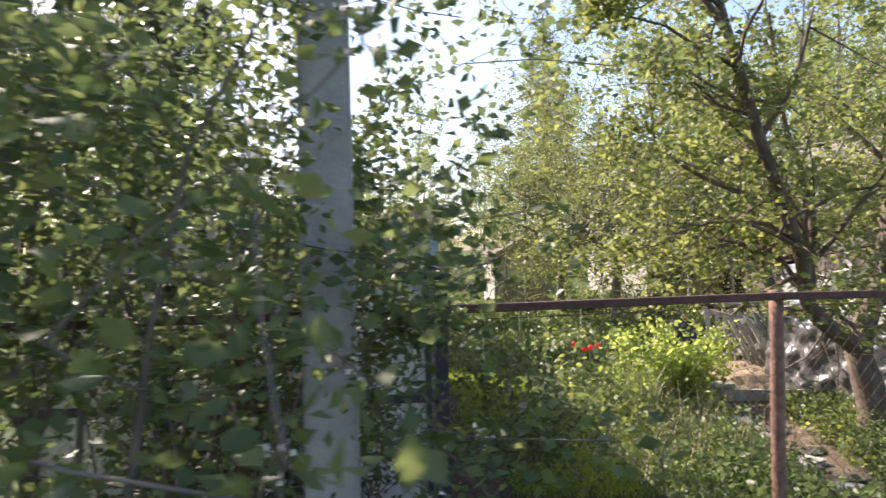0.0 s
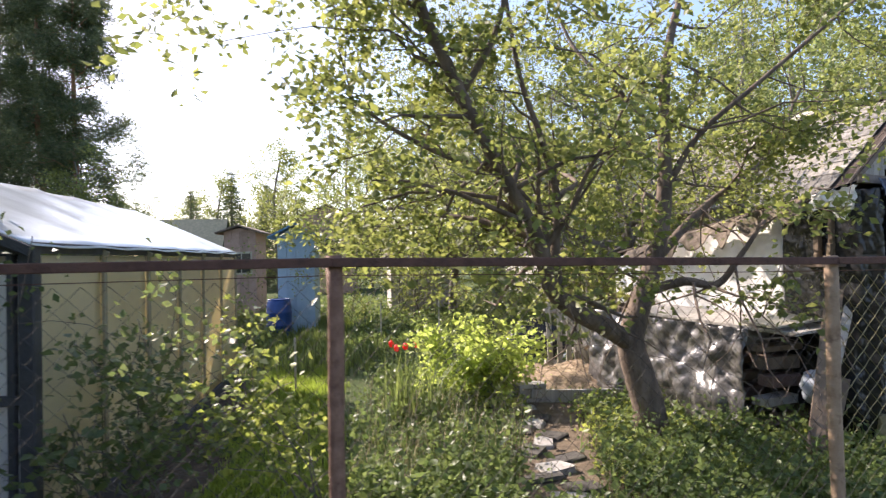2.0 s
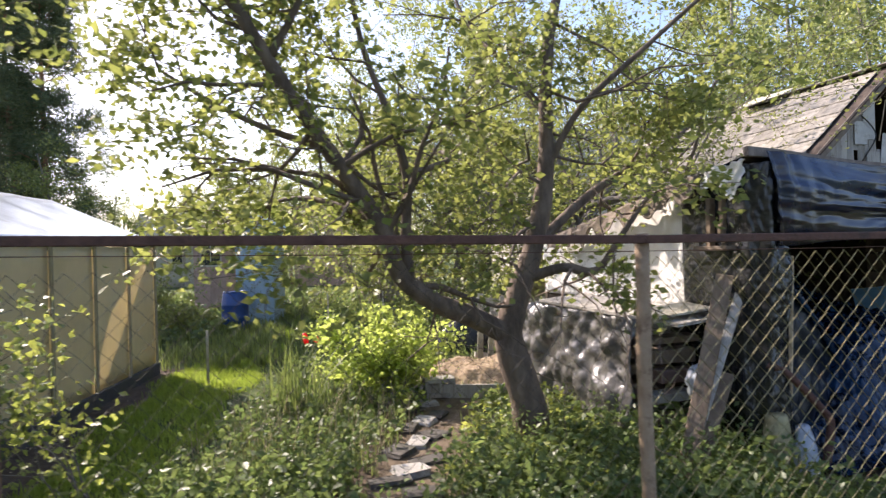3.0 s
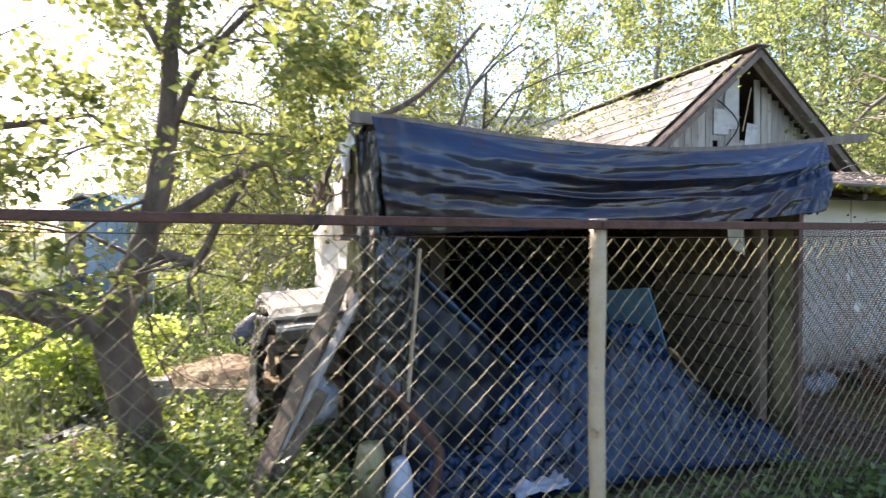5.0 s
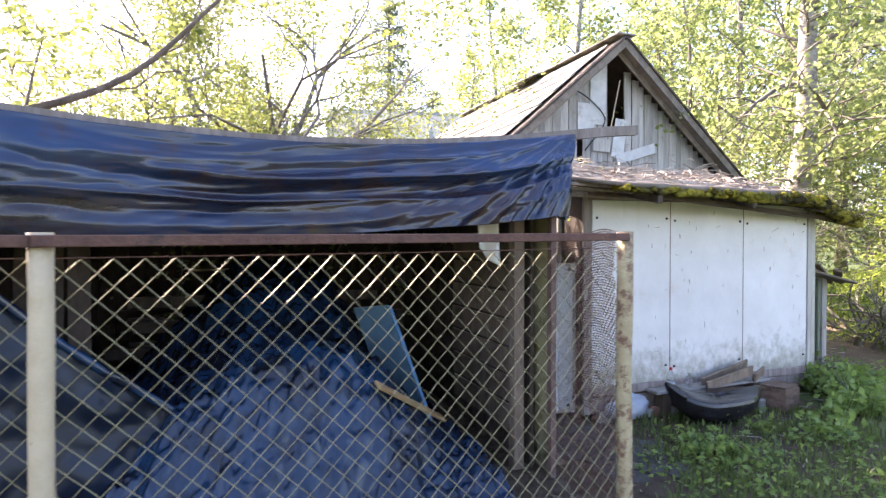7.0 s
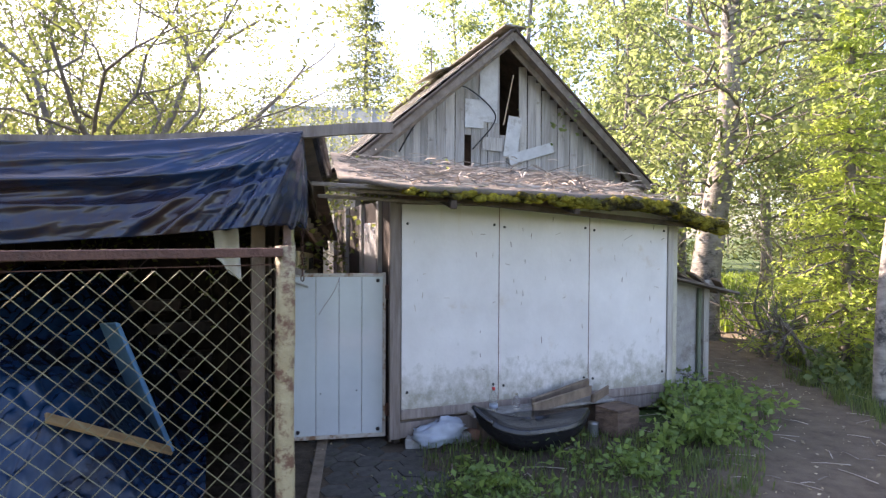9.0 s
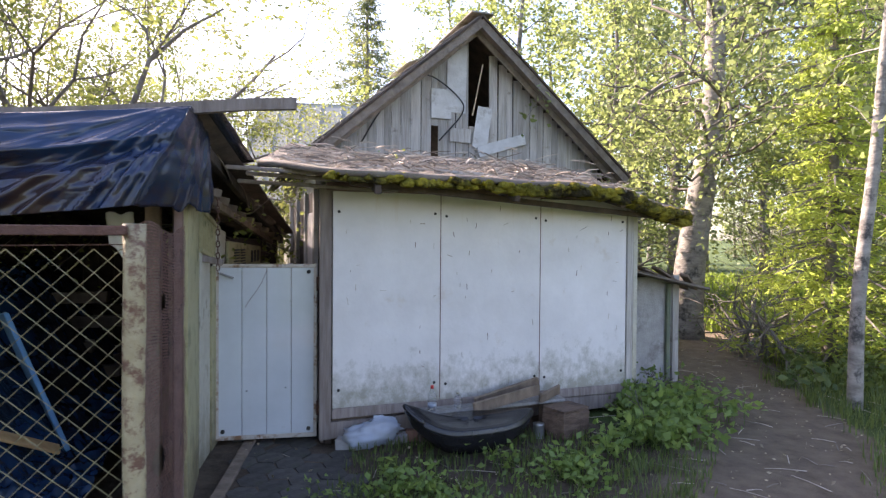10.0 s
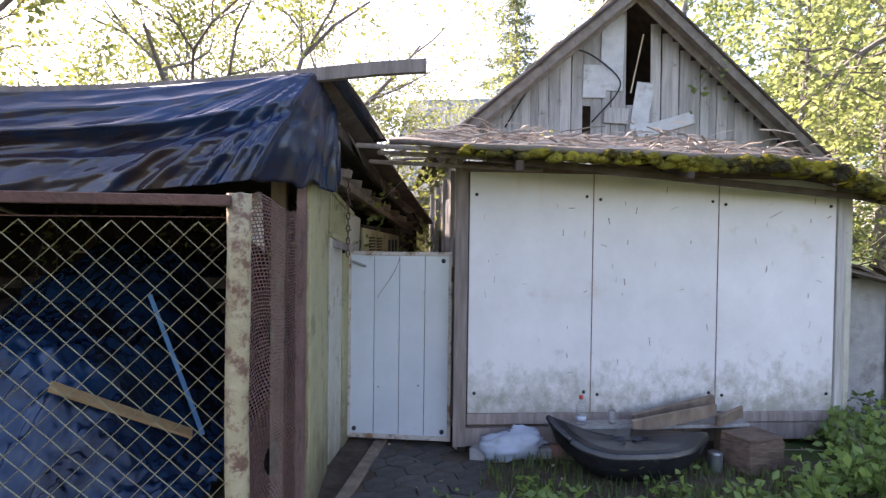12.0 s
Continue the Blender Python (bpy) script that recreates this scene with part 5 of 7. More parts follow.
plant(BIRCH_B, [(3.9, 13.2, 0.85), (8.6, 12.2, 0.9), (5.6, 19.5, 1.1), (11.5, 9.0, 0.85), (9.0, 6.3, 0.7), (-1.0, 21.5, 0.95), (14, 15.5, 1.0), (7.2, 9.5, 0.62), (4.2, 22, 1.2)], "slender trees of the wood", 2)
plant(GREEN_A, [(-17.5, 30, 0.75), (-18.6, 12.0, 0.6), (-17.4, 13.0, 0.45), (-13.5, 33, 0.5), (-24.4, 36, 1.0), (-19.2, 32, 1.15), (-27, 38, 0.9), (-21.5, 40, 1.0), (-9.6, 12.2, 0.6), (-20, 8, 0.62), (-26, 9, 0.8)], "garden trees beyond the lawn", 3)
# unseen trees added across the lane, behind the walker, to darken what gloss reflects
for ob, rows in ((BIRCH_A, ((-6, -27, 1.0), (3, -29, 1.0), (-15, -30, 1.1), (13, -24, 1.0))), (GREEN_A, ((-1.5, -22, 0.7), (-10.5, -24, 0.75), (7.5, -20, 0.7)))):
    for x, y, s in rows:
        c = copy_thing(ob, pose(x, y, 0, 0, 0, x * 40))
        c.scale = (s, s, s)
plant(pine("tall pine with red-brown trunk and dark crown", 21, 51), [(-19.9, 13.7, 0.5), (-21.5, 14.4, 0.54), (-23.8, 15.6, 0.62), (-26.5, 14.0, 0.62), (-28, 19, 0.72)], "pines beyond the greenhouse", 4)
plant(conifer("spruce_tree", "dark green spruce rising behind the sheds", 14, 4.3, M_NEEDLE, 52, M_GREY_BARK, 0.1, 26, 210, 0.27), [(-5.6, 40.7, 1.48), (-2.4, 36, 0.85), (16, 24, 1.1), (11.5, 34, 1.2), (-14.5, 40, 0.5), (-23.6, 36, 0.6), (-26, 35, 0.5), (-21.8, 38, 0.55), (-20.5, 33, 0.35), (22, 17, 1.0)], "dark spruces", 5)
plant(conifer("spruce_tree", "young sunlit spruce with yellow-green shoots by the path", 6.5, 1.5, M_NEEDLE_YOUNG, 53, M_GREY_BARK, 0.06, 22, 170, 0.13), [(5.25, 7.2, 0.9), (6.4, 6.0, 0.8), (10.2, 8.2, 1.1)], "young spruces by the path", 6)


def make_birch():
    """The thick old birch beyond the house, leaning, with bent side limbs."""
    rng = np.random.default_rng(61)
    t = thing("old_birch", "thick old birch with rough patchy bark and bent limbs", "tree")
    line = smooth_line([(4.25, 9.5, -0.1), (4.30, 9.5, 1.2), (4.5, 9.52, 2.6), (4.69, 9.55, 3.9), (4.75, 9.6, 6), (4.9, 9.6, 9), (5.0, 9.7, 13)], 5)
    rad = [0.26 * (1 - 0.8 * i / len(line)) + 0.03 for i in range(len(line))]
    rad[0] = 0.34
    v, f = tube_data(line, rad, 16)
    for p in v:
        p += Vector((1, 1, 0)) * 0.018 * noise.noise(Vector(p) * 5)
    part("trunk", mesh_of("trunk", v, f, M_BIRCH, True), None, t)
    branches, twigs = [], []
    for pts, r in (([(4.72, 9.55, 4.5), (4.1, 9.2, 4.6), (3.4, 9.0, 4.2), (3.0, 8.9, 3.9), (2.6, 8.8, 4.1)], 0.06), ([(4.7, 9.55, 5.3), (5.6, 9.3, 5.8), (6.8, 9.1, 5.6), (7.9, 9.0, 5.2)], 0.06),
                   ([(4.75, 9.6, 6.2), (3.8, 9.2, 6.8), (2.8, 8.8, 6.6), (2.0, 8.6, 6.9)], 0.06), ([(4.7, 9.55, 4.9), (5.3, 8.9, 5.2), (6.0, 8.2, 5.0)], 0.045)):
        ln = smooth_line(pts, 4)
        branches.append((ln, [r * (1 - 0.75 * i / len(ln)) for i in range(len(ln))]))
        for i in range(2, len(ln), 2):
            grow(rng, ln[i], Vector(rng.normal(0, 0.8, 3)), 1.3, r * 0.4, 2, branches, twigs, -0.02, 0.3, (2, 3), 4)
    for i in range(len(line) // 3, len(line)):
        for _ in range(2):
            grow(rng, line[i], Vector((*rng.normal(0, 1, 2), 0.3)), rng.uniform(1.6, 2.8), 0.035, 2, branches, twigs, 0.0, 0.25, (2, 4), 5)
    branch_part("branching", branches, M_GREY_BARK, t, 5)
    part("crown", leaves_mesh("crown", scatter(rng, twigs, 5, 0.14), 0.10, M_LEAF_YELLOW, rng, 0.4, 0.7), None, t)


make_birch()


def make_slim_birch():
    rng = np.random.default_rng(62)
    t = thing("slim_birch", "slim pale birch beside the path", "tree")
    line = smooth_line([on_ground(4.10, 5.15, -0.1), (4.12, 5.15, 1.2), (4.28, 5.18, 2.6), (4.40, 5.2, 4), (4.7, 5.3, 6), (4.9, 5.4, 9)], 5)
    v, f = tube_data(line, [0.062 * (1 - 0.75 * i / len(line)) + 0.012 for i in range(len(line))], 10)
    part("trunk", mesh_of("trunk", v, f, M_BIRCH, True), None, t)
    branches, twigs = [], []
    for i in range(11, len(line)):
        grow(rng, line[i], Vector((*rng.normal(0, 1, 2), 0.2)), rng.uniform(0.8, 1.6), 0.014, 2, branches, twigs, 0, 0.25, (2, 3), 4)
    branch_part("branching", branches, M_BIRCH, t, 4)
    part("crown", leaves_mesh("crown", scatter(rng, twigs, 4, 0.1), 0.075, M_LEAF_YELLOW, rng, 0.4, 0.7), None, t)


make_slim_birch()


def make_sparse_tree(x, y, h, seed, lean):
    rng = np.random.default_rng(seed)
    t = thing("sparse_fruit_tree", "old fruit tree with crooked branches just coming into leaf", "tree", pose(x, y, 0))
    branches, twigs = [], []
    trunk = smooth_line([(0, 0, -0.1), (0.05, 0, 1.0), (0.2 * lean, 0.1, 2.0)], 4)
    branches.append((trunk, [0.13 - 0.004 * i for i in range(len(trunk))]))
    for k in range(8):
        a = k * 0.785 + 0.3
        grow(rng, trunk[-1 - k % 3], (math.cos(a) * 1.5 + 0.3 * lean, math.sin(a) * 1.2, 1.0), h * 0.62, 0.065, 3, branches, twigs, 0.02, 0.26, (4, 5), 6)
    branch_part("limb_framework", branches, M_GREY_BARK, t, 6)
    part("leaves", leaves_mesh("leaves", scatter(rng, twigs, 13, 0.11), 0.062, M_LEAF_APPLE, rng, 0.2, 0.65), None, t)


make_sparse_tree(-5.2, 7.4, 6.5, 71, -1)
make_sparse_tree(-8.6, 12.8, 6.4, 72, 1)
make_sparse_tree(-7.6, 10.2, 6.8, 73, 1)


def make_dead_thicket(x, y, seed, h=1.7, n=8):
    rng = np.random.default_rng(seed)
    t = thing("bare_thicket", "tangle of bare dark branches beside the path", "bush", pose(x, y, 0))
    twigs = []
    for k in range(n):
        branches = []
        grow(rng, (rng.normal(0, 0.25), rng.normal(0, 0.25), -0.05), (rng.normal(0, 0.7), rng.normal(0, 0.5), 1), h * rng.uniform(0.7, 1.2), 0.035, 2, branches, twigs, 0.02, 0.3, (2, 4), 6)
        branch_part("stem", branches, M_GREY_BARK, t, 5)
    part("leaves", leaves_mesh("leaves", scatter(rng, twigs, 1, 0.08), 0.05, M_LEAF_WEED, rng), None, t)


# far trees that close the view all round
r_far = random.Random(77)
for k in range(46):
    a = radians(-30 + 240 * k / 46 + r_far.uniform(-2, 2))
    d = r_far.uniform(42, 70)
    c = copy_thing((BIRCH_A, GREEN_A, BIRCH_B)[k % 3], pose(-4 + d * math.cos(a), 4 + d * math.sin(a), -0.3, 0, 0, r_far.uniform(0, 360)))
    sc = r_far.uniform(0.75, 1.15) * (0.62 if 100 < math.degrees(a) < 150 else 1.0)
    c.scale = (sc * 1.2, sc * 1.2, sc)
make_dead_thicket(4.6, 7.3, 81)
make_dead_thicket(5.4, 8.3, 82, 2.2)
make_dead_thicket(6.3, 6.3, 83, 1.6)
make_dead_thicket(2.25, 5.15, 84, 0.42, 5)


# ---- low growth ----
def herb_patch(label, places, height, leaf, size, per, seed, stems=True):
    """Leafy weeds that nobody could count: leaves in tiers on short stalks."""
    rng = np.random.default_rng(seed)
    pos, sv, sf = [], [], []
    for x, y in places:
        z = ground_z(x, y)
        h = height * rng.uniform(0.5, 1.2)
        if stems:
            top = (x + rng.normal(0, 0.05), y + rng.normal(0, 0.05), z + h)
            tube_data([(x, y, z - 0.02), top], [0.004, 0.002], 3, sv, sf, False)
        q = rng.uniform(0.25, 1.0, per)
        pos.append(np.stack([x + rng.normal(0, 0.07, per) * (0.5 + q), y + rng.normal(0, 0.07, per) * (0.5 + q), z + h * q], 1))
    me = leaves_mesh("weeds", np.concatenate(pos), size, leaf, rng, 0.05, 0.6)
    ob = part("weeds", me, None)
    if stems:
        part("stalks", mesh_of("stalks", sv, sf, M_LEAF_WEED), None, ob)
    return tagged(ob, label, "weeds", kind="stuff")


def area(rng, n, x0, x1, y0, y1, ok=lambda x, y: True):
    out = []
    while len(out) < n:
        x, y = rng.uniform(x0, x1), rng.uniform(y0, y1)
        if ok(x, y):
            out.append((x, y))
    return out


def fence_y(x):
    for (x0, y0), (x1, y1) in zip(POSTS, POSTS[1:]):
        if x0 <= x <= x1:
            return y0 + (y1 - y0) * (x - x0) / (x1 - x0)
    return 9 if x > -1 else -3


def in_shed(x, y, grow_by=0.0):
    p = WOODSHED.inverted() @ Vector((x, y, 0))
    q = HOUSE.inverted() @ Vector((x, y, 0))
    return (-0.2 - grow_by < p.x < 4.0 + grow_by and -0.2 - grow_by < p.y < 4.4) or (-0.1 < q.x < 4.7 and -0.05 < q.y < 8.5)


g = np.random.default_rng(90)
free = lambda x, y: not in_shed(x, y) and far_off(GARDEN_PATH, x, y) > 0.32 and far_off(LAWN, x, y) > 0.5
herb_patch("shaded leafy weeds along the garden side of the fence", area(g, 560, -9.5, -5.0, -0.6, 2.2, lambda x, y: free(x, y) and fence_y(x) + 0.15 < y < fence_y(x) + 1.9), 0.32, M_LEAF_WEED, 0.085, 9, 91)
herb_patch("fine feathery weeds among the leafy ones", area(g, 420, -9.5, -5.0, -0.6, 2.4, lambda x, y: free(x, y) and fence_y(x) + 0.15 < y < fence_y(x) + 2.2), 0.42, M_LEAF_WEED, 0.045, 16, 190)
herb_patch("bright leafy weeds round the apple tree", area(g, 230, -8.0, -5.3, 0.9, 3.2, free), 0.24, M_LEAF_CURRANT, 0.065, 10, 92)
herb_patch("mixed low weeds in the garden beds", area(g, 900, -9.8, -6.2, 2.0, 8.5, lambda x, y: free(x, y) and math.hypot(x + 7.0, y - 4.4) > 1.0), 0.26, M_LEAF_WEED, 0.08, 8, 93)
herb_patch("rough weeds across the far garden", area(g, 1400, -18, -5.5, 7.5, 20, lambda x, y: far_off(LAWN, x, y) > 0.8), 0.4, M_LEAF_WEED, 0.13, 8, 94)


def clumps(u0, u1, v0, v1, n, each, spread):
    out = []
    for u, v in area(g, n, u0, u1, v0, v1):
        for _ in range(each):
            p = HOUSE @ Vector((u + g.normal(0, spread), min(v + g.normal(0, spread), -0.03 if u < 3.0 else 9), 0))
            out.append((p.x, p.y))
    return out


herb_patch("low green nettles at the foot of the white wall", clumps(1.9, 3.2, -1.0, -0.45, 9, 8, 0.10) + clumps(2.5, 3.9, -0.6, 0.2, 11, 8, 0.11), 0.30, M_LEAF_NETTLE, 0.085, 11, 95)
herb_patch("scattered small weeds by the black tub", clumps(0.1, 1.9, -1.35, -0.8, 12, 5, 0.07), 0.17, M_LEAF_NETTLE, 0.065, 9, 96)
herb_patch("sunlit weeds along the trodden lane", area(g, 240, -1.0, 3.4, 0.8, 3.3, lambda x, y: far_off(LANE, x, y) > 0.75 and not in_shed(x, y)), 0.12, M_LEAF_NETTLE, 0.05, 8, 197)
herb_patch("undergrowth beside the path into the wood", area(g, 900, 3.0, 11, 5.5, 14, lambda x, y: far_off(LANE, x, y) > 0.7 and not in_shed(x, y)), 0.4, M_LEAF_WEED, 0.11, 8, 97)
herb_patch("leafy weeds at the fence foot", area(g, 260, -5.4, -1.6, -0.5, 2.0, lambda x, y: fence_y(x) - 0.35 < y < fence_y(x) + 0.4), 0.2, M_LEAF_WEED, 0.07, 8, 98)
herb_patch("tall weeds on the lane bank", area(g, 420, -15, -10.6, -3.2, -0.6, lambda x, y: fence_y(x) - 0.75 < y < fence_y(x)), 0.42, M_LEAF_SHRUB, 0.075, 9, 99)


def grass_patch(label, places, height, material, seed, width=0.006, per=8, lean=0.35):
    rng = np.random.default_rng(seed)
    pts = np.array([(x, y, ground_z(x, y) - 0.01) for x, y in places])
    pts = np.repeat(pts, per, axis=0)
    pts[:, :2] += rng.normal(0, 0.05, (len(pts), 2))
    return tagged(part("grass", blades_mesh("grass", pts, height, material, rng, width, lean), None), label, "grass", kind="stuff")


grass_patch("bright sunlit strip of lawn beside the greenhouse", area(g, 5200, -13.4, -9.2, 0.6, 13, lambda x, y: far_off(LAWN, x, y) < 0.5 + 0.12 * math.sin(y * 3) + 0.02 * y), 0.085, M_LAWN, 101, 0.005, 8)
grass_patch("meadow grass across the far garden", area(g, 6000, -20, -4.5, 5.5, 22, lambda x, y: not in_shed(x, y)), 0.28, M_GRASS, 102, 0.012, 7)
grass_patch("grass in the garden beds", area(g, 900, -9.6, -5.4, 0.0, 6.5, free), 0.18, M_GRASS, 103, 0.006, 6)
grass_patch("grass along the path by the wood", area(g, 3200, 2.2, 9.5, 1.5, 12, lambda x, y: far_off(LANE, x, y) > 0.62 and not in_shed(x, y)), 0.17, M_GRASS, 104, 0.006, 8)
grass_patch("short grass on the lane verge", area(g, 2600, -15, 4.0, -7.5, 3.0, lambda x, y: far_off(LANE, x, y) > 0.6 and not (y > fence_y(x))), 0.11, M_GRASS, 105, 0.005, 7)
grass_patch("thin grass tufts before the white wall", area(g, 1100, -0.8, 3.0, 0.6, 4.3, lambda x, y: far_off(LANE, x, y) > 0.5 and not in_shed(x, y)), 0.10, M_GRASS, 109, 0.005, 7)
grass_patch("dry stalks among the beds", area(g, 130, -9.8, -7.6, 0.7, 3.6, free), 0.45, M_STRAW, 106, 0.003, 3, 0.5)
grass_patch("clump of tall iris-like leaves", area(g, 24, -9.4, -8.9, 2.6, 3.1), 0.75, M_GRASS, 107, 0.008, 4, 0.5)
grass_patch("meadow grass beyond the wood edge", area(g, 4000, 3.5, 22, 10, 26), 0.3, M_LAWN, 108, 0.016, 6)


def make_tulips():
    rng = np.random.default_rng(111)
    for k, (x, y) in enumerate(((-9.34, 4.30), (-9.2, 4.45), (-9.45, 4.2), (-9.55, 4.5))):
        t = thing("tulip", "red tulip in bloom among the leaves", "flower", pose(x, y, ground_z(x, y)), "red tulips")
        tube("stalk", [(0, 0, -0.02), (0.01, 0, 0.3), (0.02, 0, 0.58)], 0.005, M_LEAF_WEED, t, 5)
        bm = bmesh.new()
        bmesh.ops.create_uvsphere(bm, u_segments=8, v_segments=6, radius=0.038)
        bmesh.ops.transform(bm, matrix=pose(0.02, 0, 0.62) @ Matrix.Diagonal((1, 1, 1.35, 1)), verts=bm.verts)
        part("bloom", bm, M_RED, t, smooth=True)


make_tulips()



# ---- concrete pole ----
def make_pole():
    t = thing("concrete_pole", "grey concrete utility pole beside the fence", "pole", pose(-11.52, -2.02, ground_z(-11.52, -2.02), 0, 0, 10))
    bm = bmesh.new()
    bmesh.ops.create_cube(bm, size=1.0)
    for v in bm.verts:
        s = 0.105 if v.co.z < 0 else 0.08
        v.co = Vector((math.copysign(s, v.co.x), math.copysign(s, v.co.y), -0.2 if v.co.z < 0 else 8.6))
    bmesh.ops.bevel(bm, geom=bm.edges[:], offset=0.018, segments=2, affect="EDGES")
    part("shaft", bm, M_CONCRETE, t)
    for z in (7.6, 8.1):
        part("crossarm", box(0.9, 0.06, 0.06, 0.008, 0, pose(0, -0.1, z)), M_RUST, t)


make_pole()


# ---- greenhouse ----
def make_greenhouse():
    a = math.degrees(math.atan2(5.34, -0.79)) - 90
    t = thing("greenhouse", "greenhouse of yellowed film on dark timber with a pale roof", "greenhouse", pose(-11.22, -0.04, 0, 0, 0, a))
    L, W, H, R = 5.40, 2.9, 1.93, 2.62
    n = 6
    for i in range(n):
        y0, y1 = L * i / n, L * (i + 1) / n
        def side(u, v, y0=y0, y1=y1, i=i):
            return (0.012 * noise.noise((u * 3, v * 4, i)), y0 + 0.015 + (y1 - y0 - 0.03) * u, 0.16 + (H - 0.2) * v)
        surface("film_panel", side, 8, 10, M_GH, t, "yellowed translucent wall film", thick=0.004)
        part("lath", box(0.025, 0.04, H - 0.15, 0.004, 0.002, pose(0.022, y0 + 0.01, 0.13)), M_GHLATH, t)
    part("lath", box(0.025, 0.05, H - 0.15, 0.004, 0.002, pose(0.022, L, 0.13)), M_GHLATH, t)
    part("corner_post", box(0.09, 0.09, H + 0.02, 0.008, 0.003, pose(0.0, -0.03, 0)), M_GHFRAME, t)
    part("corner_post", box(0.09, 0.09, H + 0.02, 0.008, 0.003, pose(-W, -0.03, 0)), M_GHFRAME, t)
    part("eave_beam", box(0.05, L + 0.1, 0.07, 0.006, 0.003, pose(0.0, L / 2, H - 0.03)), M_GHFRAME, t)
    part("base_board", box(0.05, L + 0.1, 0.17, 0.006, 0.004, pose(0.02, L / 2, 0.0)), M_GHFRAME, t)
    part("end_beam", box(W, 0.06, 0.07, 0.006, 0.003, pose(-W / 2, -0.03, H - 0.04)), M_GHFRAME, t)
    part("end_beam", box(W, 0.05, 0.06, 0.006, 0.003, pose(-W / 2, -0.03, 1.0)), M_GHFRAME, t)
    part("end_beam", box(W, 0.05, 0.16, 0.006, 0.003, pose(-W / 2, -0.03, 0.0)), M_GHFRAME, t)
    for k in range(3):
        def end(u, v, k=k):
            return (-W / 3 * (k + u) - 0.0, 0.0 + 0.01 * noise.noise((u * 3, v * 3, k + 9)), 0.16 + (H - 0.2) * v)
        surface("film_panel", end, 6, 10, M_WHITEFILM, t, thick=0.004)
        part("end_post", box(0.04, 0.05, H, 0.005, 0.003, pose(-W / 3 * k - 0.02 if k else -0.1, -0.025, 0)), M_GHFRAME, t)
    bm = bmesh.new()
    vs = [bm.verts.new(p) for p in ((0, 0, H), (-W, 0, H), (-W / 2, 0, R), (0, 0.012, H), (-W, 0.012, H), (-W / 2, 0.012, R))]
    for f in ((0, 1, 2), (5, 4, 3), (0, 3, 4, 1), (1, 4, 5, 2), (2, 5, 3, 0)):
        bm.faces.new([vs[i] for i in f])
    part("gable_film", bm, M_WHITEFILM, t)
    for s, x in ((1, 0.06), (-1, -W - 0.06)):
        def slope(u, v, x=x):
            return (x + (-W / 2 - x) * v, -0.12 + (L + 0.24) * u, H + 0.02 + (R - H) * v - 0.012 * math.sin(u * 6 * math.pi) ** 2 + 0.006 * noise.noise((u * 20, v * 3, 1)))
        r = surface("roof_film", slope, 60, 10, M_GHROOF, t, "pale shiny roof film", thick=0.004)
        part("barge", span((x, -0.13, H - 0.02), (-W / 2, -0.13, R - 0.02), 0.03, 0.06, 0.004), M_GHFRAME, t)
        for i in range(1, n):
            part("rafter", span((x * 0.98, L * i / n, H - 0.03), (-W / 2, L * i / n, R - 0.03), 0.03, 0.04, 0.004), M_GHLATH, t)
    # far wall and other side
    part("film_panel", box(0.012, L, H - 0.2, 0.002, 0, pose(-W, L / 2, 0.16)), M_GH, t)
    part("film_panel", box(W, 0.012, H - 0.2, 0.002, 0, pose(-W / 2, L, 0.16)), M_GH, t)
    for k in range(3):
        tube("hoop", smooth_line([(-0.5, 0.8 + 1.6 * k, 0.05), (-0.5, 0.8 + 1.6 * k, 1.1), (-0.55, 0.85 + 1.6 * k, 1.6)], 4), 0.012, M_LEAF_SHRUB, t, 6)


make_greenhouse()


# ---- sheds and houses in the distance ----
def slab(a, b, c, d, thick=0.05):
    """A four-cornered sheet with thickness."""
    bm = bmesh.new()
    lo = [bm.verts.new(p) for p in (a, b, c, d)]
    hi = [bm.verts.new(Vector(p) + Vector((0, 0, thick))) for p in (a, b, c, d)]
    bm.faces.new(lo[::-1])
    bm.faces.new(hi)
    for i in range(4):
        j = (i + 1) % 4
        bm.faces.new((lo[i], lo[j], hi[j], hi[i]))
    bmesh.ops.recalc_face_normals(bm, faces=bm.faces)
    return bm


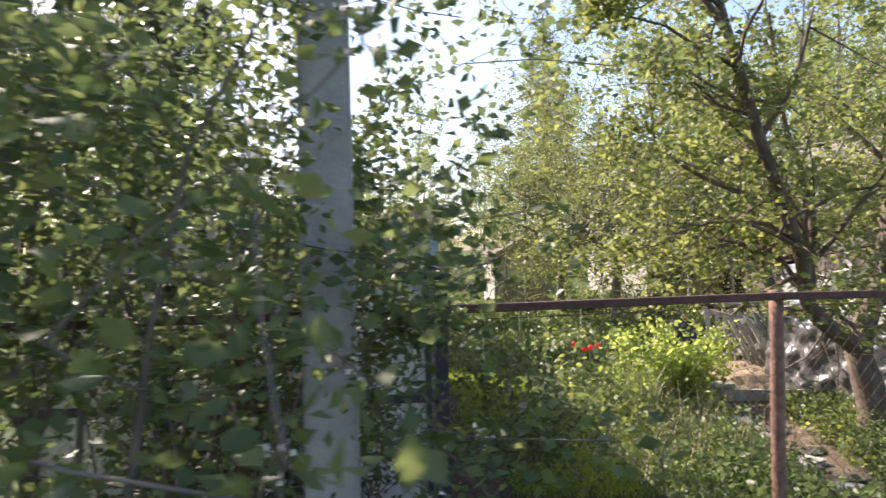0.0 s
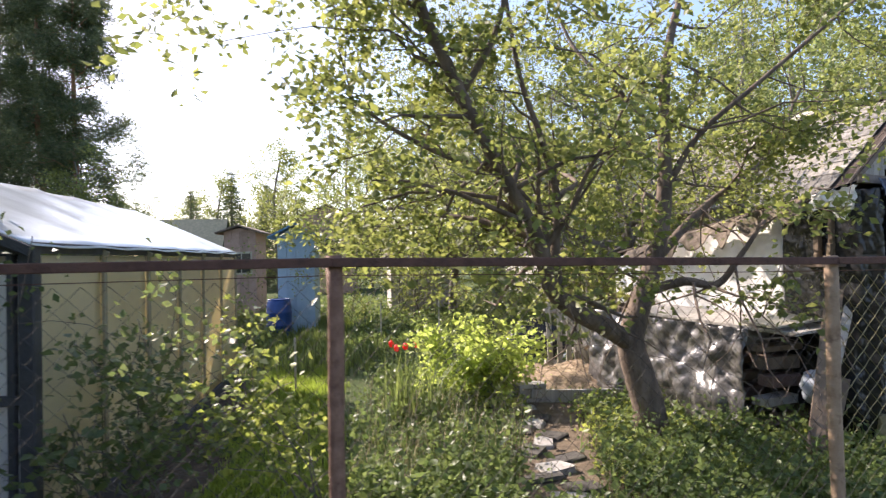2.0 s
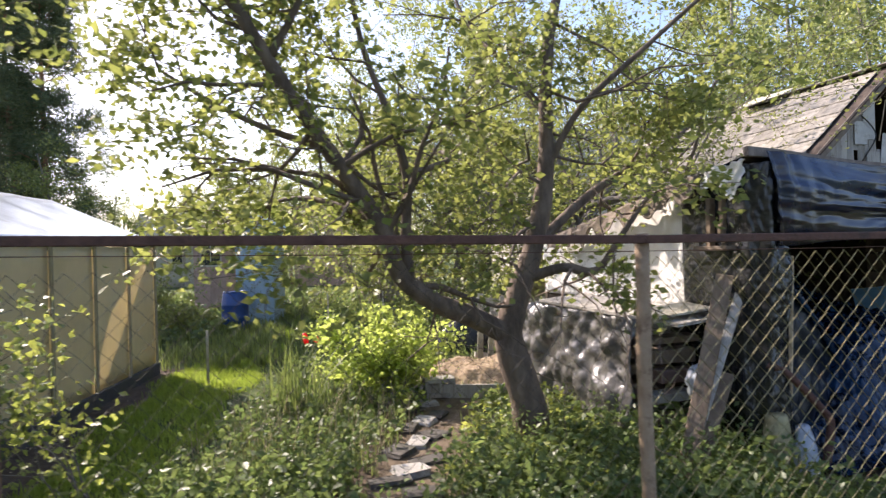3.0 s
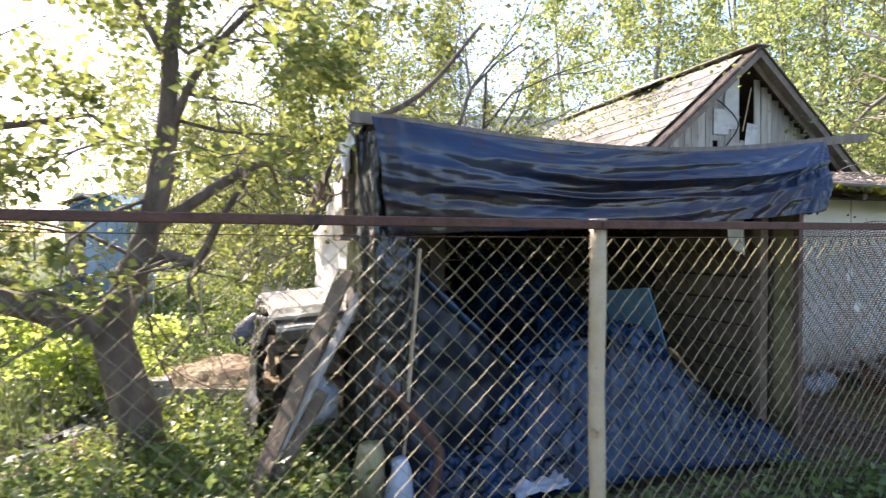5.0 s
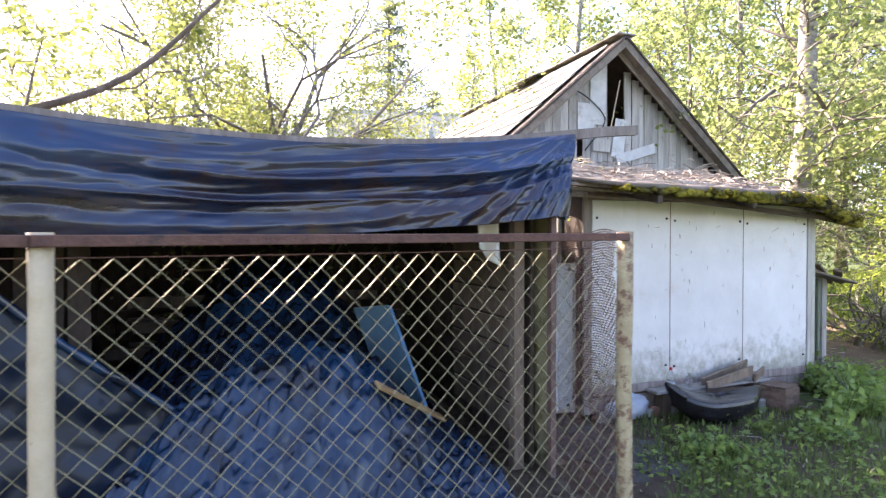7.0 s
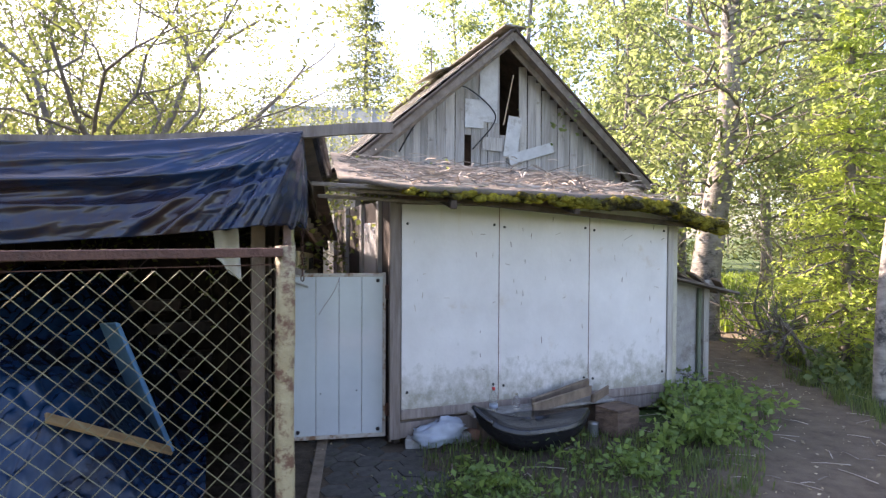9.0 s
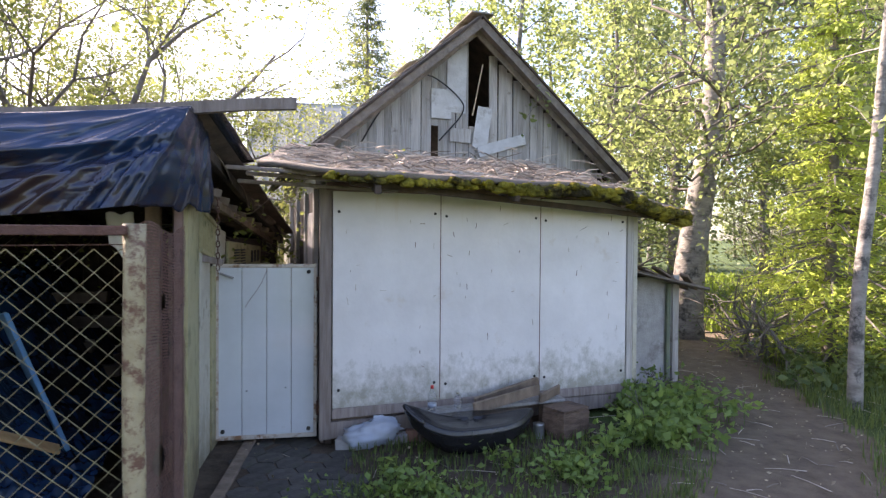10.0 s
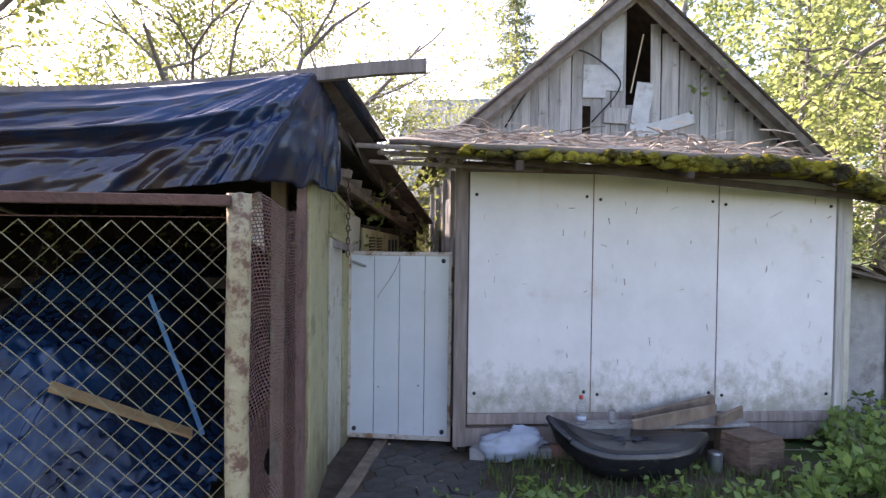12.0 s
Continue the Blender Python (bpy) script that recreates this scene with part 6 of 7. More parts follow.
def hut(name, label, x, y, turn, w, d, h, rise, wall_m, roof_m, window=True, along=False, seed=1, z=0.0):
    t = thing(name, label, "house" if w > 3.5 else "shed", pose(x, y, z, 0, 0, turn))
    r = random.Random(seed)
    n = max(4, int(w / 0.22))
    body = part("wall", box(w - 0.04, d, h, 0.01, 0, pose(0, d / 2 + 0.02, 0)), wall_m, t)
    for i in range(n):
        part("board", box(w / n - 0.012, 0.02, h, 0.003, 0, pose(-w / 2 + w / n * (i + 0.5), 0.0, 0)), wall_m, body)
    if along:
        for s in (-1, 1):
            part("roof", slab((-w / 2 - 0.25, d / 2 + s * (d / 2 + 0.35), h - 0.1), (w / 2 + 0.25, d / 2 + s * (d / 2 + 0.35), h - 0.1), (w / 2 + 0.25, d / 2, h + rise), (-w / 2 - 0.25, d / 2, h + rise)), roof_m, t)
        bm = bmesh.new()
    else:
        for s in (-1, 1):
            part("roof", slab((s * (w / 2 + 0.2), -0.25, h - 0.08), (s * (w / 2 + 0.2), d + 0.25, h - 0.08), (0, d + 0.25, h + rise), (0, -0.25, h + rise)), roof_m, t)
        bm = bmesh.new()
        vs = [bm.verts.new(p) for p in ((-w / 2, 0.0, h), (w / 2, 0.0, h), (0, 0.0, h + rise - 0.05), (-w / 2, 0.1, h), (w / 2, 0.1, h), (0, 0.1, h + rise - 0.05))]
        for f in ((0, 1, 2), (5, 4, 3), (0, 3, 4, 1), (1, 4, 5, 2), (2, 5, 3, 0)):
            bm.faces.new([vs[i] for i in f])
        part("gable", bm, wall_m, t)
    if window:
        wn_ = part("window", box(0.62, 0.05, 0.7, 0.006, 0, pose(0.05 * w, -0.02, h * 0.52)), M_OFFWHITE, t)
        for k in (-1, 1):
            part("pane", box(0.25, 0.02, 0.58, 0.003, 0, pose(0.05 * w + k * 0.14, -0.05, h * 0.52 + 0.06)), M_WINDOW, wn_)
    return t


hut("blue_hut", "pale blue board hut with a blue roof", -12.45, 10.6, 8, 0.9, 1.6, 2.45, 0.25, M_BLUEWALL, M_BLUEROOF, False)
hut("garden_hut", "small brown-pink hut with a window", -15.0, 13.8, 6, 0.95, 1.5, 2.75, 0.15, M_PINKWALL, M_FELT, True)
hut("far_house", "brown-pink boarded house beyond the gardens", -15.2, 27.5, 5, 2.6, 5, 4.3, 0.5, M_PINKWALL, M_FELT, True)
hut("far_house", "low house with a dull green roof", -24.5, 30, 12, 4.4, 4, 2.6, 1.9, M_OFFWHITE, M_GREENROOF, True, True)
hut("board_shed", "grey board shed at the back of the garden", -9.4, 14.5, 10, 2.2, 2, 1.9, 0.6, M_GREYWOOD, M_FELT, False)


def make_barrel(x, y):
    t = thing("water_barrel", "bright blue plastic water barrel by the hut", "barrel", pose(x, y, ground_z(x, y)))
    prof = [(0.24, 0), (0.28, 0.06), (0.30, 0.28), (0.31, 0.3), (0.30, 0.32), (0.30, 0.58), (0.31, 0.6), (0.30, 0.62), (0.28, 0.84), (0.25, 0.9)]
    tube("shell", [(0, 0, z) for _, z in prof], [r for r, _ in prof], M_BLUEBARREL, t, 20)
    tube("rim", [(0.25 * math.cos(a), 0.25 * math.sin(a), 0.9) for a in [2 * math.pi * k / 20 for k in range(21)]], 0.018, M_BLUEBARREL, t, 6)


make_barrel(-12.75, 10.1)


def make_tin_house():
    t = thing("tin_roofed_house", "house with a broad green-grey sheet roof behind the yard", "house", pose(-5.4, 13.7, 0, 0, 0, 8))
    W, D, E, R = 9.0, 8.0, 2.62, 6.0
    part("wall", box(W - 0.6, 0.12, 2.5, 0.01, 0, pose(W / 2, 1.6, 0)), M_CREAM, t)
    part("wall", box(0.12, D - 2, 2.5, 0.01, 0, pose(0.35, D / 2 + 0.6, 0)), M_GREYWOOD, t)
    part("wall", box(0.12, D - 2, 2.5, 0.01, 0, pose(W - 0.35, D / 2 + 0.6, 0)), M_GREYWOOD, t)
    part("wall", box(W - 0.6, 0.12, 2.5, 0.01, 0, pose(W / 2, D - 0.5, 0)), M_GREYWOOD, t)
    n = 14
    for s, (ya, yb) in enumerate(((0.0, D / 2), (D, D / 2))):
        slope = part("roof", slab((0, ya, E), (W, ya, E), (W, yb, R), (0, yb, R)), M_TINROOF, t) if s else None
        for i in range(n):
            if s == 0:
                for a, b in ((0.0, 0.5), (0.5, 1.0)):
                    p, q = Vector((W / n * (i + 0.5), 0, E)), Vector((W / n * (i + 0.5), D / 2, R))
                    part("roof_sheet", span(p.lerp(q, a), p.lerp(q, b - 0.004), W / n - 0.01, 0.03, 0.004), M_TINROOF, t)
                part("seam", span((W / n * i, -0.0, E + 0.03), (W / n * i, D / 2, R + 0.03), 0.018, 0.03, 0.003), M_TINROOF, t)
    part("fascia", box(W, 0.04, 0.12, 0.006, 0, pose(W / 2, 0.03, E - 0.13)), M_GREENROOF, t)
    for s in (0.1, W - 0.1):
        bm = bmesh.new()
        vs = [bm.verts.new(p) for p in ((s, 0.3, E - 0.05), (s, D - 0.3, E - 0.05), (s, D / 2, R - 0.12), (s + 0.06, 0.3, E - 0.05), (s + 0.06, D - 0.3, E - 0.05), (s + 0.06, D / 2, R - 0.12))]
        for f in ((2, 1, 0), (3, 4, 5), (1, 4, 3, 0), (2, 5, 4, 1), (0, 3, 5, 2)):
            bm.faces.new([vs[i] for i in f])
        part("gable", bm, M_GREYWOOD, t)
    part("awning", box(3.2, 1.4, 0.03, 0.006, 0, pose(2.4, 0.5, 2.32, 6, 0, 0)), M_GHROOF, t, "pale bluish awning sheet")
    for x in (0.9, 2.3, 3.9):
        part("awning_post", box(0.07, 0.07, 2.3, 0.006, 0.003, pose(x, -0.05, 0)), M_GREYWOOD, t)
    part("awning_rail", box(3.2, 0.05, 0.09, 0.006, 0.003, pose(2.4, -0.08, 1.95)), M_GREYWOOD, t)
    w1 = part("window", box(1.0, 0.08, 1.2, 0.006, 0, pose(1.7, 1.5, 0.85)), M_OFFWHITE, t)
    for i in range(3):
        for j in range(2):
            part("pane", box(0.27, 0.02, 0.5, 0.003, 0, pose(1.38 + 0.32 * i, 1.455, 0.93 + 0.56 * j)), M_WINDOW, w1)
    d1 = part("door", box(0.85, 0.08, 2.0, 0.006, 0, pose(3.2, 1.5, 0.1)), M_BROWNWOOD, t, "doorway with the shade inside as a black panel")
    # flat black panel paints the shade inside the doorway; nothing is cut open
    part("doorway_shade", box(0.65, 0.02, 1.85, 0.003, 0, pose(3.2, 1.452, 0.12)), M_BLACK, d1)
    tube("ladder_rail", [(1.0, 0.9, 0.0), (1.02, 1.2, 2.3)], 0.022, M_STEEL, t, 6)
    tube("ladder_rail", [(1.32, 0.9, 0.0), (1.34, 1.2, 2.3)], 0.022, M_STEEL, t, 6)
    for k in range(8):
        tube("rung", [(1.0, 0.93 + 0.035 * k, 0.25 + 0.26 * k), (1.33, 0.93 + 0.035 * k, 0.25 + 0.26 * k)], 0.014, M_STEEL, t, 6)


make_tin_house()


# ---- in and beside the woodshed ----
def make_pile():
    def top(u, v):
        h = 0.06 + 0.70 * step(-0.42, 0.45, v) + 0.42 * step(0.8, 2.2, v)
        h *= 0.45 + 0.75 * math.sin(math.pi * min(1, max(0, (u - 0.1) / 3.3))) ** 0.7
        h *= 0.38 + 0.62 * step(0.45, 1.7, u)
        h *= 1 - 0.68 * step(2.3, 3.1, u)
        return h
    def fn(a, b):
        u, v = 0.22 + 2.95 * a, -0.42 + 3.2 * b
        run = u * 1.1 - v * 0.8
        fold = 0.10 * noise.noise((u * 1.8, v * 2.0, 1)) + 0.10 * abs(noise.noise((run * 3.0, (u + v) * 1.2, 2))) + 0.06 * abs(noise.noise((run * 7 + 0.6 * v, (u + v) * 2.4, 5))) + 0.04 * abs(noise.noise((run * 14 + v, (u + v) * 4.0, 9))) + 0.018 * noise.noise((run * 17, (u + v) * 6, 6)) + 0.05 * abs(noise.noise((u * 9 - v * 6, v * 12 + u * 3, 5))) + 0.022 * abs(noise.noise((u * 22, v * 25 + u * 8, 8)))
        return (u + 0.02 * noise.noise((u * 5, v * 5, 7)), v, max(0.02, top(u, v) + fold * step(-0.45, -0.1, v) + 0.02))
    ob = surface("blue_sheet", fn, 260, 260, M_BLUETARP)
    ob.matrix_basis = WOODSHED
    tagged(ob, "heap covered with a crumpled blue plastic sheet in the woodshed", "covered pile")
    p = thing("leaning_sheet", "pale blue panel leaning on the covered heap", "panel", WOODSHED @ pose(2.86, 0.92, 0.28, 0, -20, 0) @ pose(0, 0, 0, 0, 0, -67))
    part("face", box(0.46, 0.02, 0.98, 0.006, 0.004), M_BLUEPANEL, p)
    part("edge", box(0.022, 0.028, 0.97, 0.004, 0.002, pose(0.242, 0, 0)), M_BLUEROOF, p)
    s = thing("loose_plank", "orange-brown plank lying on the blue sheet", "plank", WOODSHED)
    part("board", span((2.36, 0.08, 0.80), (2.96, 0.46, 0.40), 0.075, 0.02, 0.004, 0.002, 30), M_PLANKTAN, s)
    for k, (x, y, z, a) in enumerate(((1.35, 2.6, 1.42, 5), (1.9, 2.5, 1.22, -8), (1.6, 2.4, 1.18, 14))):
        c = thing("split_lath", "split pale lath resting on the stacked wood", "lath", WOODSHED @ pose(x, y, z, 0, 0, a), "split laths in the woodshed")
        part("lath", box(0.42, 0.05, 0.02, 0.004, 0.004), M_PALEWOOD, c)
    st = thing("timber_stack", "dim stack of old timber at the back of the woodshed", "timber", WOODSHED)
    r = random.Random(3)
    for k in range(26):
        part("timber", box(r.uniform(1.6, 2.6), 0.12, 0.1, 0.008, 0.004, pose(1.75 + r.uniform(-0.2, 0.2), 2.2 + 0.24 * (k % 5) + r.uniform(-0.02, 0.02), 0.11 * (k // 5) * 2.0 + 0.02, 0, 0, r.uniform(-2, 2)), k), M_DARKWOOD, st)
    rg = surface("white_rag", lambda a, b: (0.80 + 0.34 * a, -0.44 + 0.16 * b + 0.03 * math.sin(a * 6), 0.10 + 0.05 * noise.noise((a * 5, b * 5, 1)) + 0.06 * a), 12, 8, M_BAG, thick=0.004)
    rg.matrix_basis = WOODSHED
    tagged(rg, "scrap of white plastic on the blue sheet", "plastic scrap")
    rg = surface("hanging_rag", lambda a, b: (3.22 + 0.16 * a + 0.02 * b, 0.42 + 0.03 * math.sin(a * 5), 1.86 - 0.36 * b * (0.55 + 0.45 * a) + 0.01 * math.sin(a * 9)), 10, 14, M_WHITEFILM, thick=0.004)
    rg.matrix_basis = WOODSHED
    tagged(rg, "pale rag hanging from the shed post", "rag")


make_pile()


def make_hutch():
    """Low stack of boards and boxes at the open end of the woodshed."""
    t = thing("board_stack", "untidy stack of boards and boxes with a tilted top", "timber stack", WOODSHED)
    r = random.Random(12)
    for k in range(6):
        z = 0.02 + 0.17 * k
        for j in range(3):
            part("board", box(r.uniform(0.4, 0.56), 0.16, r.uniform(0.05, 0.13), 0.008, 0.006, pose(-0.30 + r.uniform(-0.04, 0.04), 0.72 + 0.36 * j, z, 0, r.uniform(-2, 2), r.uniform(-7, 7)), k * 3 + j), (M_BROWNWOOD, M_BROWNWOOD, M_GREYWOOD, M_REDBOARD)[(k + j) % 4], t)
    part("top_board", box(0.60, 2.2, 0.03, 0.006, 0.008, pose(-0.30, 1.4, 1.10, 1, -4, 2)), M_GREYWOOD, t)
    part("top_board", box(0.5, 0.42, 0.025, 0.006, 0.008, pose(-0.34, 0.62, 1.145, 2, -6, -8)), M_OFFWHITE, t)
    for i, (a, b, w, m) in enumerate((((-0.78, 0.02, 0.0), (-0.12, 0.26, 1.46), 0.13, M_BROWNWOOD), ((-0.62, 0.06, 0.30), (-0.01, 0.20, 1.36), 0.075, M_GREYWOOD), ((-0.72, -0.02, 0.0), (-0.30, 0.08, 0.72), 0.10, M_BROWNWOOD))):
        p = thing("leaning_plank", "weathered plank leaning on the shed post", "plank", WOODSHED, "planks leaning at the shed end")
        part("board", span(a, b, w, 0.025, 0.005, 0.004, 20), m, p)
    p = thing("rusty_pipe", "bent rusty pipe leaning on the fence", "pipe", WOODSHED)
    tube("pipe", smooth_line([(-0.02, -0.02, 0.78), (0.12, -0.08, 0.70), (0.33, -0.2, 0.42), (0.36, -0.22, 0.3), (0.27, -0.24, 0.0)], 5), 0.03, M_RUST, p, 8)
    p = thing("thin_stick", "thin pale stick standing at the shed post", "stick", WOODSHED)
    part("stick", span((0.16, -0.04, 0.05), (0.31, 0.02, 1.60), 0.028, 0.02, 0.004), M_PALEWOOD, p)
    def bag(a, b):
        th, ph = 2 * math.pi * a, math.pi * (0.04 + 0.92 * b)
        k = 1 + 0.22 * noise.noise((math.cos(th) * 2, math.sin(th) * 2, ph * 2)) + 0.1 * noise.noise((math.cos(th) * 5, math.sin(th) * 5, ph * 5))
        return (-0.33 + 0.15 * k * math.cos(th) * math.sin(ph), 0.30 + 0.10 * k * math.sin(th) * math.sin(ph), 0.60 + 0.15 * k * math.cos(ph))
    ob = surface("plastic_bag", bag, 28, 18, M_BAG)
    ob.matrix_basis = WOODSHED
    tagged(ob, "crumpled white plastic bag stuffed among the boards", "bag")
    lg = thing("board_offcuts", "sawn board ends stacked under the shed roof end", "timber", WOODSHED)
    for k in range(16):
        y, z = 0.30 + 0.13 * (k % 2), 1.72 + 0.045 * (k // 2)
        part("board_end", span((-0.09 - r.uniform(0, 0.04), y, z), (0.12, y, z), 0.04, 0.12, 0.006, 0.004, r.uniform(-5, 5), k), M_LOG, lg)
    part("shelf", box(0.30, 0.36, 0.04, 0.006, 0.003, pose(-0.02, 0.37, 1.655)), M_BROWNWOOD, lg)
    # clutter at the foot of the film
    for k, (x, y, h, m, lab) in enumerate(((-0.05, -0.12, 0.42, M_CREAM, "dirty cream plastic canister"), (0.12, -0.2, 0.34, M_BAG, "crumpled pale plastic sack"))):
        c = thing("canister" if k == 0 else "plastic_sack", lab + " at the shed end", "container", WOODSHED @ pose(x, y, 0))
        tube("body", [(0.01 * math.sin(q * 9 + k), 0.008 * math.cos(q * 7), h * q) for q in [i / 9 for i in range(10)]], [0.085 * (0.8 + 0.35 * math.sin(2.6 * q + 0.4 + k)) for q in [i / 9 for i in range(10)]], m, c, 12)


make_hutch()


def make_pallet(m, seed):
    r = random.Random(seed)
    t = thing("pallet", "weathered pale slatted pallet leaning on the wall", "pallet", m, "leaning pallets")
    for k in range(7):
        part("slat", box(0.085, 0.02, 1.05, 0.004, 0.003, pose(-0.45 + 0.15 * k, 0, 0, 0, r.uniform(-2, 2), 0), k), M_OFFWHITE, t)
    for z in (0.08, 0.5, 0.92):
        part("bearer", box(1.05, 0.06, 0.08, 0.006, 0.003, pose(0, 0.045, z)), M_GREYWOOD, t)


make_pallet(pose(-6.75, 5.3, 0.02, -22, 9, 12), 1)
make_pallet(pose(-6.25, 5.0, 0.02, -28, -6, 30), 2)
make_pallet(pose(-6.35, 4.6, 0.02, -30, 14, 52), 3)


def make_garden_clutter():
    def mound(a, b):
        x, y = -8.15 + 2.2 * a, 3.75 + 1.75 * b
        e = min(1, 5 * min(a, 1 - a)) * min(1, 5 * min(b, 1 - b))
        return (x, y, ground_z(x, y) - 0.03 + 0.27 * e * (0.8 + 0.4 * noise.noise((x * 2, y * 2, 0))) + 0.03 * noise.noise((x * 9, y * 9, 2)))
    ob = surface("compost_mound", mound, 50, 40, M_MULCH)
    tagged(ob, "low sunlit heap of dry straw and compost", "compost heap")
    rng = np.random.default_rng(121)
    v, f = [], []
    for k in range(420):
        a, b = rng.uniform(0.1, 0.9, 2)
        p = Vector(mound(a, b)) + Vector((0, 0, 0.01))
        d = Vector((*rng.normal(0, 1, 2), rng.normal(0, 0.3))).normalized() * rng.uniform(0.04, 0.15)
        tube_data([p - d, p + d], [0.003, 0.002], 3, v, f, False)
    tagged(part("dry_straw", mesh_of("dry_straw", v, f, M_STRAW), None), "dry straw strewn on the compost heap", "straw", kind="stuff")
    for k, (a, b) in enumerate((((-8.2, 3.72, 0.04), (-6.1, 3.55, 0.06)), ((-6.1, 3.5, 0.03), (-5.75, 5.0, 0.05)))):
        p = thing("bed_board", "weathered board edging the compost heap", "plank", None, "edging boards")
        part("board", span(a, b, 0.04, 0.2, 0.006, 0.004), M_GREYWOOD, p)
    t = thing("hollow_block", "pale hollow concrete block lying on the path", "block", pose(-7.72, 3.72, 0.0, 0, 0, 14))
    for x, z, sx, sz in ((0, 0, 0.36, 0.05), (0, 0.17, 0.36, 0.05), (-0.15, 0.05, 0.06, 0.12), (0.15, 0.05, 0.06, 0.12), (0.0, 0.05, 0.04, 0.12)):
        part("web", box(sx, 0.2, sz, 0.006, 0.003, pose(x, 0, z)), M_CONCRETE, t)
    r = random.Random(8)
    for k in range(13):
        p = thing("stepping_slab", "broken grey slab in the trodden garden path", "slab", pose(-7.85 + 0.16 * math.sin(k * 2.1), 0.75 + 0.22 * k, ground_z(-7.85, 0.75 + 0.22 * k) - 0.01, r.uniform(-4, 4), r.uniform(-4, 4), r.uniform(0, 90)), "broken path slabs")
        part("slab", box(r.uniform(0.2, 0.34), r.uniform(0.16, 0.26), 0.05, 0.012, 0.014, None, k), M_CONCRETE if k % 3 == 0 else M_STONE, p)
    def heap(a, b):
        x, y = -7.9 + 1.3 * a, 5.9 + 1.0 * b
        e = math.sin(math.pi * a) ** 0.5 * math.sin(math.pi * b) ** 0.5
        return (x + 0.05 * noise.noise((a * 5, b * 5, 1)), y, 0.0 + 0.75 * e + 0.10 * noise.noise((x * 4, y * 4, 3)))
    tagged(surface("film_covered_mound", heap, 40, 34, M_FILM), "heap under creased shiny black film", "covered heap")
    tagged(surface("white_sheet_scrap", lambda a, b: (-6.9 + 0.5 * a, 5.75 + 0.2 * b, 0.16 + 0.06 * noise.noise((a * 5, b * 5, 4)) + 0.08 * math.sin(math.pi * a)), 12, 8, M_BAG, thick=0.004), "white plastic scrap on the heap edge", "plastic scrap")
    for k, (x, y, h) in enumerate(((-10.9, 4.6, 0.75), (-8.9, 7.5, 1.0), (-10.1, 8.2, 0.9), (-5.9, 7.2, 0.9))):
        s = thing("garden_stake", "thin pale stake in the ground", "stake", pose(x, y, ground_z(x, y)), "garden stakes")
        part("stake", box(0.03, 0.025, h, 0.004, 0.002), M_OFFWHITE, s)
    t = thing("garden_bench", "old white garden table with a bent frame", "table", pose(-4.9, 9.2, 0, 0, 0, 20))
    part("top", box(1.4, 0.6, 0.03, 0.006, 0.003, pose(0, 0, 0.74)), M_OFFWHITE, t)
    for x in (-0.6, 0.6):
        for y in (-0.24, 0.24):
            part("leg", box(0.05, 0.05, 0.74, 0.006, 0.002, pose(x, y, 0)), M_OFFWHITE, t)


make_garden_clutter()


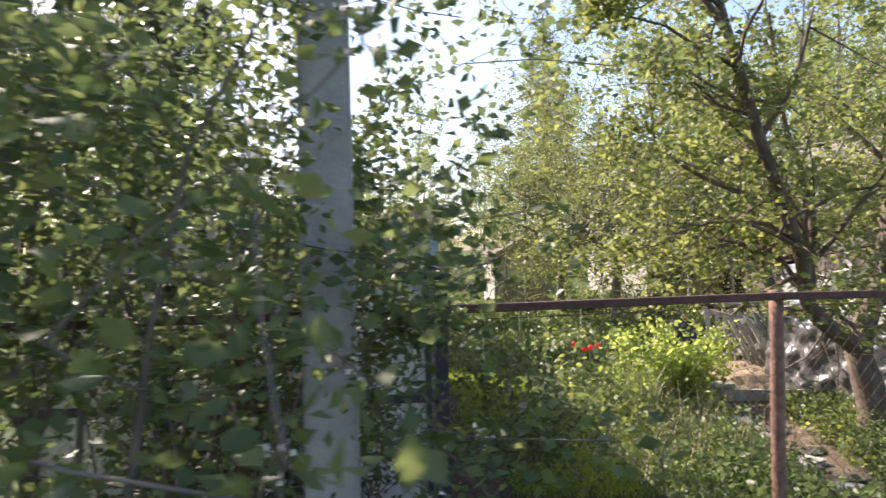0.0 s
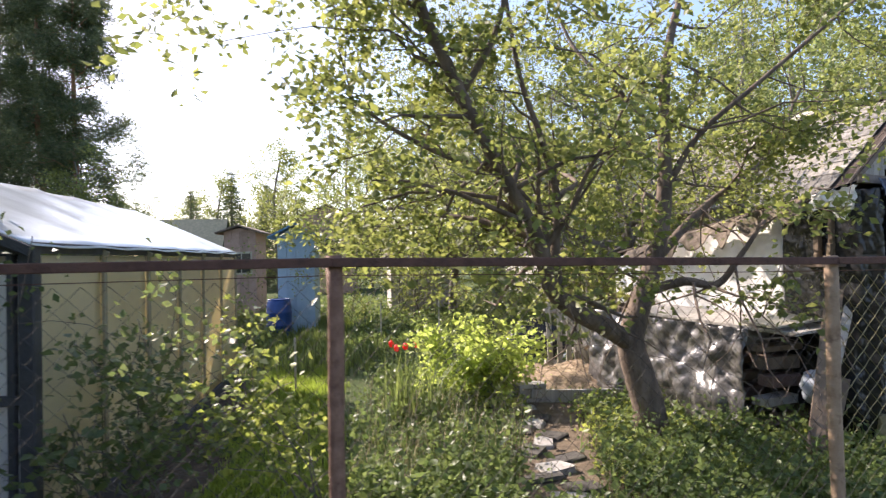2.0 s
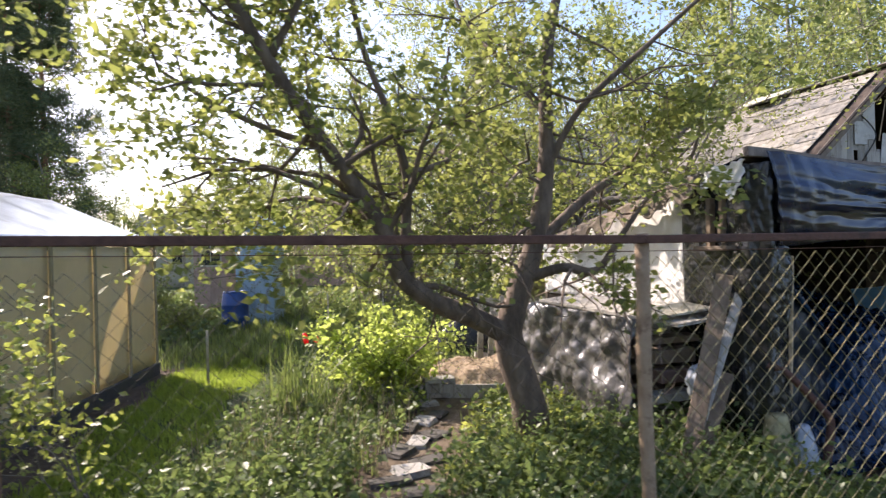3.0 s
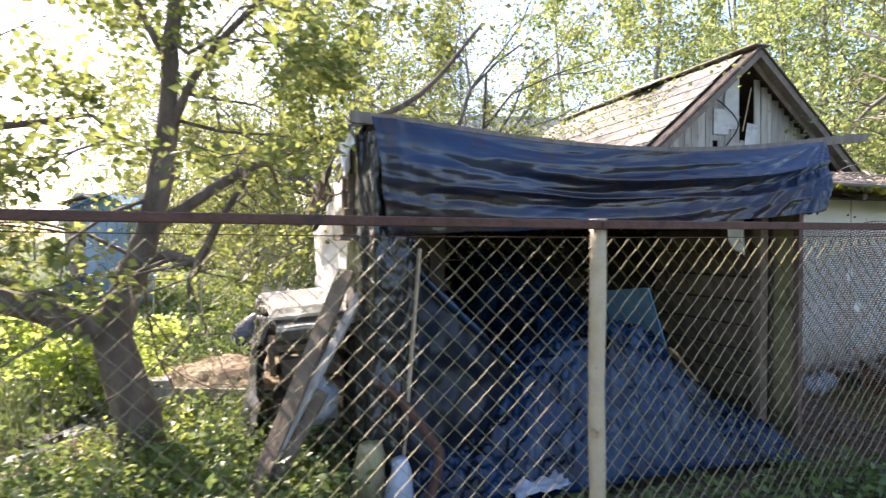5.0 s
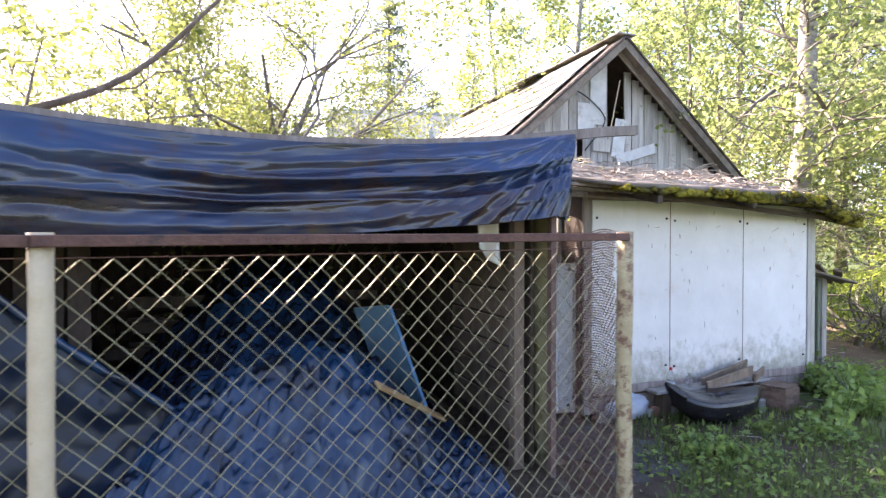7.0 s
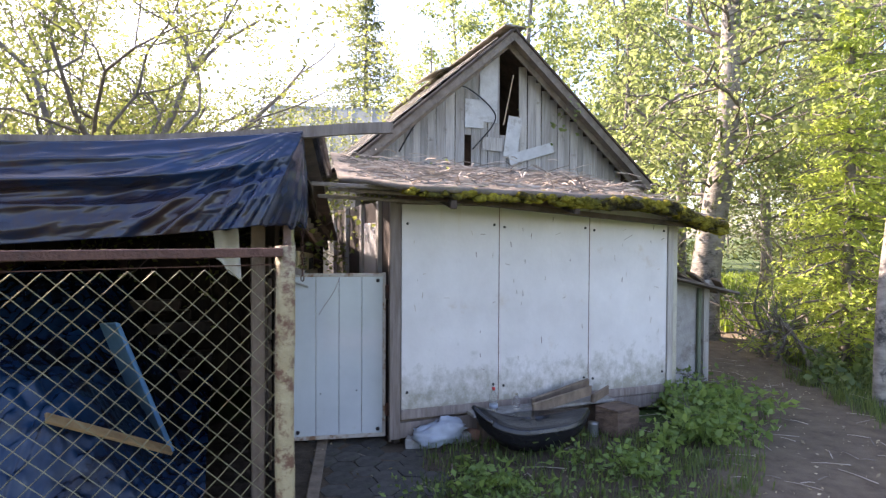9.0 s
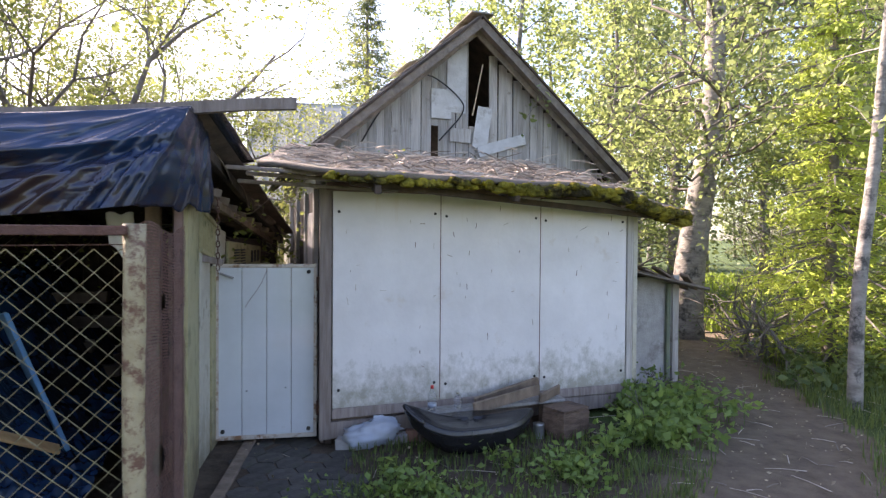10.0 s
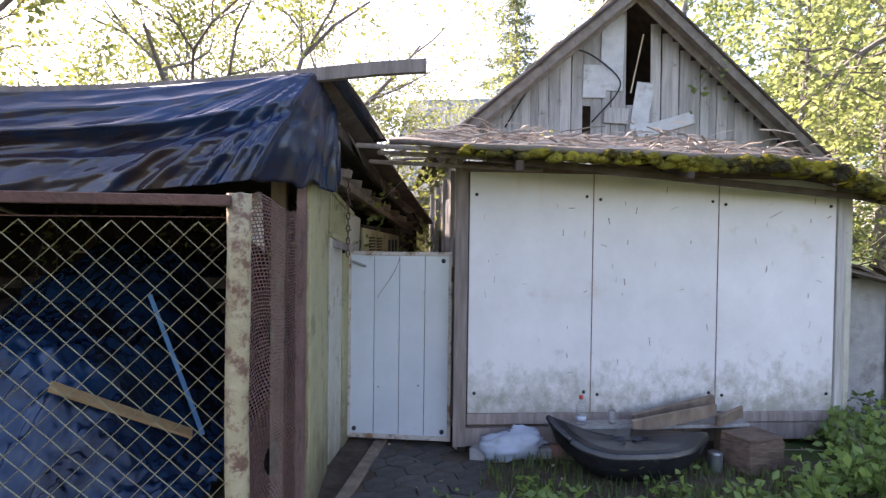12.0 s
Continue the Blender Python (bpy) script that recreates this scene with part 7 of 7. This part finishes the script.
# ---- at the foot of the white wall ----
def make_wall_foot():
    def tub(a, b):
        th = 2 * math.pi * a
        c, s = math.cos(th), math.sin(th)
        prof = [(0.12, 0.0), (0.62, 0.01), (0.90, 0.09), (1.02, 0.19), (0.98, 0.225), (0.82, 0.235), (0.5, 0.23), (0.05, 0.225)]
        q = b * (len(prof) - 1)
        i = min(len(prof) - 2, int(q))
        r, z = (prof[i][k] + (prof[i + 1][k] - prof[i][k]) * (q - i) for k in (0, 1))
        end = abs(c) ** 5
        return (0.51 * r * c * (1 + 0.08 * end), 0.25 * r * s * (1 - 0.62 * end), 1.12 * z + (0.15 if c < 0 else 0.03) * end * r * r - 0.03 * (1 - end) * (z / 0.25) + 0.006 * noise.noise((c * 3, s * 3, b)))
    t = thing("black_tub", "battered black plastic tub with a curled lip against the wall", "tub", HOUSE @ pose(1.04, -0.46, 0.02, 0, 0, -3))
    surface("shell", tub, 64, 35, M_BLACKPL, t)
    tube("lip", [tub(0.40 + 0.2 * k / 12, 0.5) for k in range(13)], 0.02, M_BLACKPL, t, 8, "curled black lip")
    for k, (u, v, z, h, cap, lab) in enumerate(((0.82, -0.13, 0.255, 0.21, M_REDCAP, "clear plastic bottle with a red cap"), (1.06, -0.12, 0.255, 0.13, M_OFFWHITE, "small clear plastic bottle with a white cap"))):
        b = thing("plastic_bottle", lab, "bottle", HOUSE @ pose(u, v, z))
        s = h / 0.19
        prof = [(0.034, 0), (0.038, 0.01), (0.037, 0.05), (0.038, 0.09), (0.034, 0.12), (0.014, 0.155), (0.012, 0.17)]
        tube("body", [(0, 0, q * s) for _, q in prof], [r * (0.8 + 0.2 * s) for r, _ in prof], M_BOTTLE, b, 16)
        tube("cap", [(0, 0, 0.168 * s), (0, 0, 0.19 * s)], 0.0145, cap, b, 12)
        if k == 0:
            tube("band", [(0, 0, 0.028), (0, 0, 0.06)], 0.0385, M_BAG, b, 16, "pale paper band")
    sh = thing("ledge_board", "low board ledge under the white wall", "plank", HOUSE)
    part("board", box(1.5, 0.16, 0.03, 0.006, 0.003, pose(1.35, -0.11, 0.222)), M_GREYWOOD, sh)
    for x in (0.75, 1.95):
        part("support", box(0.1, 0.12, 0.22, 0.006, 0.003, pose(x, -0.1, 0.0)), M_BROWNWOOD, sh)
    for k, (a, b, w, h) in enumerate((((1.15, -0.26, 0.27), (1.80, -0.22, 0.37), 0.03, 0.10), ((1.22, -0.13, 0.27), (1.86, -0.10, 0.40), 0.03, 0.11), ((1.80, -0.24, 0.29), (2.06, -0.14, 0.33), 0.03, 0.09))):
        p = thing("offcut_plank", "rough brown offcut plank lying at the wall foot", "plank", HOUSE, "offcut planks")
        part("board", span(a, b, w, h, 0.006, 0.006, 10, k), M_BROWNWOOD, p)
    lg = thing("chopping_block", "squared rotten log end standing by the planks", "log", HOUSE @ pose(1.96, -0.40, 0.0, 0, 2, 18))
    part("log", box(0.36, 0.26, 0.24, 0.02, 0.014), M_ROTTEN, lg)
    part("cut_face", box(0.34, 0.24, 0.012, 0.004, 0.004, pose(0, 0, 0.242)), M_ROTTEN, lg)
    def bag(a, b):
        th, ph = 2 * math.pi * a, math.pi * (0.03 + 0.94 * b)
        k = 1 + 0.25 * noise.noise((math.cos(th) * 2, math.sin(th) * 2, ph * 2 + 5)) + 0.22 * noise.noise((math.cos(th) * 5, math.sin(th) * 5, ph * 5)) + 0.1 * noise.noise((math.cos(th) * 11, math.sin(th) * 11, ph * 11))
        return (0.24 * k * math.cos(th) * math.sin(ph), 0.11 * k * math.sin(th) * math.sin(ph), max(0.005, 0.10 + 0.11 * k * math.cos(ph) + 0.03 * math.cos(th)))
    ob = surface("plastic_bag", bag, 36, 22, M_BAG)
    ob.matrix_basis = HOUSE @ pose(0.30, -0.10, 0.0)
    tagged(ob, "crumpled white plastic bag pushed under the wall", "bag")
    c = thing("paint_can", "small dented pale can between planks and log", "can", HOUSE @ pose(1.70, -0.40, 0.0))
    tube("body", [(0, 0, 0), (0, 0, 0.008), (0, 0, 0.12), (0, 0, 0.13)], [0.05, 0.048, 0.048, 0.05], M_STEEL, c, 16)
    r = random.Random(31)
    for k in range(9):
        b = thing("rubble_brick", "broken old brick half sunk in the soil", "brick", HOUSE @ pose(0.15 + 0.17 * k + r.uniform(-0.04, 0.04), -0.06 - r.uniform(0, 0.10), -0.02, r.uniform(-8, 8), r.uniform(-8, 8), r.uniform(-25, 25)), "broken bricks at the wall foot")
        part("brick", box(0.2, 0.11, 0.09, 0.012, 0.008, None, k), M_BRICK if k % 2 else M_CONCRETE, b)


make_wall_foot()


def make_paving():
    """Hexagonal paving before the gate; each slab by itself."""
    t = tagged(new("pavement"), "sunken hexagonal paving slabs before the gate", "pavement", kind="structure")
    bm = bmesh.new()
    bmesh.ops.create_cone(bm, cap_ends=True, segments=6, radius1=0.118, radius2=0.112, depth=0.05)
    me = bpy.data.meshes.new("paver")
    bm.to_mesh(me)
    bm.free()
    me.materials.append(M_STONE)
    r = random.Random(5)
    for i in range(9):
        for j in range(9):
            x, y = -2.15 + 0.18 * i, 2.75 + 0.208 * j + (0.104 if i % 2 else 0)
            p = HOUSE.inverted() @ Vector((x, y, 0))
            if in_shed(x, y) or p.x > 0.1 or y > 4.6:
                continue
            part("paver", me, None, t, at=pose(x, y, ground_z(x, y) - 0.014 + r.uniform(-0.008, 0.006), r.uniform(-3, 3), r.uniform(-3, 3), 30 + r.uniform(-6, 6)))
    k = thing("kerb_board", "rotting board laid beside the paving", "plank", WOODSHED)
    part("board", span((3.84, 0.25, 0.0), (4.1, 1.4, 0.0), 0.09, 0.05, 0.008, 0.006), M_BROWNWOOD, k)


make_paving()


# ---- litter ----
def make_litter():
    rng = np.random.default_rng(131)
    pts = [(x, y, ground_z(x, y) + 0.008) for x, y in area(g, 1500, -3.2, 5.5, -1.0, 8.5, lambda x, y: not in_shed(x, y))]
    pts += [(x, y, ground_z(x, y) + 0.01) for x, y in area(g, 900, -11.5, -4.5, 0.4, 5.5, lambda x, y: not in_shed(x, y))]
    me = leaves_mesh("fallen_leaves", pts, 0.035, M_STRAW, rng, 0.0, 0.55)
    tagged(part("fallen_leaves", me, None), "dry fallen leaves and bark scattered on the soil", "litter", kind="stuff")
    v, f = [], []
    for x, y in area(g, 260, -2.5, 4.5, 0.0, 7.5, lambda x, y: not in_shed(x, y)):
        a = rng.uniform(0, math.pi)
        d = Vector((math.cos(a), math.sin(a), 0)) * rng.uniform(0.03, 0.16)
        p = Vector((x, y, ground_z(x, y) + 0.008))
        tube_data([p - d, p + d * 0.2 + Vector((0, 0, 0.006)), p + d], [0.004, 0.003, 0.002], 4, v, f, False)
    tagged(part("fallen_twigs", mesh_of("fallen_twigs", v, f, M_TWIG), None), "fallen twigs on the trodden path", "litter", kind="stuff")


make_litter()
